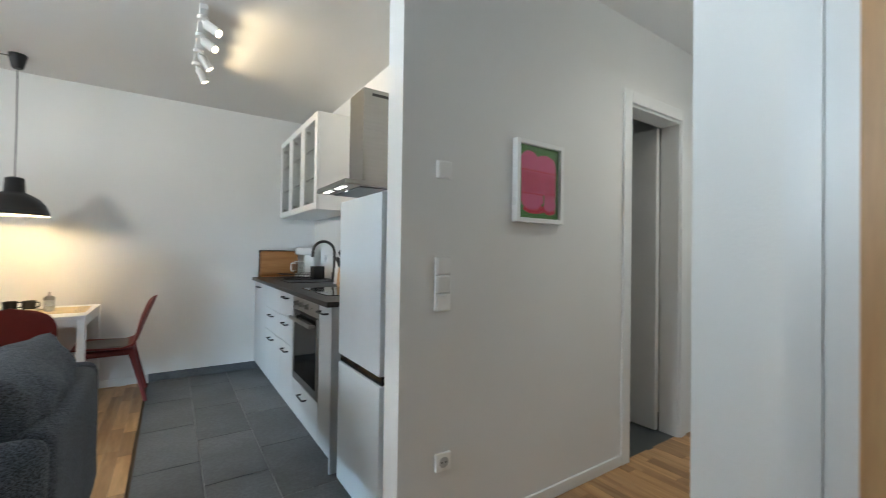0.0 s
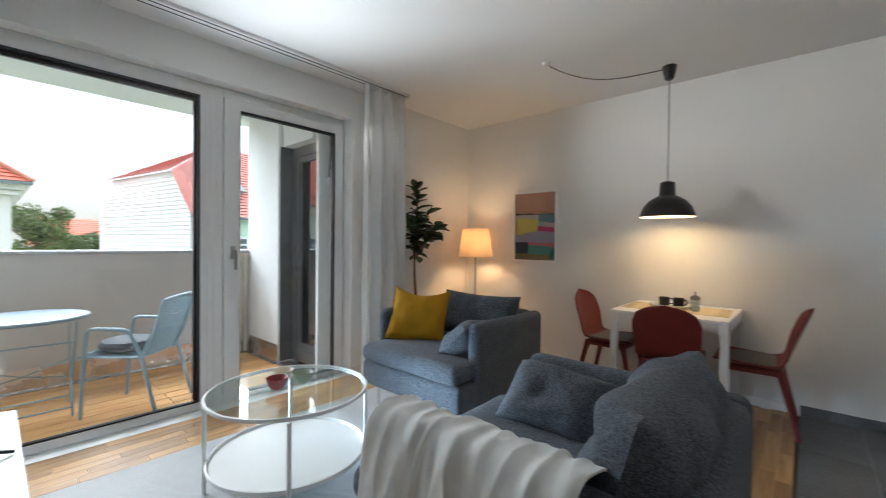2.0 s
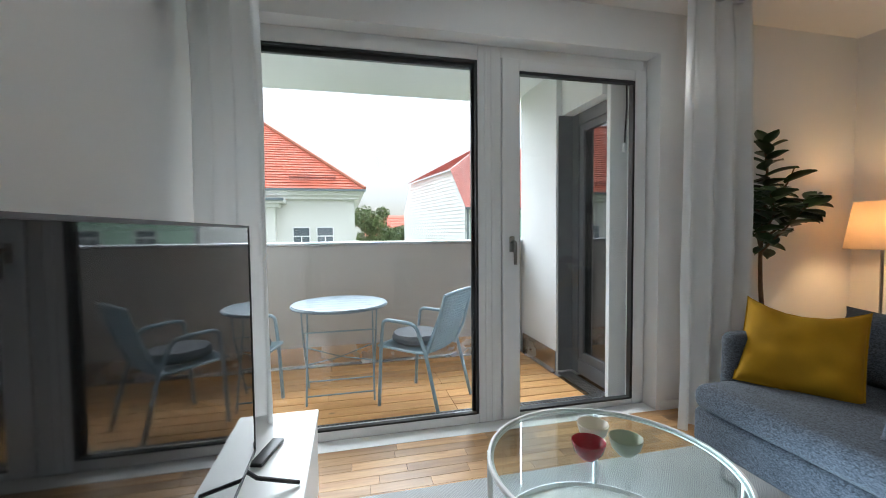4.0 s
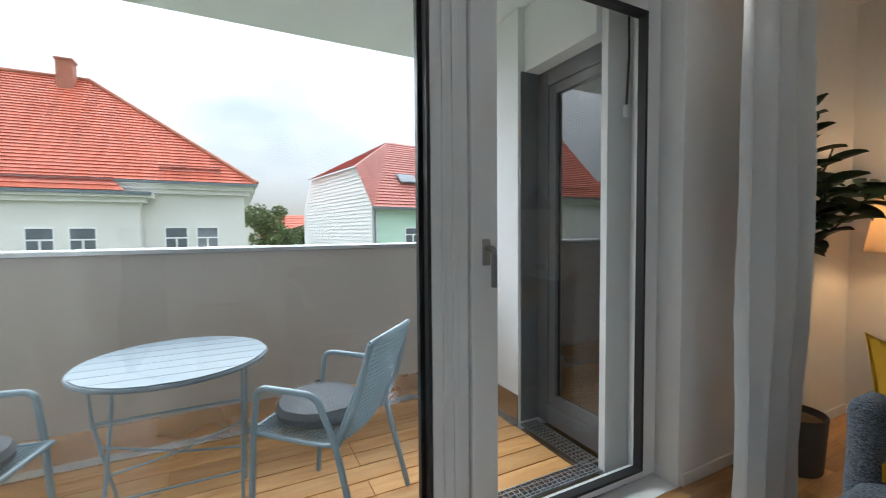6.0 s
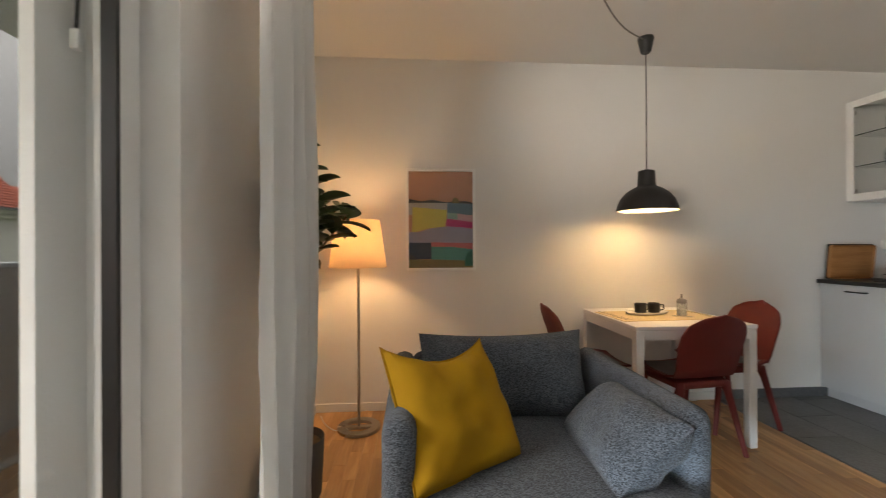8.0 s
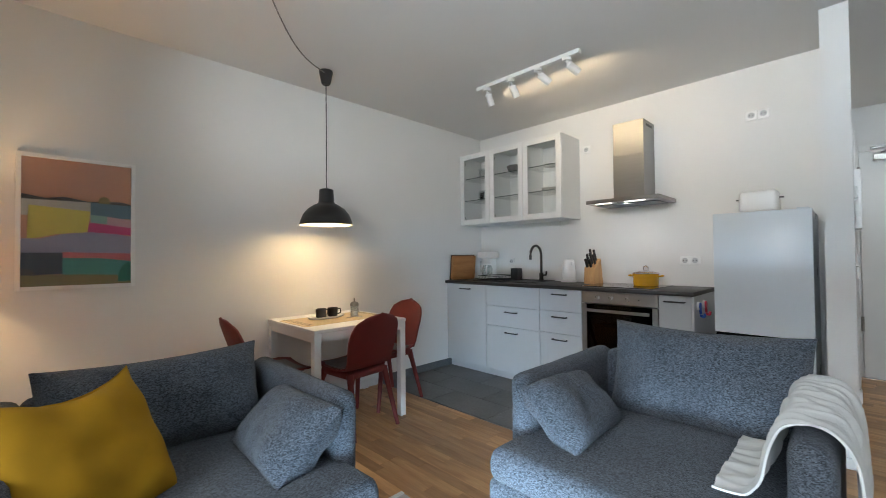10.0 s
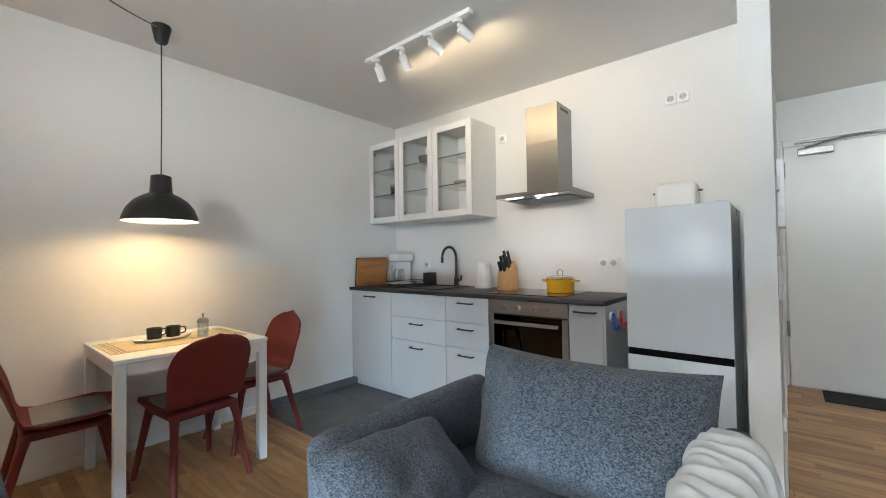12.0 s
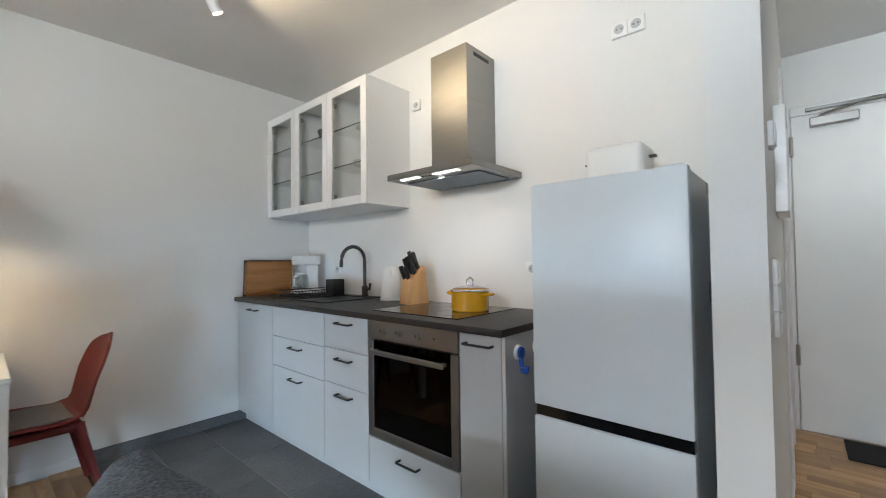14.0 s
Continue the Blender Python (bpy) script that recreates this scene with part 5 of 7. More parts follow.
picture((1.605, PY0 - 0.0005, 1.368), 0, 0.322, 0.390, "pink rounded shapes on a green poster, deep white frame", C_GRASS, [
    ("shape", C_FRED, blob(0.40, 0.13, 0.28, 0.065, 18, 0.15, 6)),
    ("shape", C_FRED, blob(0.78, 0.12, 0.15, 0.06, 14, 0.15, 8)),
    ("shape", C_FLAM, [(0.08, 0.22), (0.07, 0.78), (0.93, 0.76), (0.92, 0.20)]),
    ("lobe", C_FLAM, blob(0.27, 0.80, 0.21, 0.13, 18, 0.12, 1)),
    ("lobe", C_FLAM, blob(0.66, 0.77, 0.26, 0.13, 18, 0.12, 2)),
    ("lobe", C_FLAM, blob(0.33, 0.22, 0.24, 0.10, 18, 0.12, 3)),
    ("lobe", C_FLAM, blob(0.77, 0.20, 0.16, 0.09, 18, 0.12, 4)),
    ("panel", C_ROSE, [(0.10, 0.36), (0.10, 0.64), (0.56, 0.63), (0.56, 0.37)]),
    ("panel", C_ROSE, [(0.64, 0.30), (0.64, 0.62), (0.92, 0.61), (0.92, 0.30)]),
    ("bar", C_FRED, [(0.08, 0.655), (0.08, 0.672), (0.93, 0.655), (0.93, 0.640)]),
    ("bar", C_FRED, [(0.08, 0.335), (0.08, 0.352), (0.60, 0.345), (0.60, 0.328)]),
    *[("bar", C_FRED, [(x, 0.38), (x, 0.60), (x + 0.02, 0.60), (x + 0.02, 0.38)]) for x in (0.22, 0.32, 0.44, 0.585)],
    *[("bar", C_FRED, [(0.66, z), (0.66, z + 0.010), (0.91, z + 0.008), (0.91, z - 0.002)]) for z in (0.36, 0.43, 0.50, 0.57)],
    ("gap", C_GRASS, [(0.585, 0.20), (0.585, 0.33), (0.61, 0.33), (0.615, 0.20)]),
], 0.036, 0.022)

# ---- dining table and chairs ----
dt = thing("dining_table", (-0.742, 4.545, 0), "square white dining table against the wall", "table")
part("tabletop", bx(-0.378, 0.378, -0.373, 0.373, 0.715, 0.738, 0.003), M_WHITEFRONT, dt)
for x in (-1, 1):
    for y in (-1, 1):
        part("leg", bx(x * 0.35 - 0.024, x * 0.35 + 0.024, y * 0.345 - 0.024, y * 0.345 + 0.024, 0, 0.7145, 0.002), M_WHITEMETAL, dt)
for s in (-1, 1):
    part("apron", bx(-0.325, 0.325, s * 0.356 - 0.010, s * 0.356 + 0.010, 0.655, 0.7145), M_WHITEMETAL, dt, smooth=False)
    part("apron", bx(s * 0.361 - 0.010, s * 0.361 + 0.010, -0.32, 0.32, 0.655, 0.7145), M_WHITEMETAL, dt, smooth=False)
pm = thing("placemat", (-0.75, 4.56, 0.7382), "woven straw runner with fringed ends on the table", "placemat", rz=2)
part("weave", sheet(lambda u, v: ((u - 0.5) * 0.70, (v - 0.5) * 0.40, 0.002 + 0.0008 * noise.noise((u * 9, v * 9, 0))), 20, 14, 0.003), M_STRAW, pm)
for k in (-0.325, -0.310, -0.290, 0.290, 0.310, 0.325):
    part("stripe", bx(k - 0.001, k + 0.001, -0.19, 0.19, 0.0054, 0.0062), M_GREYCUSH, pm, smooth=False)
ds = thing("serving_dish", (-0.80, 4.60, 0.7442), "oval white serving dish carrying two cups", "dish", rz=4)
part("dish", moved(lathe([(0, 0.003), (0.10, 0.0), (0.115, 0.004), (0.125, 0.016), (0.122, 0.017), (0.110, 0.008), (0, 0.007)], 40), Matrix.Diagonal((1.25, 0.62, 1, 1))), M_CERAMIC, ds)


def cup(at, rz):
    c = thing("cup", at, "black stoneware coffee cup on the dish", "cup", "cups on the table", rz)
    part("body", lathe([(0, 0), (0.032, 0), (0.037, 0.005), (0.040, 0.065), (0.0385, 0.066), (0.035, 0.062), (0.033, 0.008), (0, 0.007)], 28), M_BLACKCER, c)
    part("handle", tube(bend([(0.037, 0, 0.054), (0.062, 0, 0.056), (0.064, 0, 0.022), (0.037, 0, 0.016)]), 0.0045, 8), M_BLACKCER, c)


cup((-0.845, 4.60, 0.7515), 10)
cup((-0.745, 4.605, 0.7515), -15)
sd = thing("sugar_dispenser", (-0.615, 4.50, 0.7436), "glass sugar dispenser with a steel spout", "sugar dispenser")
part("jar", lathe([(0, 0), (0.030, 0), (0.032, 0.004), (0.031, 0.085), (0.029, 0.085), (0.029, 0.006), (0, 0.005)], 24), M_DRINK, sd, "clear ribbed glass")
part("sugar", lathe([(0, 0.0055), (0.0285, 0.0062), (0.0285, 0.045), (0, 0.05)], 20), M_CERAMIC, sd)
part("cap", lathe([(0, 0.085), (0.032, 0.085), (0.033, 0.10), (0.025, 0.112), (0.006, 0.118), (0.005, 0.145), (0, 0.145)], 24), M_STEEL, sd)
sp = thing("spoon", (-0.68, 4.47, 0.7442), "small steel spoon on the runner", "spoon", rz=-30)
part("bowl", moved(lathe([(0, 0.002), (0.010, 0.0), (0.014, 0.004), (0.010, 0.003), (0, 0.004)], 14), Matrix.Diagonal((1.5, 1, 1, 1))), M_CHROME, sp)
part("stem", tube([(0.018, 0, 0.004), (0.10, 0, 0.005)], 0.002, 6), M_CHROME, sp)


def dining_chair(at, rz, label):
    """Moulded chair facing +y of its own axes."""
    c = thing("dining_chair", at, label, "chair", "chairs round the table", rz)

    def seat(u, v):
        a = 2 * u - 1
        # v: 0 front edge of the seat, 1 top of the back
        y = [0.215, 0.14, 0.02, -0.10, -0.165, -0.20, -0.225, -0.25, -0.275, -0.30, -0.318]
        z = [0.428, 0.437, 0.428, 0.422, 0.440, 0.492, 0.565, 0.635, 0.705, 0.770, 0.828]
        w = [0.185, 0.215, 0.222, 0.212, 0.200, 0.200, 0.208, 0.214, 0.214, 0.210, 0.206]
        k = v * 10
        i = min(int(k), 9)
        f = k - i
        f = f * f * (3 - 2 * f) * 0.3 + f * 0.7
        yy, zz, ww = (q[i] * (1 - f) + q[i + 1] * f for q in (y, z, w))
        if v > 0.68:
            ww *= max(0.02, 1 - ((v - 0.68) / 0.32) ** 2.8) ** 0.46
        dish = a * a
        zz += (0.014 * dish if v < 0.4 else 0) - 0.012 * a * a * max(0.0, v - 0.9) * 10
        yy += 0.030 * dish * max(0, min(1, (v - 0.35) * 3))
        return (a * ww, yy, zz)
    part("shell", sheet(seat, 18, 64, 0.012), M_RED, c, "one-piece brick red seat and back", angle=60)
    bm = sheet(lambda u, v: ((2 * u - 1) * 0.185 * (1 - 0.08 * (2 * v - 1) ** 2), -0.13 + 0.30 * v, 0.447 + 0.010 * (1 - (2 * u - 1) ** 4) * (1 - (2 * v - 1) ** 4) - 0.010 * (1 - (2 * u - 1) ** 2) * (1 if 0.1 < v < 0.9 else 0.6) + 0.008), 12, 12, 0.022)
    part("seat_pad", bm, M_PAD, c, "grey felt seat pad")
    part("seat_frame", bx(-0.172, 0.172, -0.172, 0.158, 0.375, 0.4195, 0.018, 3), M_RED, c)
    for sx in (-1, 1):
        part("leg", tube([(sx * 0.150, 0.135, 0.408), (sx * 0.162, 0.155, 0.34), (sx * 0.205, 0.225, 0.0)], 0.027, 12, None, 0.014), M_RED, c)
        part("leg", tube([(sx * 0.150, -0.150, 0.408), (sx * 0.160, -0.168, 0.34), (sx * 0.195, -0.25, 0.0)], 0.027, 12, None, 0.014), M_RED, c)
    return c


dining_chair((-0.738, 4.315, 0), 6, "brick red moulded chair with its back to the room")
dining_chair((-0.275, 4.575, 0), 92, "brick red moulded chair on the kitchen side")
dining_chair((-1.235, 4.585, 0), -92, "brick red moulded chair on the lamp side")

# ---- pendant ----
pd = thing("pendant_lamp", (-0.825, 4.55, 0), "black metal dome pendant over the table", "lamp")
part("canopy", lathe([(0, CEIL - 0.0005), (0.050, CEIL - 0.0005), (0.052, CEIL - 0.01), (0.034, CEIL - 0.095), (0.026, CEIL - 0.105), (0, CEIL - 0.106)], 28), M_BLACK, pd)
part("cord", tube([(0, 0, CEIL - 0.10), (0.002, 0.001, 2.1), (0, 0, 1.72)], 0.0035, 8), M_BLACK, pd)
part("shade", lathe([(0.0500, 1.722), (0.0520, 1.718), (0.0580, 1.625), (0.0620, 1.618), (0.0940, 1.602), (0.1343, 1.575), (0.1701, 1.530), (0.1897, 1.480), (0.1951, 1.452), (0.1929, 1.452), (0.1875, 1.482), (0.1674, 1.528), (0.1325, 1.572), (0.0931, 1.598), (0.0600, 1.613), (0.0000, 1.615)], 56), M_BLACK, pd, "black dome shade")
part("lining", lathe([(0.1922, 1.4525), (0.1866, 1.482), (0.1665, 1.5265), (0.1316, 1.570), (0.0922, 1.5965), (0.0590, 1.6115), (0.0000, 1.6120)], 56), M_INSIDE, pd, "white inside of the shade")
part("cap", lathe([(0.0505, 1.722), (0.02, 1.732), (0, 1.734)], 28), M_BLACK, pd)
part("bulb", lathe([(0, 1.505), (0.012, 1.503), (0.028, 1.515), (0.031, 1.54), (0.018, 1.575), (0.014, 1.60), (0, 1.60)], 18), M_BULB, pd)
pc = thing("ceiling_cable", (-0.825, 4.55, 0), "grey lamp cable slung to a ceiling outlet", "cable")
pts = [(-0.70, -0.68, CEIL - 0.012)]
for i in range(1, 16):
    t = i / 16
    pts.append((-0.70 * (1 - t) - 0.02 * t, -0.68 * (1 - t) - 0.02 * t, CEIL - 0.012 - 0.10 * math.sin(math.pi * t ** 0.8) ** 1.1 - 0.015 * t))
pts.append((-0.02, -0.02, CEIL - 0.025))
part("cord", tube(pts, 0.0042, 8), M_PAD, pc)
part("hook", lathe([(0, 0), (0.026, 0), (0.030, 0.006), (0.030, 0.022), (0, 0.0225)], 20, None, (-0.70, -0.68, CEIL - 0.023)), M_WHITEPL, pc)

# ---- track light ----
tl = thing("track_light", (0.265, 3.5, 0), "white ceiling track with four lit spots", "ceiling light")
part("rail", bx(-0.02, 0.02, -0.46, 0.46, CEIL - 0.030, CEIL - 0.0005, 0.003), M_WHITEMETAL, tl)
for k, yy in enumerate((-0.36, -0.13, 0.12, 0.36)):
    d = Vector(((0.62, -0.42, -0.52), (0.60, -0.40, -0.52), (0.50, -0.06, -0.72), (0.42, 0.02, -0.78))[k]).normalized()
    c0 = Vector((0.012, yy, CEIL - 0.068))
    aim = Matrix.Translation(c0) @ d.to_track_quat("Z", "Y").to_matrix().to_4x4()
    head = part("spot", moved(lathe([(0, 0), (0.020, 0.001), (0.0275, 0.010), (0.0275, 0.102), (0.0245, 0.102), (0.0245, 0.058), (0, 0.0575)], 28), aim), M_WHITEMETAL, tl, "white cylindrical spot head")
    part("socket", tube([(0.0, yy, CEIL - 0.0305), (0.0, yy, CEIL - 0.052)], 0.030, 24), M_WHITEMETAL, tl)
    part("stalk", tube([(0.0, yy, CEIL - 0.0525), c0 + d * 0.01], 0.012, 10), M_WHITEMETAL, tl)
    part("lens", moved(lathe([(0, 0.060), (0.0235, 0.060), (0.0235, 0.063), (0, 0.064)], 24), aim), M_SPOTFACE, head, "glowing lens")

# ---- kitchen ----
FXK = 0.868


def handle_at(front, y, z, length=0.13):
    part("handle", tube(bend([(FXK, y - length / 2, z), (FXK - 0.030, y - length / 2, z), (FXK - 0.030, y + length / 2, z), (FXK, y + length / 2, z)], soft=0.10), 0.0055, 8), M_BLACK, front, "dark metal bar handle")


def base_cabinet(y0, y1, rows, label, handles=True):
    c = tagged(new("base_cabinet"), label, "cabinet", "kitchen base cabinets")
    part("carcass", bx(FXK + 0.019, XE - 0.002, y0 + 0.001, y1 - 0.001, 0.08, 0.912), M_GREYFRONT, c, smooth=False)
    part("plinth", bx(FXK + 0.055, FXK + 0.068, y0 + 0.001, y1 - 0.001, 0.0, 0.0795), M_GREYFRONT, c, smooth=False)
    for z0, z1, hz in rows:
        f = part("front", bx(FXK, FXK + 0.018, y0 + 0.0018, y1 - 0.0018, z0 + 0.0018, z1 - 0.0018, 0.0015), M_GREYFRONT, c)
        if hz:
            handle_at(f, (y0 + y1) / 2, hz)
    return c


base_cabinet(4.392, 4.950, [(0.08, 0.912, 0.862)], "pale grey base cabinet with one tall front")
base_cabinet(3.765, 4.392, [(0.712, 0.912, 0), (0.515, 0.712, 0.660), (0.08, 0.515, 0.462)], "pale grey sink cabinet with two drawers")
base_cabinet(3.360, 3.765, [(0.718, 0.912, 0.865), (0.522, 0.718, 0.668), (0.08, 0.522, 0.470)], "pale grey base cabinet with three drawers")
base_cabinet(2.547, 2.757, [(0.08, 0.912, 0.868)], "narrow pale grey pull-out base cabinet")
ov = tagged(new("oven_cabinet"), "pale grey oven housing with a drawer below", "cabinet")
for span in ((FXK + 0.019, XE - 0.002, 2.758, 2.774, 0.08, 0.912), (FXK + 0.019, XE - 0.002, 3.343, 3.359, 0.08, 0.912), (FXK + 0.019, XE - 0.002, 2.774, 3.343, 0.08, 0.315), (1.44, XE - 0.002, 2.774, 3.343, 0.315, 0.912)):
    part("panel", bx(*span), M_GREYFRONT, ov, smooth=False)
part("plinth", bx(FXK + 0.055, FXK + 0.068, 2.758, 3.359, 0.0, 0.0795), M_GREYFRONT, ov, smooth=False)
f = part("front", bx(FXK, FXK + 0.018, 2.759, 3.358, 0.082, 0.318, 0.0015), M_GREYFRONT, ov)
handle_at(f, 3.06, 0.262)
part("end_panel", bx(FXK - 0.001, XE - 0.002, 2.530, 2.5465, 0.0, 0.912, 0.0015), M_GREYFRONT, ov)

oven = thing("oven", (FXK, 3.0585, 0), "built-in stainless steel oven with a dark glass door", "oven")
part("control_panel", bx(-0.004, 0.016, -0.297, 0.297, 0.815, 0.909, 0.002), M_STEEL, oven)
for y in (0.165, 0.055, -0.075):
    kn = part("knob", moved(lathe([(0, 0), (0.022, 0), (0.022, 0.004), (0.017, 0.006), (0.015, 0.024), (0, 0.026)], 24), pose(-0.004, y, 0.862, 0, -90, 0)), M_STEEL, oven, "round steel knob")
    part("pointer", bx(-0.0325, -0.030, y - 0.002, y + 0.002, 0.862, 0.874), M_BLACK, kn, smooth=False)
part("indicator", bx(-0.0052, -0.0042, -0.165, -0.158, 0.858, 0.865), M_BLACKGLOSS, oven, smooth=False)
odoor = part("door", boxes((-0.004, 0.016, -0.297, -0.255, 0.325, 0.806), (-0.004, 0.016, 0.255, 0.297, 0.325, 0.806), (-0.004, 0.016, -0.255, 0.255, 0.325, 0.372), b=0.002), M_STEEL, oven)
part("glass", bx(-0.001, 0.006, -0.255, 0.255, 0.372, 0.806), M_OVENGLASS, odoor, "dark oven glass", smooth=False)
part("glass_border", boxes((0.0065, 0.0075, -0.255, 0.255, 0.735, 0.806), (0.0065, 0.0075, -0.255, -0.205, 0.372, 0.735), (0.0065, 0.0075, 0.205, 0.255, 0.372, 0.735), (0.0065, 0.0075, -0.205, 0.205, 0.372, 0.412)), M_BLACKGLOSS, odoor, smooth=False)
part("oven_handle", boxes((-0.045, -0.030, -0.245, 0.245, 0.748, 0.772), (-0.030, -0.0012, -0.235, -0.215, 0.752, 0.768), (-0.030, -0.0012, 0.215, 0.235, 0.752, 0.768), b=0.003), M_STEEL, odoor, "flat steel bar handle")
part("cavity", boxes((0.02, 0.45, -0.25, -0.24, 0.36, 0.80), (0.02, 0.45, 0.24, 0.25, 0.36, 0.80), (0.02, 0.45, -0.24, 0.24, 0.36, 0.37), (0.02, 0.45, -0.24, 0.24, 0.79, 0.80), (0.44, 0.45, -0.24, 0.24, 0.37, 0.79)), M_BLACK, oven, smooth=False)
for zz in (0.47, 0.60):
    bm = bmesh.new()
    for k in range(13):
        tube([(0.05, -0.235 + k * 0.0392, zz), (0.40, -0.235 + k * 0.0392, zz)], 0.0022, 5, bm)
    tube([(0.05, -0.238, zz), (0.05, 0.238, zz)], 0.0035, 6, bm)
    part("rack", bm, M_CHROME, oven)

wt = tagged(link("worktop", bx(0.837, XE - 0.0015, 2.526, 4.9495, 0.9125, 0.943, 0.003, 2), M_WORKTOP), "dark speckled stone-look kitchen worktop", "worktop")
hob = thing("hob", (1.185, 3.11, 0.9432), "black glass induction hob set in the worktop", "hob")
part("glass", bx(-0.25, 0.25, -0.29, 0.29, 0, 0.005, 0.0015), M_BLACKGLOSS, hob)
for x, y, r in ((-0.11, -0.14, 0.09), (-0.11, 0.14, 0.075), (0.11, -0.14, 0.075), (0.11, 0.14, 0.10)):
    part("zone_mark", lathe([(r - 0.0015, 0.0052), (r, 0.0052), (r, 0.0055), (r - 0.0015, 0.0055), (r - 0.0015, 0.0052)], 40, None, (x, y, 0)), M_PAD, hob)

# sink with drainer
sk = thing("sink", (1.21, 4.31, 0.9432), "black granite sink with a draining board", "sink")
part("rim", boxes((-0.235, 0.235, -0.37, -0.345, 0, 0.008), (-0.235, -0.205, -0.345, 0.35, 0, 0.008), (0.165, 0.235, -0.345, 0.35, 0, 0.008), (-0.205, 0.165, 0.02, 0.05, 0, 0.008), (-0.205, 0.165, 0.325, 0.35, 0, 0.008), b=0.003), M_BLACK, sk)
part("drainer", boxes((-0.205, 0.165, 0.05, 0.325, 0, 0.003), *[(-0.19 + 0.04 * i, -0.183 + 0.04 * i, 0.06, 0.315, 0.003, 0.006) for i in range(9)]), M_BLACK, sk, smooth=False)
part("basin", boxes((-0.205, 0.165, -0.345, 0.02, 0.0004, 0.0018)), M_BLACK, sk, smooth=False)
tap = thing("tap", (1.405, 4.075, 0.9515), "tall dark gunmetal kitchen tap", "tap")
M_GUN = mat("dark_gunmetal", (0.10, 0.095, 0.09), 0.3, metal=1, var=0.05)
part("spout", tube([(0, 0, 0), (0, 0, 0.26), *[(-0.10 + 0.10 * math.cos(a), 0.0, 0.26 + 0.10 * math.sin(a)) for a in [i * math.pi / 12 for i in range(1, 13)]], (-0.203, 0, 0.215)], 0.013, 14), M_GUN, tap)
part("base", lathe([(0, 0), (0.026, 0), (0.026, 0.006), (0.022, 0.010), (0.022, 0.075), (0, 0.076)], 24), M_GUN, tap)
part("lever", tube([(0, -0.02, 0.05), (0, -0.055, 0.052), (0.0, -0.062, 0.095)], 0.009, 10), M_GUN, tap)

# things on the worktop
cbd = thing("chopping_board", (1.09, 4.925, 0.9435), "acacia chopping board leaning on the wall", "chopping board")
part("board", moved(bx(-0.19, 0.19, -0.009, 0.009, 0, 0.27, 0.022, 3), pose(0, -0.01, 0.004, 5, 0, 0)), M_BOARD, cbd)
part("rim", moved(bx(-0.196, 0.196, -0.003, 0.008, 0, 0.279, 0.003), pose(0, 0.006, 0.0025, 5, 0, 0)), M_BLACK, cbd, "dark board behind")
cm = thing("coffee_machine", (1.30, 4.70, 0.9515), "white filter coffee machine with a glass jug", "coffee machine", rz=-12)
part("base", bx(-0.09, 0.09, -0.10, 0.10, 0, 0.035, 0.010, 2), M_WHITEPL, cm)
part("column", bx(-0.005, 0.09, -0.035, 0.10, 0.035, 0.23, 0.012, 2), M_WHITEPL, cm)
part("head", bx(-0.09, 0.09, -0.085, 0.10, 0.2305, 0.305, 0.014, 2), M_WHITEPL, cm)
part("water_gauge", bx(-0.0915, -0.0885, 0.02, 0.05, 0.07, 0.20), M_DRINK, cm, smooth=False)
part("jug", moved(lathe([(0, 0.038), (0.055, 0.038), (0.062, 0.06), (0.060, 0.12), (0.045, 0.155), (0.042, 0.155), (0.056, 0.12), (0.058, 0.06), (0.052, 0.042), (0, 0.041)], 28), pose(-0.055, -0.04, 0)), M_DRINK, cm, "clear glass jug")
part("jug_handle", tube(bend([(-0.095, -0.085, 0.145), (-0.135, -0.125, 0.145), (-0.135, -0.125, 0.07), (-0.11, -0.09, 0.065)]), 0.008, 8), M_WHITEPL, cm)
part("jug_lid", moved(lathe([(0, 0.1555), (0.046, 0.1555), (0.046, 0.165), (0, 0.170)], 24), pose(-0.055, -0.04, 0)), M_WHITEPL, cm)
dr = thing("dish_rack", (1.20, 4.50, 0.9500), "black wire dish rack on the drainer", "dish rack")
bm = bmesh.new()
for zz, g2 in ((0.008, 0.0), (0.045, 0.012)):
    tube([(-0.17 - g2, -0.11 - g2, zz), (0.17 + g2, -0.11 - g2, zz), (0.17 + g2, 0.11 + g2, zz), (-0.17 - g2, 0.11 + g2, zz), (-0.17 - g2, -0.11 - g2, zz)], 0.0035, 6, bm)
for i in range(14):
    x = -0.165 + i * 0.0254
    tube([(x, -0.122, 0.046), (x, -0.11, 0.008), (x, 0.11, 0.008), (x, 0.122, 0.046)], 0.002, 5, bm)
part("wires", bm, M_BLACK, dr)
cu = thing("cutlery_holder", (1.33, 4.34, 0.9520), "black cutlery holder beside the rack", "cutlery holder", rz=8)
part("box", boxes((-0.055, 0.055, -0.04, 0.04, 0, 0.006), (-0.055, -0.05, -0.04, 0.04, 0.006, 0.12), (0.05, 0.055, -0.04, 0.04, 0.006, 0.12), (-0.05, 0.05, -0.04, -0.035, 0.006, 0.12), (-0.05, 0.05, 0.035, 0.04, 0.006, 0.12)), M_BLACK, cu, smooth=False)
kt = thing("kettle", (1.36, 3.735, 0.9435), "white plastic electric kettle on its base", "kettle", rz=60)
part("base", lathe([(0, 0), (0.072, 0), (0.075, 0.006), (0.072, 0.018), (0, 0.019)], 32), M_WHITEPL, kt)
part("body", lathe([(0, 0.0195), (0.066, 0.0195), (0.068, 0.03), (0.060, 0.15), (0.054, 0.205), (0.045, 0.222), (0, 0.226)], 32), M_WHITEPL, kt)
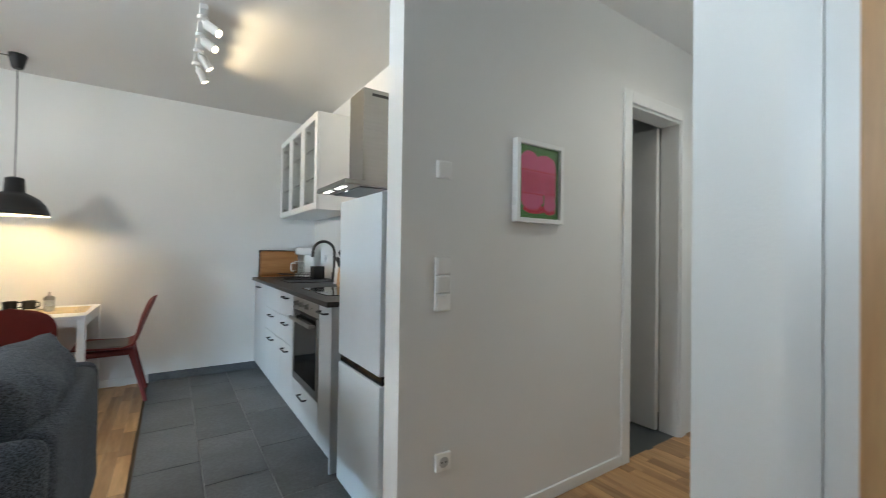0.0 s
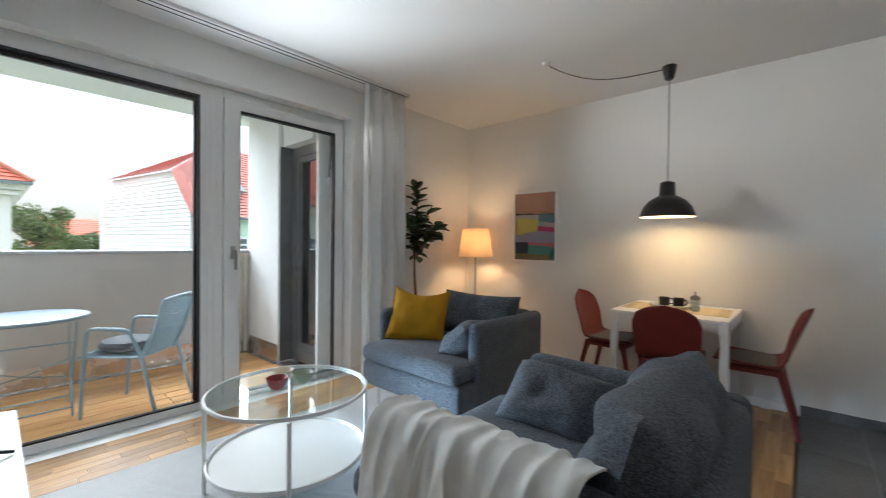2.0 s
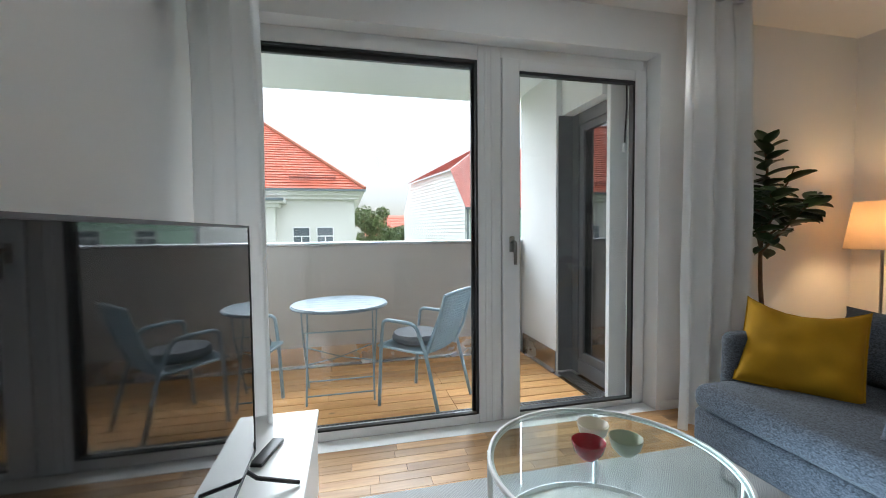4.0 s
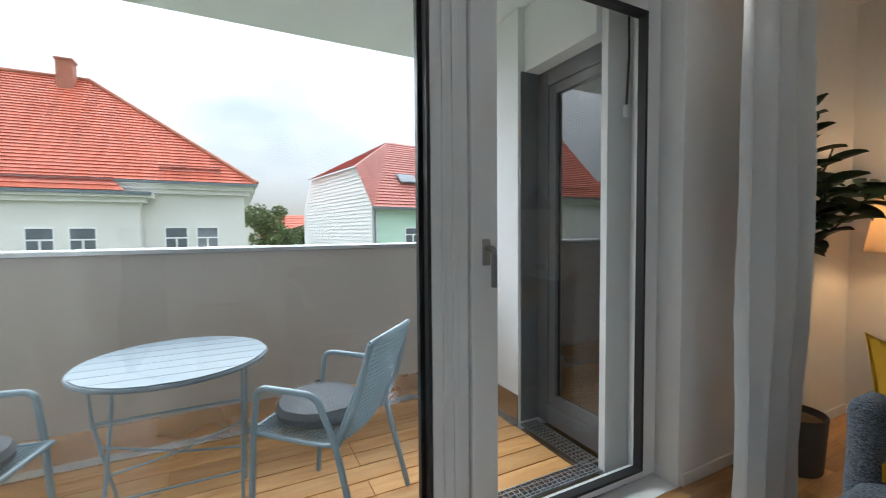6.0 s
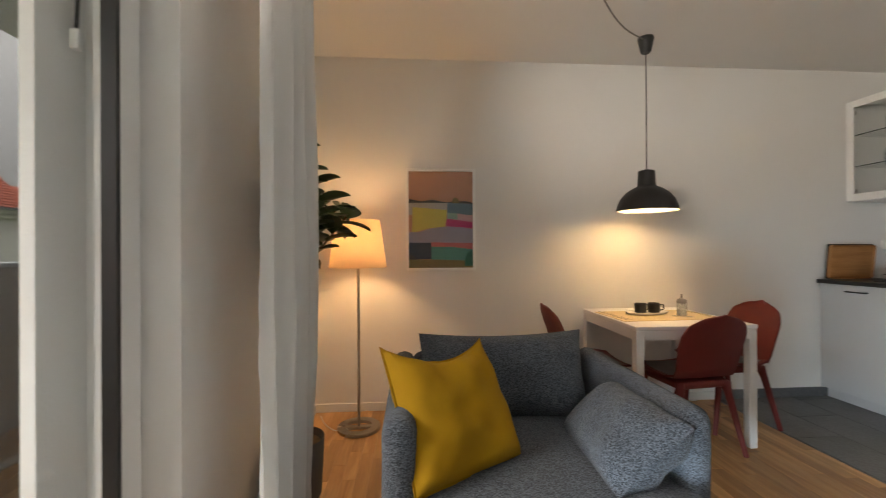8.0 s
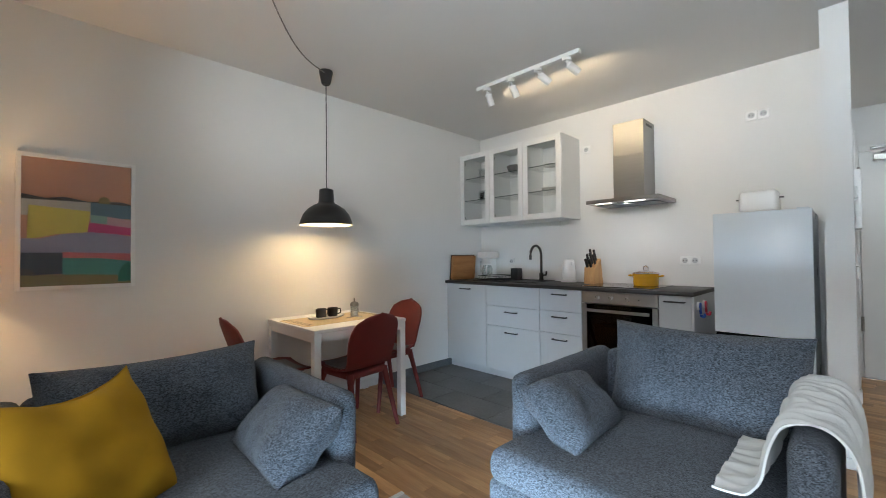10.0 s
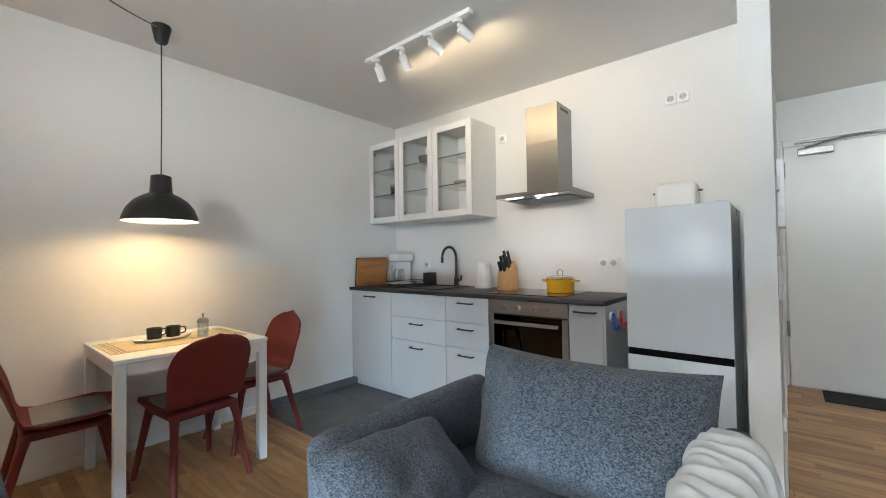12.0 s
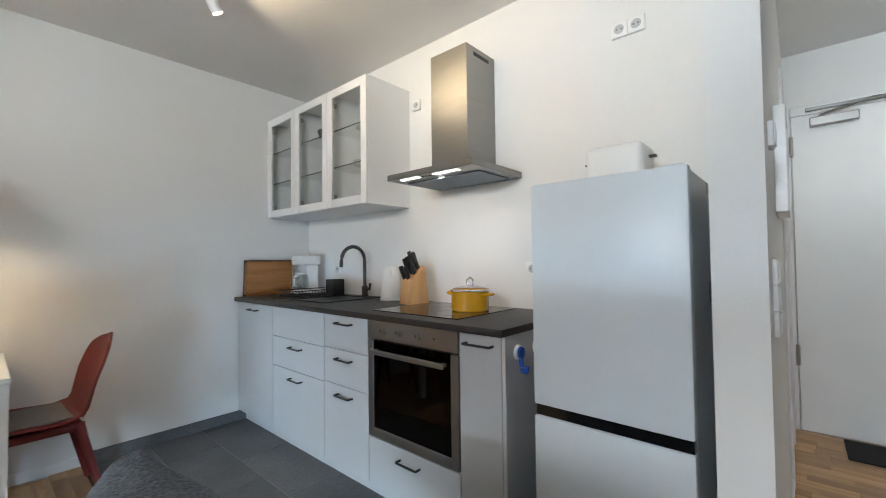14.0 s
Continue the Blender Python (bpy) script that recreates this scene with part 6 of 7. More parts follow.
part("handle", tube(bend([(0.045, 0, 0.212), (0.085, 0, 0.215), (0.098, 0, 0.10), (0.066, 0, 0.05)]), 0.010, 10), M_WHITEPL, kt)
part("spout", moved(bx(-0.075, -0.045, -0.014, 0.014, 0.17, 0.205, 0.006, 2), pose(0, 0, 0)), M_WHITEPL, kt)
part("gauge", bx(-0.012, 0.012, -0.0675, -0.058, 0.06, 0.16), M_DRINK, kt, smooth=False)
kb = thing("knife_block", (1.30, 3.455, 0.9435), "bamboo knife block holding black-handled knives", "knife block", rz=-8)
bm = bmesh.new()
v = [bm.verts.new(q) for q in ((-0.075, -0.055, 0), (0.075, -0.055, 0), (0.075, 0.055, 0), (-0.075, 0.055, 0), (-0.060, -0.055, 0.15), (0.040, -0.055, 0.235), (0.040, 0.055, 0.235), (-0.060, 0.055, 0.15))]
for q in ((3, 2, 1, 0), (4, 5, 6, 7), (0, 1, 5, 4), (1, 2, 6, 5), (2, 3, 7, 6), (3, 0, 4, 7)):
    bm.faces.new([v[i] for i in q])
bmesh.ops.bevel(bm, geom=bm.edges[:], offset=0.004, segments=2, affect="EDGES")
part("block", bm, M_BAMBOO, kb)
for x, y, w, long in ((-0.050, 0.026, 0.020, 0.085), (-0.050, -0.012, 0.016, 0.080), (-0.018, 0.028, 0.013, 0.105), (-0.016, -0.004, 0.013, 0.115), (-0.018, -0.034, 0.012, 0.10), (0.016, 0.016, 0.012, 0.12), (0.016, -0.022, 0.012, 0.115)):
    base = pose(x, y, 0.150 + 0.85 * (x + 0.06) - 0.006, 0, -22, 0)
    part("knife_handle", moved(bx(-0.013, 0.013, -w / 2, w / 2, 0, long, 0.005, 2), base), M_BLACK, kb)
pot = thing("cooking_pot", (1.22, 2.965, 0.9485), "yellow enamel pot with a glass lid on the hob", "pot")
part("body", lathe([(0, 0), (0.090, 0), (0.096, 0.005), (0.098, 0.095), (0.101, 0.098), (0.099, 0.101), (0.094, 0.097), (0.092, 0.008), (0, 0.006)], 40), M_POT, pot)
part("lid", lathe([(0.102, 0.1015), (0.102, 0.106), (0.085, 0.114), (0.045, 0.124), (0, 0.128)], 40), M_DRINK, pot, "glass lid with a steel rim")
part("lid_rim", lathe([(0.097, 0.1012), (0.104, 0.1012), (0.104, 0.107), (0.097, 0.109), (0.097, 0.1012)], 40), M_CHROME, pot)
part("lid_knob", tube([(0, -0.018, 0.128), (0, -0.02, 0.155), (0, 0, 0.168), (0, 0.02, 0.155), (0, 0.018, 0.128)], 0.005, 8), M_CHROME, pot)
for s in (-1, 1):
    part("handle", tube(bend([(-0.03, s * 0.095, 0.082), (-0.03, s * 0.132, 0.086), (0.03, s * 0.132, 0.086), (0.03, s * 0.095, 0.082)]), 0.007, 8), M_POT, pot)
for k, (yy, m_h, lab) in enumerate(((2.5295, M_BLUEPL, "blue plastic hook stuck on the cabinet side"), (2.5295, M_PINKPL, "red plastic hook stuck on the cabinet side"))):
    hk = thing("wall_hook", (0.955 + 0.15 * k, yy, 0.77), lab, "hook", "hooks on the cabinet side")
    part("sucker", moved(lathe([(0, 0), (0.030, 0), (0.028, 0.010), (0.016, 0.014), (0, 0.015)], 24), pose(0, 0, 0.07, 90, 0, 0)), M_WHITEPL, hk)
    part("cover", moved(lathe([(0, 0.015), (0.024, 0.013), (0.022, 0.022), (0, 0.024)], 24), pose(0, 0, 0.07, 90, 0, 0)), m_h, hk)
    part("hook", tube(bend([(0, -0.015, 0.06), (0, -0.018, 0.0), (0, -0.04, -0.005), (0, -0.042, 0.02)]), 0.009, 8), m_h, hk)


def wall_cabinet(y0, y1, label):
    c = tagged(new("wall_cabinet"), label, "cabinet", "glass-fronted wall cabinets")
    x0, z0, z1 = 1.101, 1.565, 2.368
    for span in ((x0 + 0.02, XE - 0.001, y0 + 0.0008, y0 + 0.016, z0, z1), (x0 + 0.02, XE - 0.001, y1 - 0.016, y1 - 0.0008, z0, z1), (x0 + 0.02, XE - 0.001, y0 + 0.016, y1 - 0.016, z0, z0 + 0.016), (x0 + 0.02, XE - 0.001, y0 + 0.016, y1 - 0.016, z1 - 0.016, z1), (XE - 0.012, XE - 0.001, y0 + 0.016, y1 - 0.016, z0 + 0.016, z1 - 0.016)):
        part("panel", bx(*span), M_WHITEFRONT, c, smooth=False)
    a, b, w = y0 + 0.002, y1 - 0.002, 0.056
    d = part("door", boxes((x0, x0 + 0.019, a, a + w, z0 + 0.002, z1 - 0.002), (x0, x0 + 0.019, b - w, b, z0 + 0.002, z1 - 0.002), (x0, x0 + 0.019, a + w, b - w, z0 + 0.002, z0 + w + 0.002), (x0, x0 + 0.019, a + w, b - w, z1 - w - 0.002, z1 - 0.002), b=0.002), M_WHITEFRONT, c)
    g2 = part("pane", bx(x0 + 0.009, x0 + 0.012, a + w, b - w, z0 + w + 0.002, z1 - w - 0.002), M_CABGLASS, d, "clear glass", smooth=False)
    g2.visible_shadow = False
    for zz in (1.84, 2.09):
        part("shelf", bx(x0 + 0.03, XE - 0.014, y0 + 0.017, y1 - 0.017, zz, zz + 0.006), M_CABGLASS, c, "glass shelf", smooth=False).visible_shadow = False
        part("shelf_edge", bx(x0 + 0.0275, x0 + 0.0298, y0 + 0.017, y1 - 0.017, zz, zz + 0.006), M_GLASSEDGE, c, "dark green glass edge", smooth=False)
    for zz in (1.65, 2.28):
        part("door_hinge", bx(x0 + 0.021, x0 + 0.06, y1 - 0.036, y1 - 0.0165, zz - 0.015, zz + 0.015, 0.003), M_NICKEL, c)
    return c


for a, b in ((3.660, 4.090), (4.090, 4.520), (4.520, 4.950)):
    wall_cabinet(a, b, "white wall cabinet with a glass door and glass shelves")


def tumbler(at, h=0.11):
    g2 = thing("drinking_glass", at, "plain clear drinking glass in the cabinet", "glass", "glasses in the cabinet")
    part("glass", lathe([(0, 0), (0.026, 0), (0.030, 0.004), (0.034, h), (0.0325, h), (0.0285, 0.008), (0, 0.007)], 20), M_DRINK, g2)


for x, y, z in ((1.22, 4.62, 2.0965), (1.22, 4.72, 2.0965), (1.30, 4.67, 2.0965), (1.22, 4.61, 1.8465), (1.21, 4.71, 1.8465), (1.30, 4.80, 1.8465), (1.32, 4.66, 1.8465)):
    tumbler((x, y, z))
sbw = thing("mixing_bowl", (1.27, 4.28, 2.0965), "steel mixing bowl on the glass shelf", "bowl")
part("body", lathe([(0, 0), (0.05, 0), (0.09, 0.03), (0.105, 0.075), (0.103, 0.076), (0.087, 0.033), (0.048, 0.004), (0, 0.004)], 32), M_STEEL, sbw)
for z, r, n2 in ((1.8465, 0.09, 3), (2.0965, 0.07, 2)):
    for k in range(n2):
        pt = thing("plate", (1.27, 3.87, z + 0.013 * k), "white plate stacked on the glass shelf", "plate", "plates in the cabinet")
        part("dish", lathe([(0, 0.002), (r * 0.6, 0), (r, 0.011), (r * 0.98, 0.0125), (r * 0.6, 0.004), (0, 0.004)], 28), M_CERAMIC, pt)
tb = thing("container", (1.27, 4.80, 1.5815), "small dark container on the cabinet floor", "container")
part("box", bx(-0.05, 0.05, -0.06, 0.06, 0, 0.03, 0.006, 2), M_BLACK, tb)

# hood
hd2 = thing("cooker_hood", (XE, 3.09, 0), "stainless steel chimney cooker hood with lit strips", "cooker hood")
part("canopy", boxes((-0.447, -0.001, -0.295, 0.295, 1.648, 1.680), b=0.002), M_STEEL, hd2)
part("filter", bx(-0.33, -0.06, -0.25, 0.25, 1.640, 1.6475), M_SLATE, hd2, "grey grease filter", smooth=False)
part("chimney", bx(-0.262, -0.001, -0.128, 0.128, 1.6805, 2.068, 0.001), M_STEEL, hd2, "lower steel chimney")
part("chimney", bx(-0.2613, -0.001, -0.1273, 0.1273, 2.0682, 2.353, 0.001), M_STEEL, hd2, "upper steel chimney sleeve")
for y0, y1 in ((-0.1286, -0.1274), (0.1274, 0.1286)):
    part("vent_slot", bx(-0.20, -0.06, y0, y1, 2.305, 2.325), M_BLACK, hd2, smooth=False)
for y0, y1 in ((-0.18, -0.02), (0.09, 0.22)):
    part("light_strip", bx(-0.42, -0.39, y0, y1, 1.6465, 1.6478), M_STRIP, hd2, "lit white strip", smooth=False)
for y in (0.01, 0.035, 0.06):
    part("button", moved(lathe([(0, 0), (0.008, 0), (0.007, -0.003), (0, -0.003)], 12), pose(-0.405, y, 1.6475)), M_BLACK, hd2)

# fridge
fr = thing("fridge", (0.865, 2.160, 0), "white fridge-freezer with a dark grip gap", "fridge")
part("body", bx(0.045, 0.58, -0.247, 0.247, 0.03, 1.470, 0.004), M_FRIDGESIDE, fr, "grey fridge body")
part("upper_door", bx(0.0, 0.0435, -0.250, 0.250, 0.690, 1.476, 0.006, 2), M_FRIDGE, fr)
part("lower_door", bx(0.0, 0.0435, -0.250, 0.250, 0.045, 0.650, 0.006, 2), M_FRIDGE, fr)
part("grip_gap", bx(0.012, 0.0438, -0.246, 0.246, 0.6505, 0.6895), M_BLACKGLOSS, fr, "black recessed grip", smooth=False)
for x in (0.06, 0.52):
    for y in (-0.20, 0.20):
        part("foot", tube([(x, y, 0), (x, y, 0.0305)], 0.018, 12), M_BLACK, fr)
part("top_hinge", bx(0.03, 0.10, -0.235, -0.175, 1.4705, 1.486, 0.004), M_FRIDGE, fr)
ts = thing("toaster", (1.20, 2.20, 1.4705), "white toaster standing on the fridge", "toaster")
part("body", bx(-0.085, 0.085, -0.108, 0.108, 0.016, 0.172, 0.028, 3), M_WHITEPL, ts)
part("foot_plate", bx(-0.078, 0.078, -0.112, 0.112, 0, 0.0155, 0.004), M_CHROME, ts, "chrome base")
part("slot", boxes((-0.045, -0.015, -0.075, 0.075, 0.1722, 0.1732), (0.015, 0.045, -0.075, 0.075, 0.1722, 0.1732)), M_BLACK, ts, smooth=False)
part("lever", boxes((-0.012, 0.012, -0.132, -0.1085, 0.115, 0.123), (-0.012, 0.012, 0.1085, 0.132, 0.115, 0.123)), M_BLACK, ts, smooth=False)


# sockets and switches
def plate(at, rz, n, label, kind="socket", horizontal=True, size=0.073):
    """A wall plate facing -y of its own axes."""
    p2 = thing("wall_socket" if kind == "socket" else "light_switch", at, label, kind, "sockets and switches", rz)
    for i in range(n):
        o = (i - (n - 1) / 2) * size
        ox, oz = (o, 0) if horizontal else (0, o)
        q = part("plate", bx(ox - size / 2 + 0.0005, ox + size / 2 - 0.0005, -0.014, 0, oz - size / 2 + 0.0005, oz + size / 2 - 0.0005, 0.003, 2), M_WHITEPL, p2)
        if kind == "socket":
            # recess and hole shade put into colour: flat grey disc, black dots
            part("well", moved(lathe([(0.022, 0), (0.0205, 0.0003), (0.0, 0.0004)], 24), pose(ox, -0.0142, oz, 90, 0, 0)), M_GREYFRONT, q)
            for s in (-1, 1):
                part("pin_hole", moved(lathe([(0.0035, 0.0006), (0, 0.0007)], 10), pose(ox + s * 0.0095, -0.0145, oz, 90, 0, 0)), M_BLACK, q)
        else:
            part("rocker", bx(ox - 0.030, ox + 0.030, -0.0185, -0.0142, oz - 0.030, oz + 0.030, 0.001), M_WHITEPL, q)


plate((XE - 0.0003, 2.235, 2.255), -90, 2, "white double wall socket high on the kitchen wall")
plate((XE - 0.0003, 3.585, 2.25), -90, 1, "white single wall socket beside the cabinets")
plate((XE - 0.0003, 2.70, 1.157), -90, 2, "white double wall socket above the worktop")
plate((XE - 0.0003, 4.50, 1.147), -90, 1, "white single wall socket beside the coffee machine")
plate((1.058, PY0 - 0.0003, 1.560), 0, 1, "white thermostat switch in the hallway", "switch")
plate((1.058, PY0 - 0.0003, 1.09), 0, 3, "white triple light switch in the hallway", "switch", False, 0.074)
plate((1.072, PY0 - 0.0003, 0.363), 0, 1, "white wall socket near the hallway floor")
plate((-2.93, YS + 0.0003, 1.02), 180, 3, "white sockets on the wall behind the curtain", "switch", False, 0.075)

sd2 = thing("smoke_detector", (1.285, 1.205, CEIL), "round white smoke detector on the hallway ceiling", "smoke detector")
part("body", lathe([(0, -0.038), (0.035, -0.036), (0.046, -0.024), (0.05, -0.0005), (0, -0.0005)], 28), M_WHITEPL, sd2)
hl = thing("recessed_light", (2.525, 0.92, CEIL), "round recessed hallway ceiling light, switched on", "ceiling light")
part("ring", lathe([(0.045, -0.0005), (0.058, -0.0005), (0.056, -0.008), (0.046, -0.006), (0.045, -0.0005)], 32), M_TRIM, hl)
part("lens", lathe([(0.0, -0.0045), (0.0445, -0.004), (0.0445, -0.001), (0, -0.001)], 32), M_SPOTFACE, hl, "glowing lens")
dm = thing("doormat", (3.10, 1.16, 0), "black ribbed doormat inside the entrance door", "doormat")
part("mat", bx(-0.17, 0.17, -0.33, 0.33, 0.0005, 0.010, 0.003), M_MAT, dm)

# ---- outdoors ----
GZ = -7.0
built("ground", bx(-900, 600, -900, 900, GZ - 0.5, GZ), M_GROUND, "grassy ground far below the balcony", "ground")
built("wall_facade", boxes((-4.95, XW - 0.281, -1.2, 5.1, GZ, -0.41), (XW - 0.28, XH + 0.15, -2.6, 5.1, GZ, -0.21)), M_STUCCO, "white rendered storeys below the flat", "facade")


def roof_plane(name, a, b, c, d, material, parent, course=0.34):
    """Tiled slope: eave from a to b, top from d to c; one stepped course after another."""
    a, b, c, d = (Vector(q) for q in (a, b, c, d))
    nrm2 = (b - a).cross(d - a).normalized()
    if nrm2.z < 0:
        nrm2 = -nrm2
    length = max((d - a).length, (c - b).length)
    n = max(2, int(length / course))
    me_v, me_f, uv = [], [], []
    ax = (b - a).normalized()
    for i in range(n):
        p0, p1 = a.lerp(d, i / n), b.lerp(c, i / n)
        q0, q1 = a.lerp(d, (i + 1) / n), b.lerp(c, (i + 1) / n)
        lift = nrm2 * 0.045
        k = len(me_v)
        me_v += [p0 + lift, p1 + lift, q1, q0, p0, p1]
        me_f += [(k, k + 1, k + 2, k + 3), (k + 4, k + 5, k + 1, k)]
        for q in (p0, p1, q1, q0):
            uv.append(((q - a).dot(ax), 0.17))
        for q in (p0, p1, p1, p0):
            uv.append(((q - a).dot(ax), 0.17))
    me = bpy.data.meshes.new(name)
    me.from_pydata([tuple(q) for q in me_v], [], me_f)
    lay = me.uv_layers.new(name="UVMap")
    for i, q in enumerate(uv):
        lay.data[i].uv = q
    me.materials.append(material)
    ob = new(name, me)
    ob.parent = parent
    return ob


def far_window(parent, x, y, z, w, h, along="y"):
    """A two-leaf window in a wall that faces +x (along y) or -y (along x)."""
    m = pose(x, y, z, 0, 0, 0 if along == "y" else -90)
    wd = part("window", moved(boxes((0.0, 0.05, -w / 2, -w / 2 + 0.06, 0, h), (0.0, 0.05, w / 2 - 0.06, w / 2, 0, h), (0.0, 0.05, -w / 2 + 0.06, w / 2 - 0.06, h - 0.07, h), (0.0, 0.05, -w / 2 + 0.06, w / 2 - 0.06, 0, 0.07), (0.0, 0.055, -0.035, 0.035, 0.07, h * 0.66), (0.0, 0.055, -w / 2 + 0.06, w / 2 - 0.06, h * 0.66, h * 0.66 + 0.07)), m), M_TRIM, parent, smooth=False)
    part("pane", moved(bx(0.005, 0.02, -w / 2 + 0.06, w / 2 - 0.06, 0.07, h - 0.07), m), M_FARGLASS, wd, smooth=False)
    part("sill", moved(bx(0.0, 0.14, -w / 2 - 0.08, w / 2 + 0.08, -0.09, -0.005), m), M_CORNICE, wd, smooth=False)


ha = tagged(new("house"), "cream rendered villa with a red hipped tile roof", "house", "houses across the street")
HX, EY, EZ = -26.0, 2.0, 3.70
part("wall", boxes((HX - 12, HX, -22, EY - 0.35, GZ, EZ - 0.55)), M_PLASTER, ha, smooth=False)
part("bay", boxes((HX - 0.2, HX + 0.7, -8.6, -2.75, GZ, EZ - 1.05)), M_PLASTER, ha, "projecting bay", smooth=False)
part("cornice", boxes((HX - 12, HX + 0.25, -22, EY - 0.1, EZ - 0.55, EZ - 0.34), (HX - 12, HX + 0.45, -22, EY + 0.1, EZ - 0.34, EZ - 0.12), (HX - 12, HX + 0.62, -22, EY + 0.25, EZ - 0.12, EZ), b=0.02), M_CORNICE, ha)
part("bay_cornice", boxes((HX, HX + 0.92, -8.85, -2.5, EZ - 1.05, EZ - 0.82), (HX, HX + 1.15, -9.1, -2.2, EZ - 0.82, EZ - 0.58), b=0.02), M_CORNICE, ha)
part("gutter", boxes((HX + 0.625, HX + 0.75, -22, EY + 0.3, EZ - 0.10, EZ + 0.02)), M_SLATE, ha, smooth=False)
part("bay_gutter", boxes((HX + 1.151, HX + 1.26, -9.1, -2.2, EZ - 0.70, EZ - 0.56)), M_SLATE, ha, smooth=False)
RX, RZ, RY = HX - 5.2, 9.7, -5.85
roof_plane("roof", (HX + 0.68, -22, EZ + 0.02), (HX + 0.68, EY + 0.28, EZ + 0.02), (RX, RY, RZ), (RX, -22, RZ), M_ROOFRED, ha)
roof_plane("hip_roof", (HX + 0.68, EY + 0.28, EZ + 0.02), (HX - 11.6, EY + 0.28, EZ + 0.02), (RX - 0.05, RY, RZ), (RX, RY, RZ), M_ROOFRED, ha)
roof_plane("bay_roof", (HX + 1.20, -8.0, EZ - 0.54), (HX + 1.20, -3.2, EZ - 0.54), (HX + 0.55, -3.9, EZ + 0.15), (HX + 0.55, -7.3, EZ + 0.15), M_ROOFRED, ha, 0.3)
slope = Vector((RX - HX - 0.68, 0, RZ - EZ - 0.02)).normalized()
for y0, y1 in ((-20.0, -9.4), (-2.0, 0.6)):
    foot = Vector((HX + 0.68, 0, EZ + 0.02)) + slope * 0.75
    part("snow_guard", boxes(*[(foot.x - 0.02, foot.x + 0.02, y0, y1, foot.z + h, foot.z + h + 0.03) for h in (0.10, 0.19, 0.28)], *[(foot.x - 0.03, foot.x + 0.03, y, y + 0.03, foot.z - 0.02, foot.z + 0.31) for y in [y0 + 0.5 * k for k in range(int((y1 - y0) / 0.5) + 1)]]), M_ROOFPINK, ha, smooth=False)
part("snow_guard", boxes(*[(HX + 0.93, HX + 0.96, -7.6, -3.6, EZ - 0.15 + h, EZ - 0.12 + h) for h in (0.0, 0.09, 0.18)]), M_ROOFPINK, ha, smooth=False)
part("ridge_tiles", tube([(HX + 0.68, EY + 0.28, EZ + 0.08), (RX, RY, RZ + 0.05)], 0.11, 8), M_BRICK, ha)
part("ridge_tiles", tube([(RX, RY, RZ + 0.05), (RX, -22, RZ + 0.05)], 0.11, 8), M_BRICK, ha)
ch = part("chimney", bx(RX + 0.05, RX + 0.75, -7.05, -6.35, RZ - 1.1, RZ + 0.75), M_BRICK, ha, "red brick chimney", smooth=False)
part("chimney_cap", bx(RX, RX + 0.8, -7.1, -6.3, RZ + 0.751, RZ + 0.85), M_BRICK, ch, smooth=False)
for yy in (-16.4, -14.6, -11.6, -9.95, -1.42, -0.08):
    far_window(ha, HX, yy, 0.10 - 0.3, 1.0, 1.75)
    far_window(ha, HX, yy, -3.6, 1.0, 1.75)
for yy in (-6.3, -4.85):
    far_window(ha, HX + 0.7, yy, 0.08 - 0.3, 1.0, 1.75)
    far_window(ha, HX + 0.7, yy, -3.6, 1.0, 1.75)

hb = tagged(new("house"), "mint green house with a white shingled gable", "house", "houses across the street")
BX, BY, BW, BL, BE = -23.6, 7.9, 11.5, 22.0, 2.60
TURN_B = Matrix.Translation((BX, BY, 0)) @ pose(0, 0, 0, 0, 0, 10)
hb.matrix_basis = TURN_B
bm = bmesh.new()
gp = [(0, GZ), (0, BE), (-1.9, BE + 2.4), (-BW + 1.9, BE + 2.4), (-BW, BE), (-BW, GZ)]
v0 = [bm.verts.new((x, 0, z)) for x, z in gp]
v1 = [bm.verts.new((x, 0.3, z)) for x, z in gp]
bm.faces.new(v0)
bm.faces.new(v1[::-1])
for i in range(6):
    bm.faces.new((v0[i], v0[(i + 1) % 6], v1[(i + 1) % 6], v1[i]))
part("gable_wall", bm, M_CLAD, hb, "white shingled gable", smooth=False)
bm = bmesh.new()
for i in range(26):
    z = BE - 3.2 + i * 0.22
    x1 = 0.01 if z < BE else -(z - BE) * 1.9 / 2.4
    x0 = -BW if z < BE else -BW + (z - BE) * 1.9 / 2.4
    if z < BE + 2.3:
        v = [bm.verts.new(q) for q in ((x0, -0.035, z), (x1, -0.035, z), (x1, -0.004, z + 0.22), (x0, -0.004, z + 0.22), (x0, -0.001, z), (x1, -0.001, z))]
        bm.faces.new((v[0], v[1], v[2], v[3]))
        bm.faces.new((v[4], v[5], v[1], v[0]))
part("shingle_courses", bm, M_CLAD, hb, smooth=False)
part("side_wall", bx(-BW, 0, 0.301, BL, GZ, BE), M_MINT, hb, "mint green rendered wall", smooth=False)
roof_plane("roof", (0.35, -0.15, BE - 0.05), (0.35, BL, BE - 0.05), (-BW / 2, BL, BE + 5.0), (-BW / 2, 4.2, BE + 5.0), M_ROOFPINK, hb)
roof_plane("half_hip", (-1.7, -0.2, BE + 2.42), (-BW + 1.7, -0.2, BE + 2.42), (-BW / 2 - 0.02, 4.2, BE + 5.0), (-BW / 2, 4.2, BE + 5.0), M_ROOFPINK, hb)
roof_plane("roof_infill", (0.35, -0.15, BE - 0.05), (0.34, 0.0, BE - 0.05), (-BW / 2, 4.2, BE + 5.0), (-1.7, -0.2, BE + 2.42), M_ROOFPINK, hb)
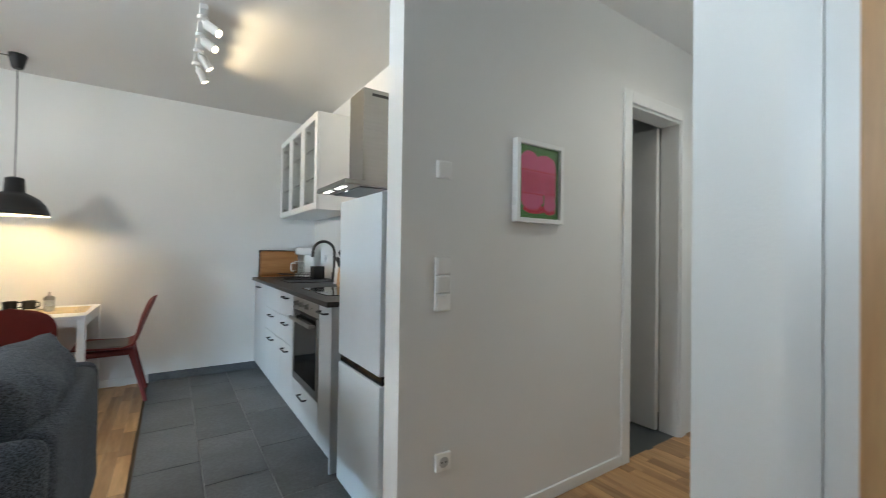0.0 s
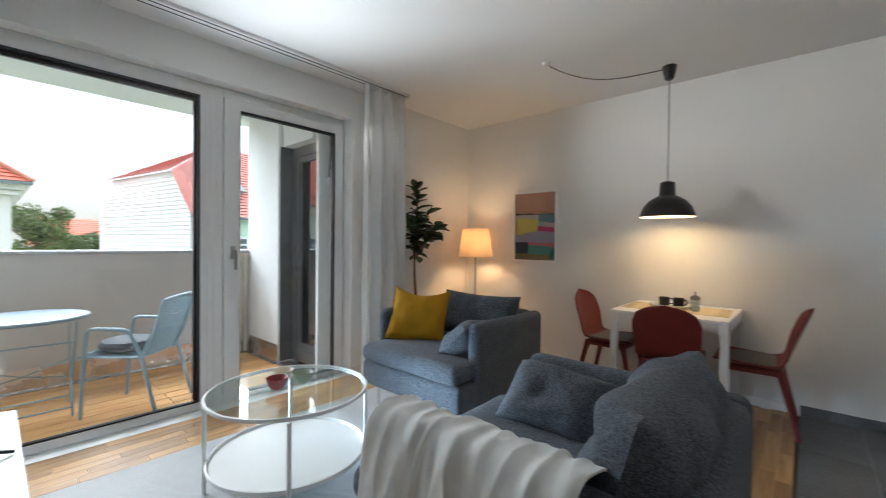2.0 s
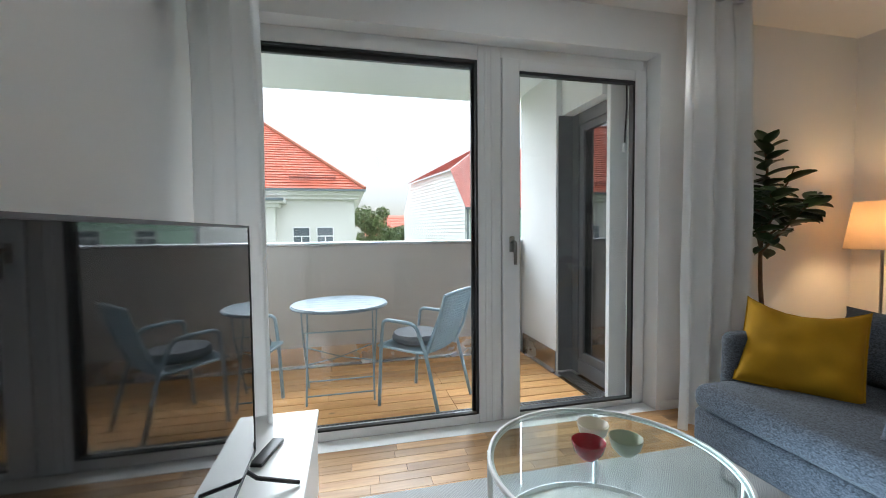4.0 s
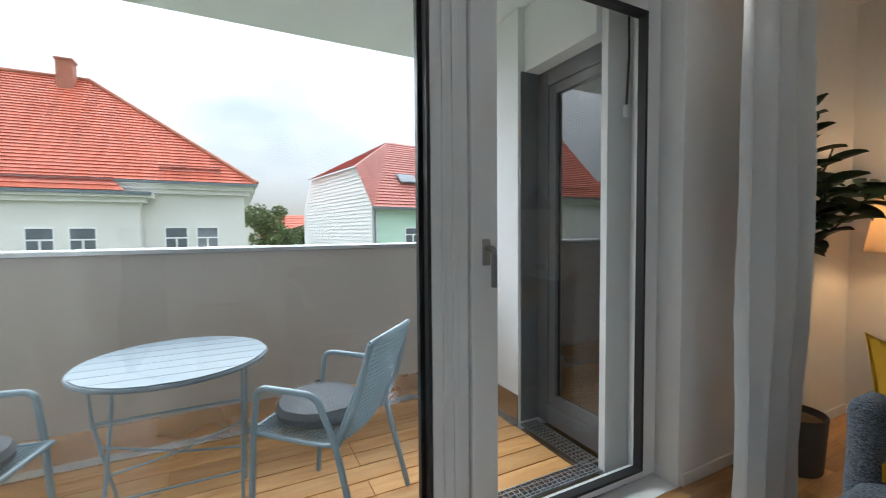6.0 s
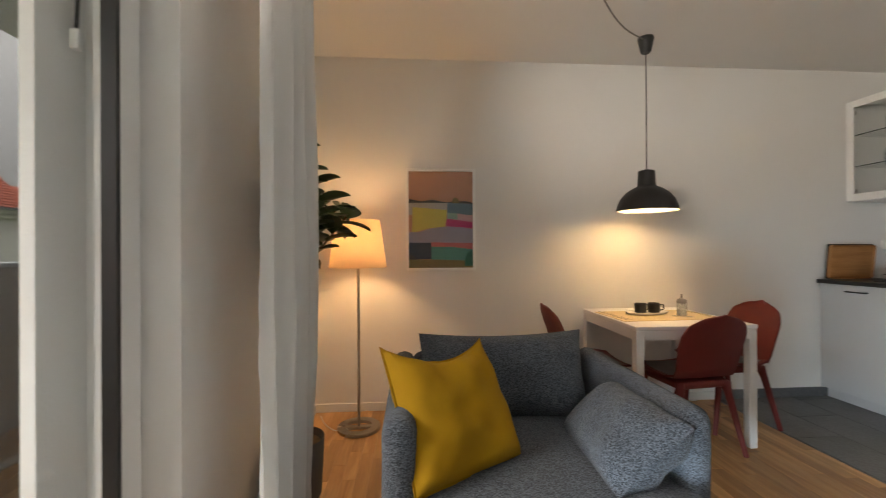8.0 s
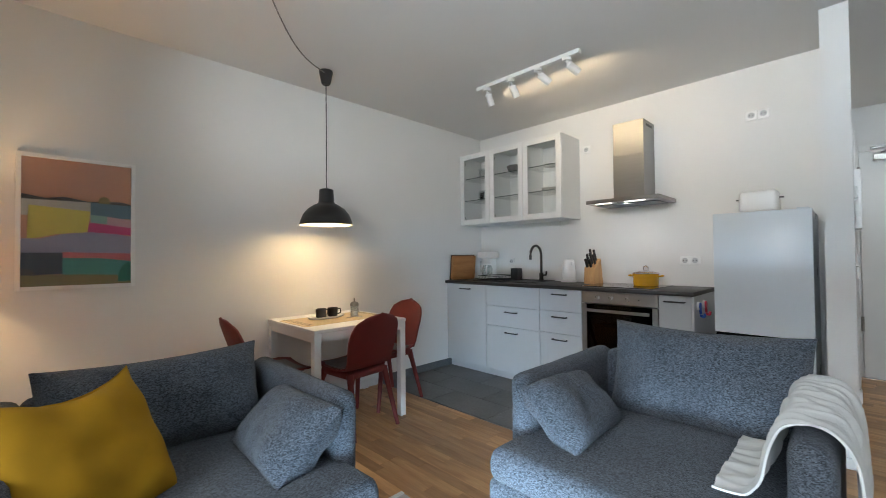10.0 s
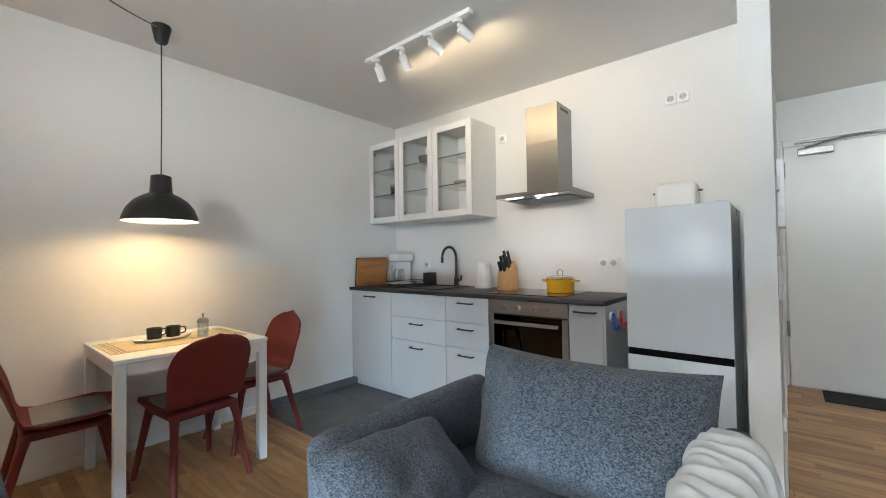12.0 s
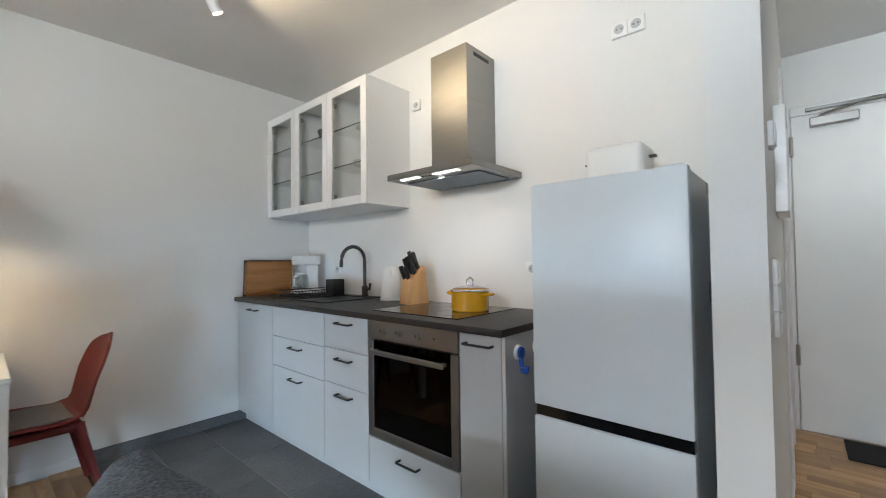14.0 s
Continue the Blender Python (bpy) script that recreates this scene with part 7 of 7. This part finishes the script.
part("gutter", bx(0.36, 0.50, -0.2, BL, BE - 0.16, BE - 0.03), M_SLATE, hb, smooth=False)
part("downpipe", tube([(0.1, 0.12, BE - 0.1), (0.1, 0.12, GZ)], 0.05, 8), M_SLATE, hb)
sk2 = part("skylight", moved(bx(-0.45, 0.45, -0.62, 0.62, 0, 0.10), pose(-1.75, 3.3, BE + 1.86, 0, 38.5, 0) @ Matrix.Diagonal((1, 1, 1, 1))), M_SLATE, hb, "grey framed roof window", smooth=False)
part("pane", moved(bx(-0.38, 0.38, -0.55, 0.55, 0.10, 0.115), pose(-1.75, 3.3, BE + 1.86, 0, 38.5, 0)), M_FARGLASS, sk2, smooth=False)
for yy in (2.6, 5.3, 8.0):
    far_window(hb, 0.0, yy, 0.1, 1.1, 1.35)


def small_house(at, rz, w, l, eave, ridge, wall_m, label):
    h2 = thing("house", at, label, "house", "houses in the distance", rz)
    bm = bmesh.new()
    gp2 = [(-w / 2, 0), (-w / 2, eave), (0, ridge), (w / 2, eave), (w / 2, 0)]
    a0 = [bm.verts.new((x, -l / 2, z)) for x, z in gp2]
    a1 = [bm.verts.new((x, l / 2, z)) for x, z in gp2]
    bm.faces.new(a0)
    bm.faces.new(a1[::-1])
    for i in range(5):
        bm.faces.new((a0[i], a0[(i + 1) % 5], a1[(i + 1) % 5], a1[i]))
    part("wall", bm, wall_m, h2, smooth=False)
    roof_plane("roof", (-w / 2 - 0.4, -l / 2 - 0.3, eave - 0.2), (-w / 2 - 0.4, l / 2 + 0.3, eave - 0.2), (0, l / 2 + 0.3, ridge + 0.1), (0, -l / 2 - 0.3, ridge + 0.1), M_ROOFRED, h2, 0.5)
    roof_plane("roof", (w / 2 + 0.4, -l / 2 - 0.3, eave - 0.2), (w / 2 + 0.4, l / 2 + 0.3, eave - 0.2), (0, l / 2 + 0.3, ridge + 0.1), (0, -l / 2 - 0.3, ridge + 0.1), M_ROOFRED, h2, 0.5)
    part("chimney", bx(0.4, 1.1, -1.5, -0.8, ridge - 1.2, ridge + 1.0), M_BRICK, h2, smooth=False)
    for yy in (-l / 4, 0, l / 4):
        far_window(h2, w / 2, yy, eave - 2.2, 1.1, 1.5)


small_house((-80, 9.0, GZ), 0, 10, 9, 7.5, 11.2, M_PLASTER, "far cream house with a red gabled roof")
small_house((-88, 1.0, GZ), 90, 10, 10, 7.0, 11.0, M_PLASTER, "far white house with a red gabled roof")
small_house((-70, 18.0, GZ), 75, 9, 12, 7.0, 10.6, M_MINT, "far pale house with a red gabled roof")
small_house((-30, -34.0, GZ), 20, 10, 14, 8.2, 13.0, M_PLASTER, "cream house with a red gabled roof up the street")


def tree(at, h, r, seed, label):
    t2 = thing("tree", at, label, "tree", "trees between the houses")
    rt = random.Random(seed)
    part("trunk", tube(bend([(0, 0, 0), (0.1, 0.05, h * 0.3), (0, 0.1, h * 0.55)]), 0.22, 8, None, 0.10), M_BARK, t2)
    clumps = []
    for k in range(7):
        a, e = rt.uniform(0, 6.28), rt.uniform(0.55, 0.95)
        tip = Vector((r * 0.6 * math.cos(a), r * 0.6 * math.sin(a), h * e))
        part("limb", tube(bend([(0, 0.08, h * 0.42), tip * 0.5 + Vector((0, 0, h * 0.28)), tip]), 0.09, 6, None, 0.03), M_BARK, t2)
        clumps.append(tip)
    for k in range(16):
        clumps.append(Vector((rt.gauss(0, r * 0.45), rt.gauss(0, r * 0.45), h * rt.uniform(0.5, 1.0))))
    vs, fs = [], []
    for c in clumps:
        cr = rt.uniform(0.45, 0.8) * r * 0.5
        for k in range(300):
            d = Vector((rt.gauss(0, 1), rt.gauss(0, 1), rt.gauss(0, 0.8))).normalized() * cr * rt.uniform(0.55, 1.05)
            p0 = c + d
            u1 = Vector((rt.gauss(0, 1), rt.gauss(0, 1), rt.gauss(0, 1))).normalized() * rt.uniform(0.09, 0.18)
            u2 = u1.cross(Vector((rt.gauss(0, 1), rt.gauss(0, 1), rt.gauss(0, 1)))).normalized() * rt.uniform(0.07, 0.12)
            k0 = len(vs)
            vs += [tuple(p0 - u1), tuple(p0 + u2), tuple(p0 + u1), tuple(p0 - u2)]
            fs.append((k0, k0 + 1, k0 + 2, k0 + 3))
    me = bpy.data.meshes.new("crown")
    me.from_pydata(vs, [], fs)
    me.materials.append(M_TREE)
    cr2 = new("crown", me)
    cr2.parent = t2


tree((-44, 4.2, GZ), 10.3, 2.6, 3, "leafy green tree beside the villa")
tree((-52, 8.2, GZ), 9.2, 2.4, 8, "leafy green tree before the far houses")
tree((-60, 10.5, GZ), 9.2, 2.4, 13, "leafy tree with yellowing leaves before the far houses")

# ---- pieces of the floors ----
rp = random.Random(11)
strip_meshes = {}


def strip_mesh(w, l, t, mat_):
    key = (round(w, 3), round(l, 2), mat_.name)
    if key not in strip_meshes:
        bm = bmesh.new()
        b = 0.0012
        lo = [(-w / 2, -l / 2, -t), (w / 2, -l / 2, -t), (w / 2, l / 2, -t), (-w / 2, l / 2, -t)]
        mid = [(x, y, -b) for x, y, _ in lo]
        hi = [(x - math.copysign(b, x), y - math.copysign(b, y), 0) for x, y, _ in lo]
        rings = [[bm.verts.new(q) for q in ring_] for ring_ in (lo, mid, hi)]
        for r0, r1 in zip(rings, rings[1:]):
            for i in range(4):
                bm.faces.new((r0[i], r0[(i + 1) % 4], r1[(i + 1) % 4], r1[i]))
        bm.faces.new(rings[2])
        me = bpy.data.meshes.new("strip")
        bm.to_mesh(me)
        bm.free()
        me.materials.append(mat_)
        strip_meshes[key] = me
    return strip_meshes[key]


rest_v, rest_f, made = [], [], 0
SW = 0.0705
x = XW + SW / 2
LENS = (0.30, 0.38, 0.46, 0.54, 0.62)
while x < XH + 0.02:
    y_end = YN if x < -0.02 - SW / 2 else PY1
    y = (YS if x < PX else YH) - rp.uniform(0, 0.45)
    y_low = YS if x < PX else YH
    if x > PX:
        y_end = PY0 + 0.02
    while y < y_end:
        l = rp.choice(LENS)
        a, b = max(y, y_low), min(y + l, y_end)
        y += l
        if b - a < 0.04:
            continue
        full = abs((b - a) - l) < 1e-6
        near = (-1.45 < x < 0.9 and a > 0.9) or (x > 0.9 and b > 1.0) or (x < -2.55 and a < 2.6)
        if full and near and made < 300:
            shared("strip", strip_mesh(SW - 0.0006, l - 0.0006, 0.0119, M_OAK), floor, Matrix.Translation((x, (a + b) / 2, 0)))
            made += 1
        else:
            me = strip_mesh(SW - 0.0006, round(b - a, 2) - 0.0006, 0.0119, M_OAK)
            k0 = len(rest_v)
            rest_v += [(v.co.x + x, v.co.y + (a + b) / 2, v.co.z) for v in me.vertices]
            rest_f += [tuple(k0 + i for i in p3.vertices) for p3 in me.polygons]
    x += SW
me = bpy.data.meshes.new("strips")
me.from_pydata(rest_v, [], rest_f)
me.materials.append(M_OAK)
ob = new("strips", me)
ob.parent = floor
ob["kind"] = "stuff"

# kitchen tiles, half bond
TW, TL = 0.312, 0.60
for i in range(5):
    x0 = -0.02 + i * (TW + 0.005)
    x1 = min(x0 + TW, XE)
    y = YN + (-0.37 if i % 2 else -0.07)
    y += TL + 0.003
    while y > PY1:
        a, b = max(y - TL, PY1), min(y, YN - 0.0005)
        if b - a > 0.03 and x1 - x0 > 0.03:
            shared("tile", strip_mesh(round(x1 - x0, 3), round(b - a, 2), 0.0029, M_TILE), tile_floor, Matrix.Translation(((x0 + x1) / 2, (a + b) / 2, 0.0)))
        y -= TL + 0.005

# larch boards of the balcony
BWD = 0.136
x = -4.735 + BWD / 2
while x < XW - 0.32 - BWD / 2:
    y = -0.1
    for l in (1.15, 2.20) if rp.random() < 0.5 else (2.05, 1.30):
        yb = min(y + l, 2.955)
        shared("board", strip_mesh(BWD - 0.008, round(yb - y - 0.003, 2), 0.028, M_DECK), deck, Matrix.Translation((x, (y + yb) / 2, DZ)))
        y = yb + 0.002
    x += BWD
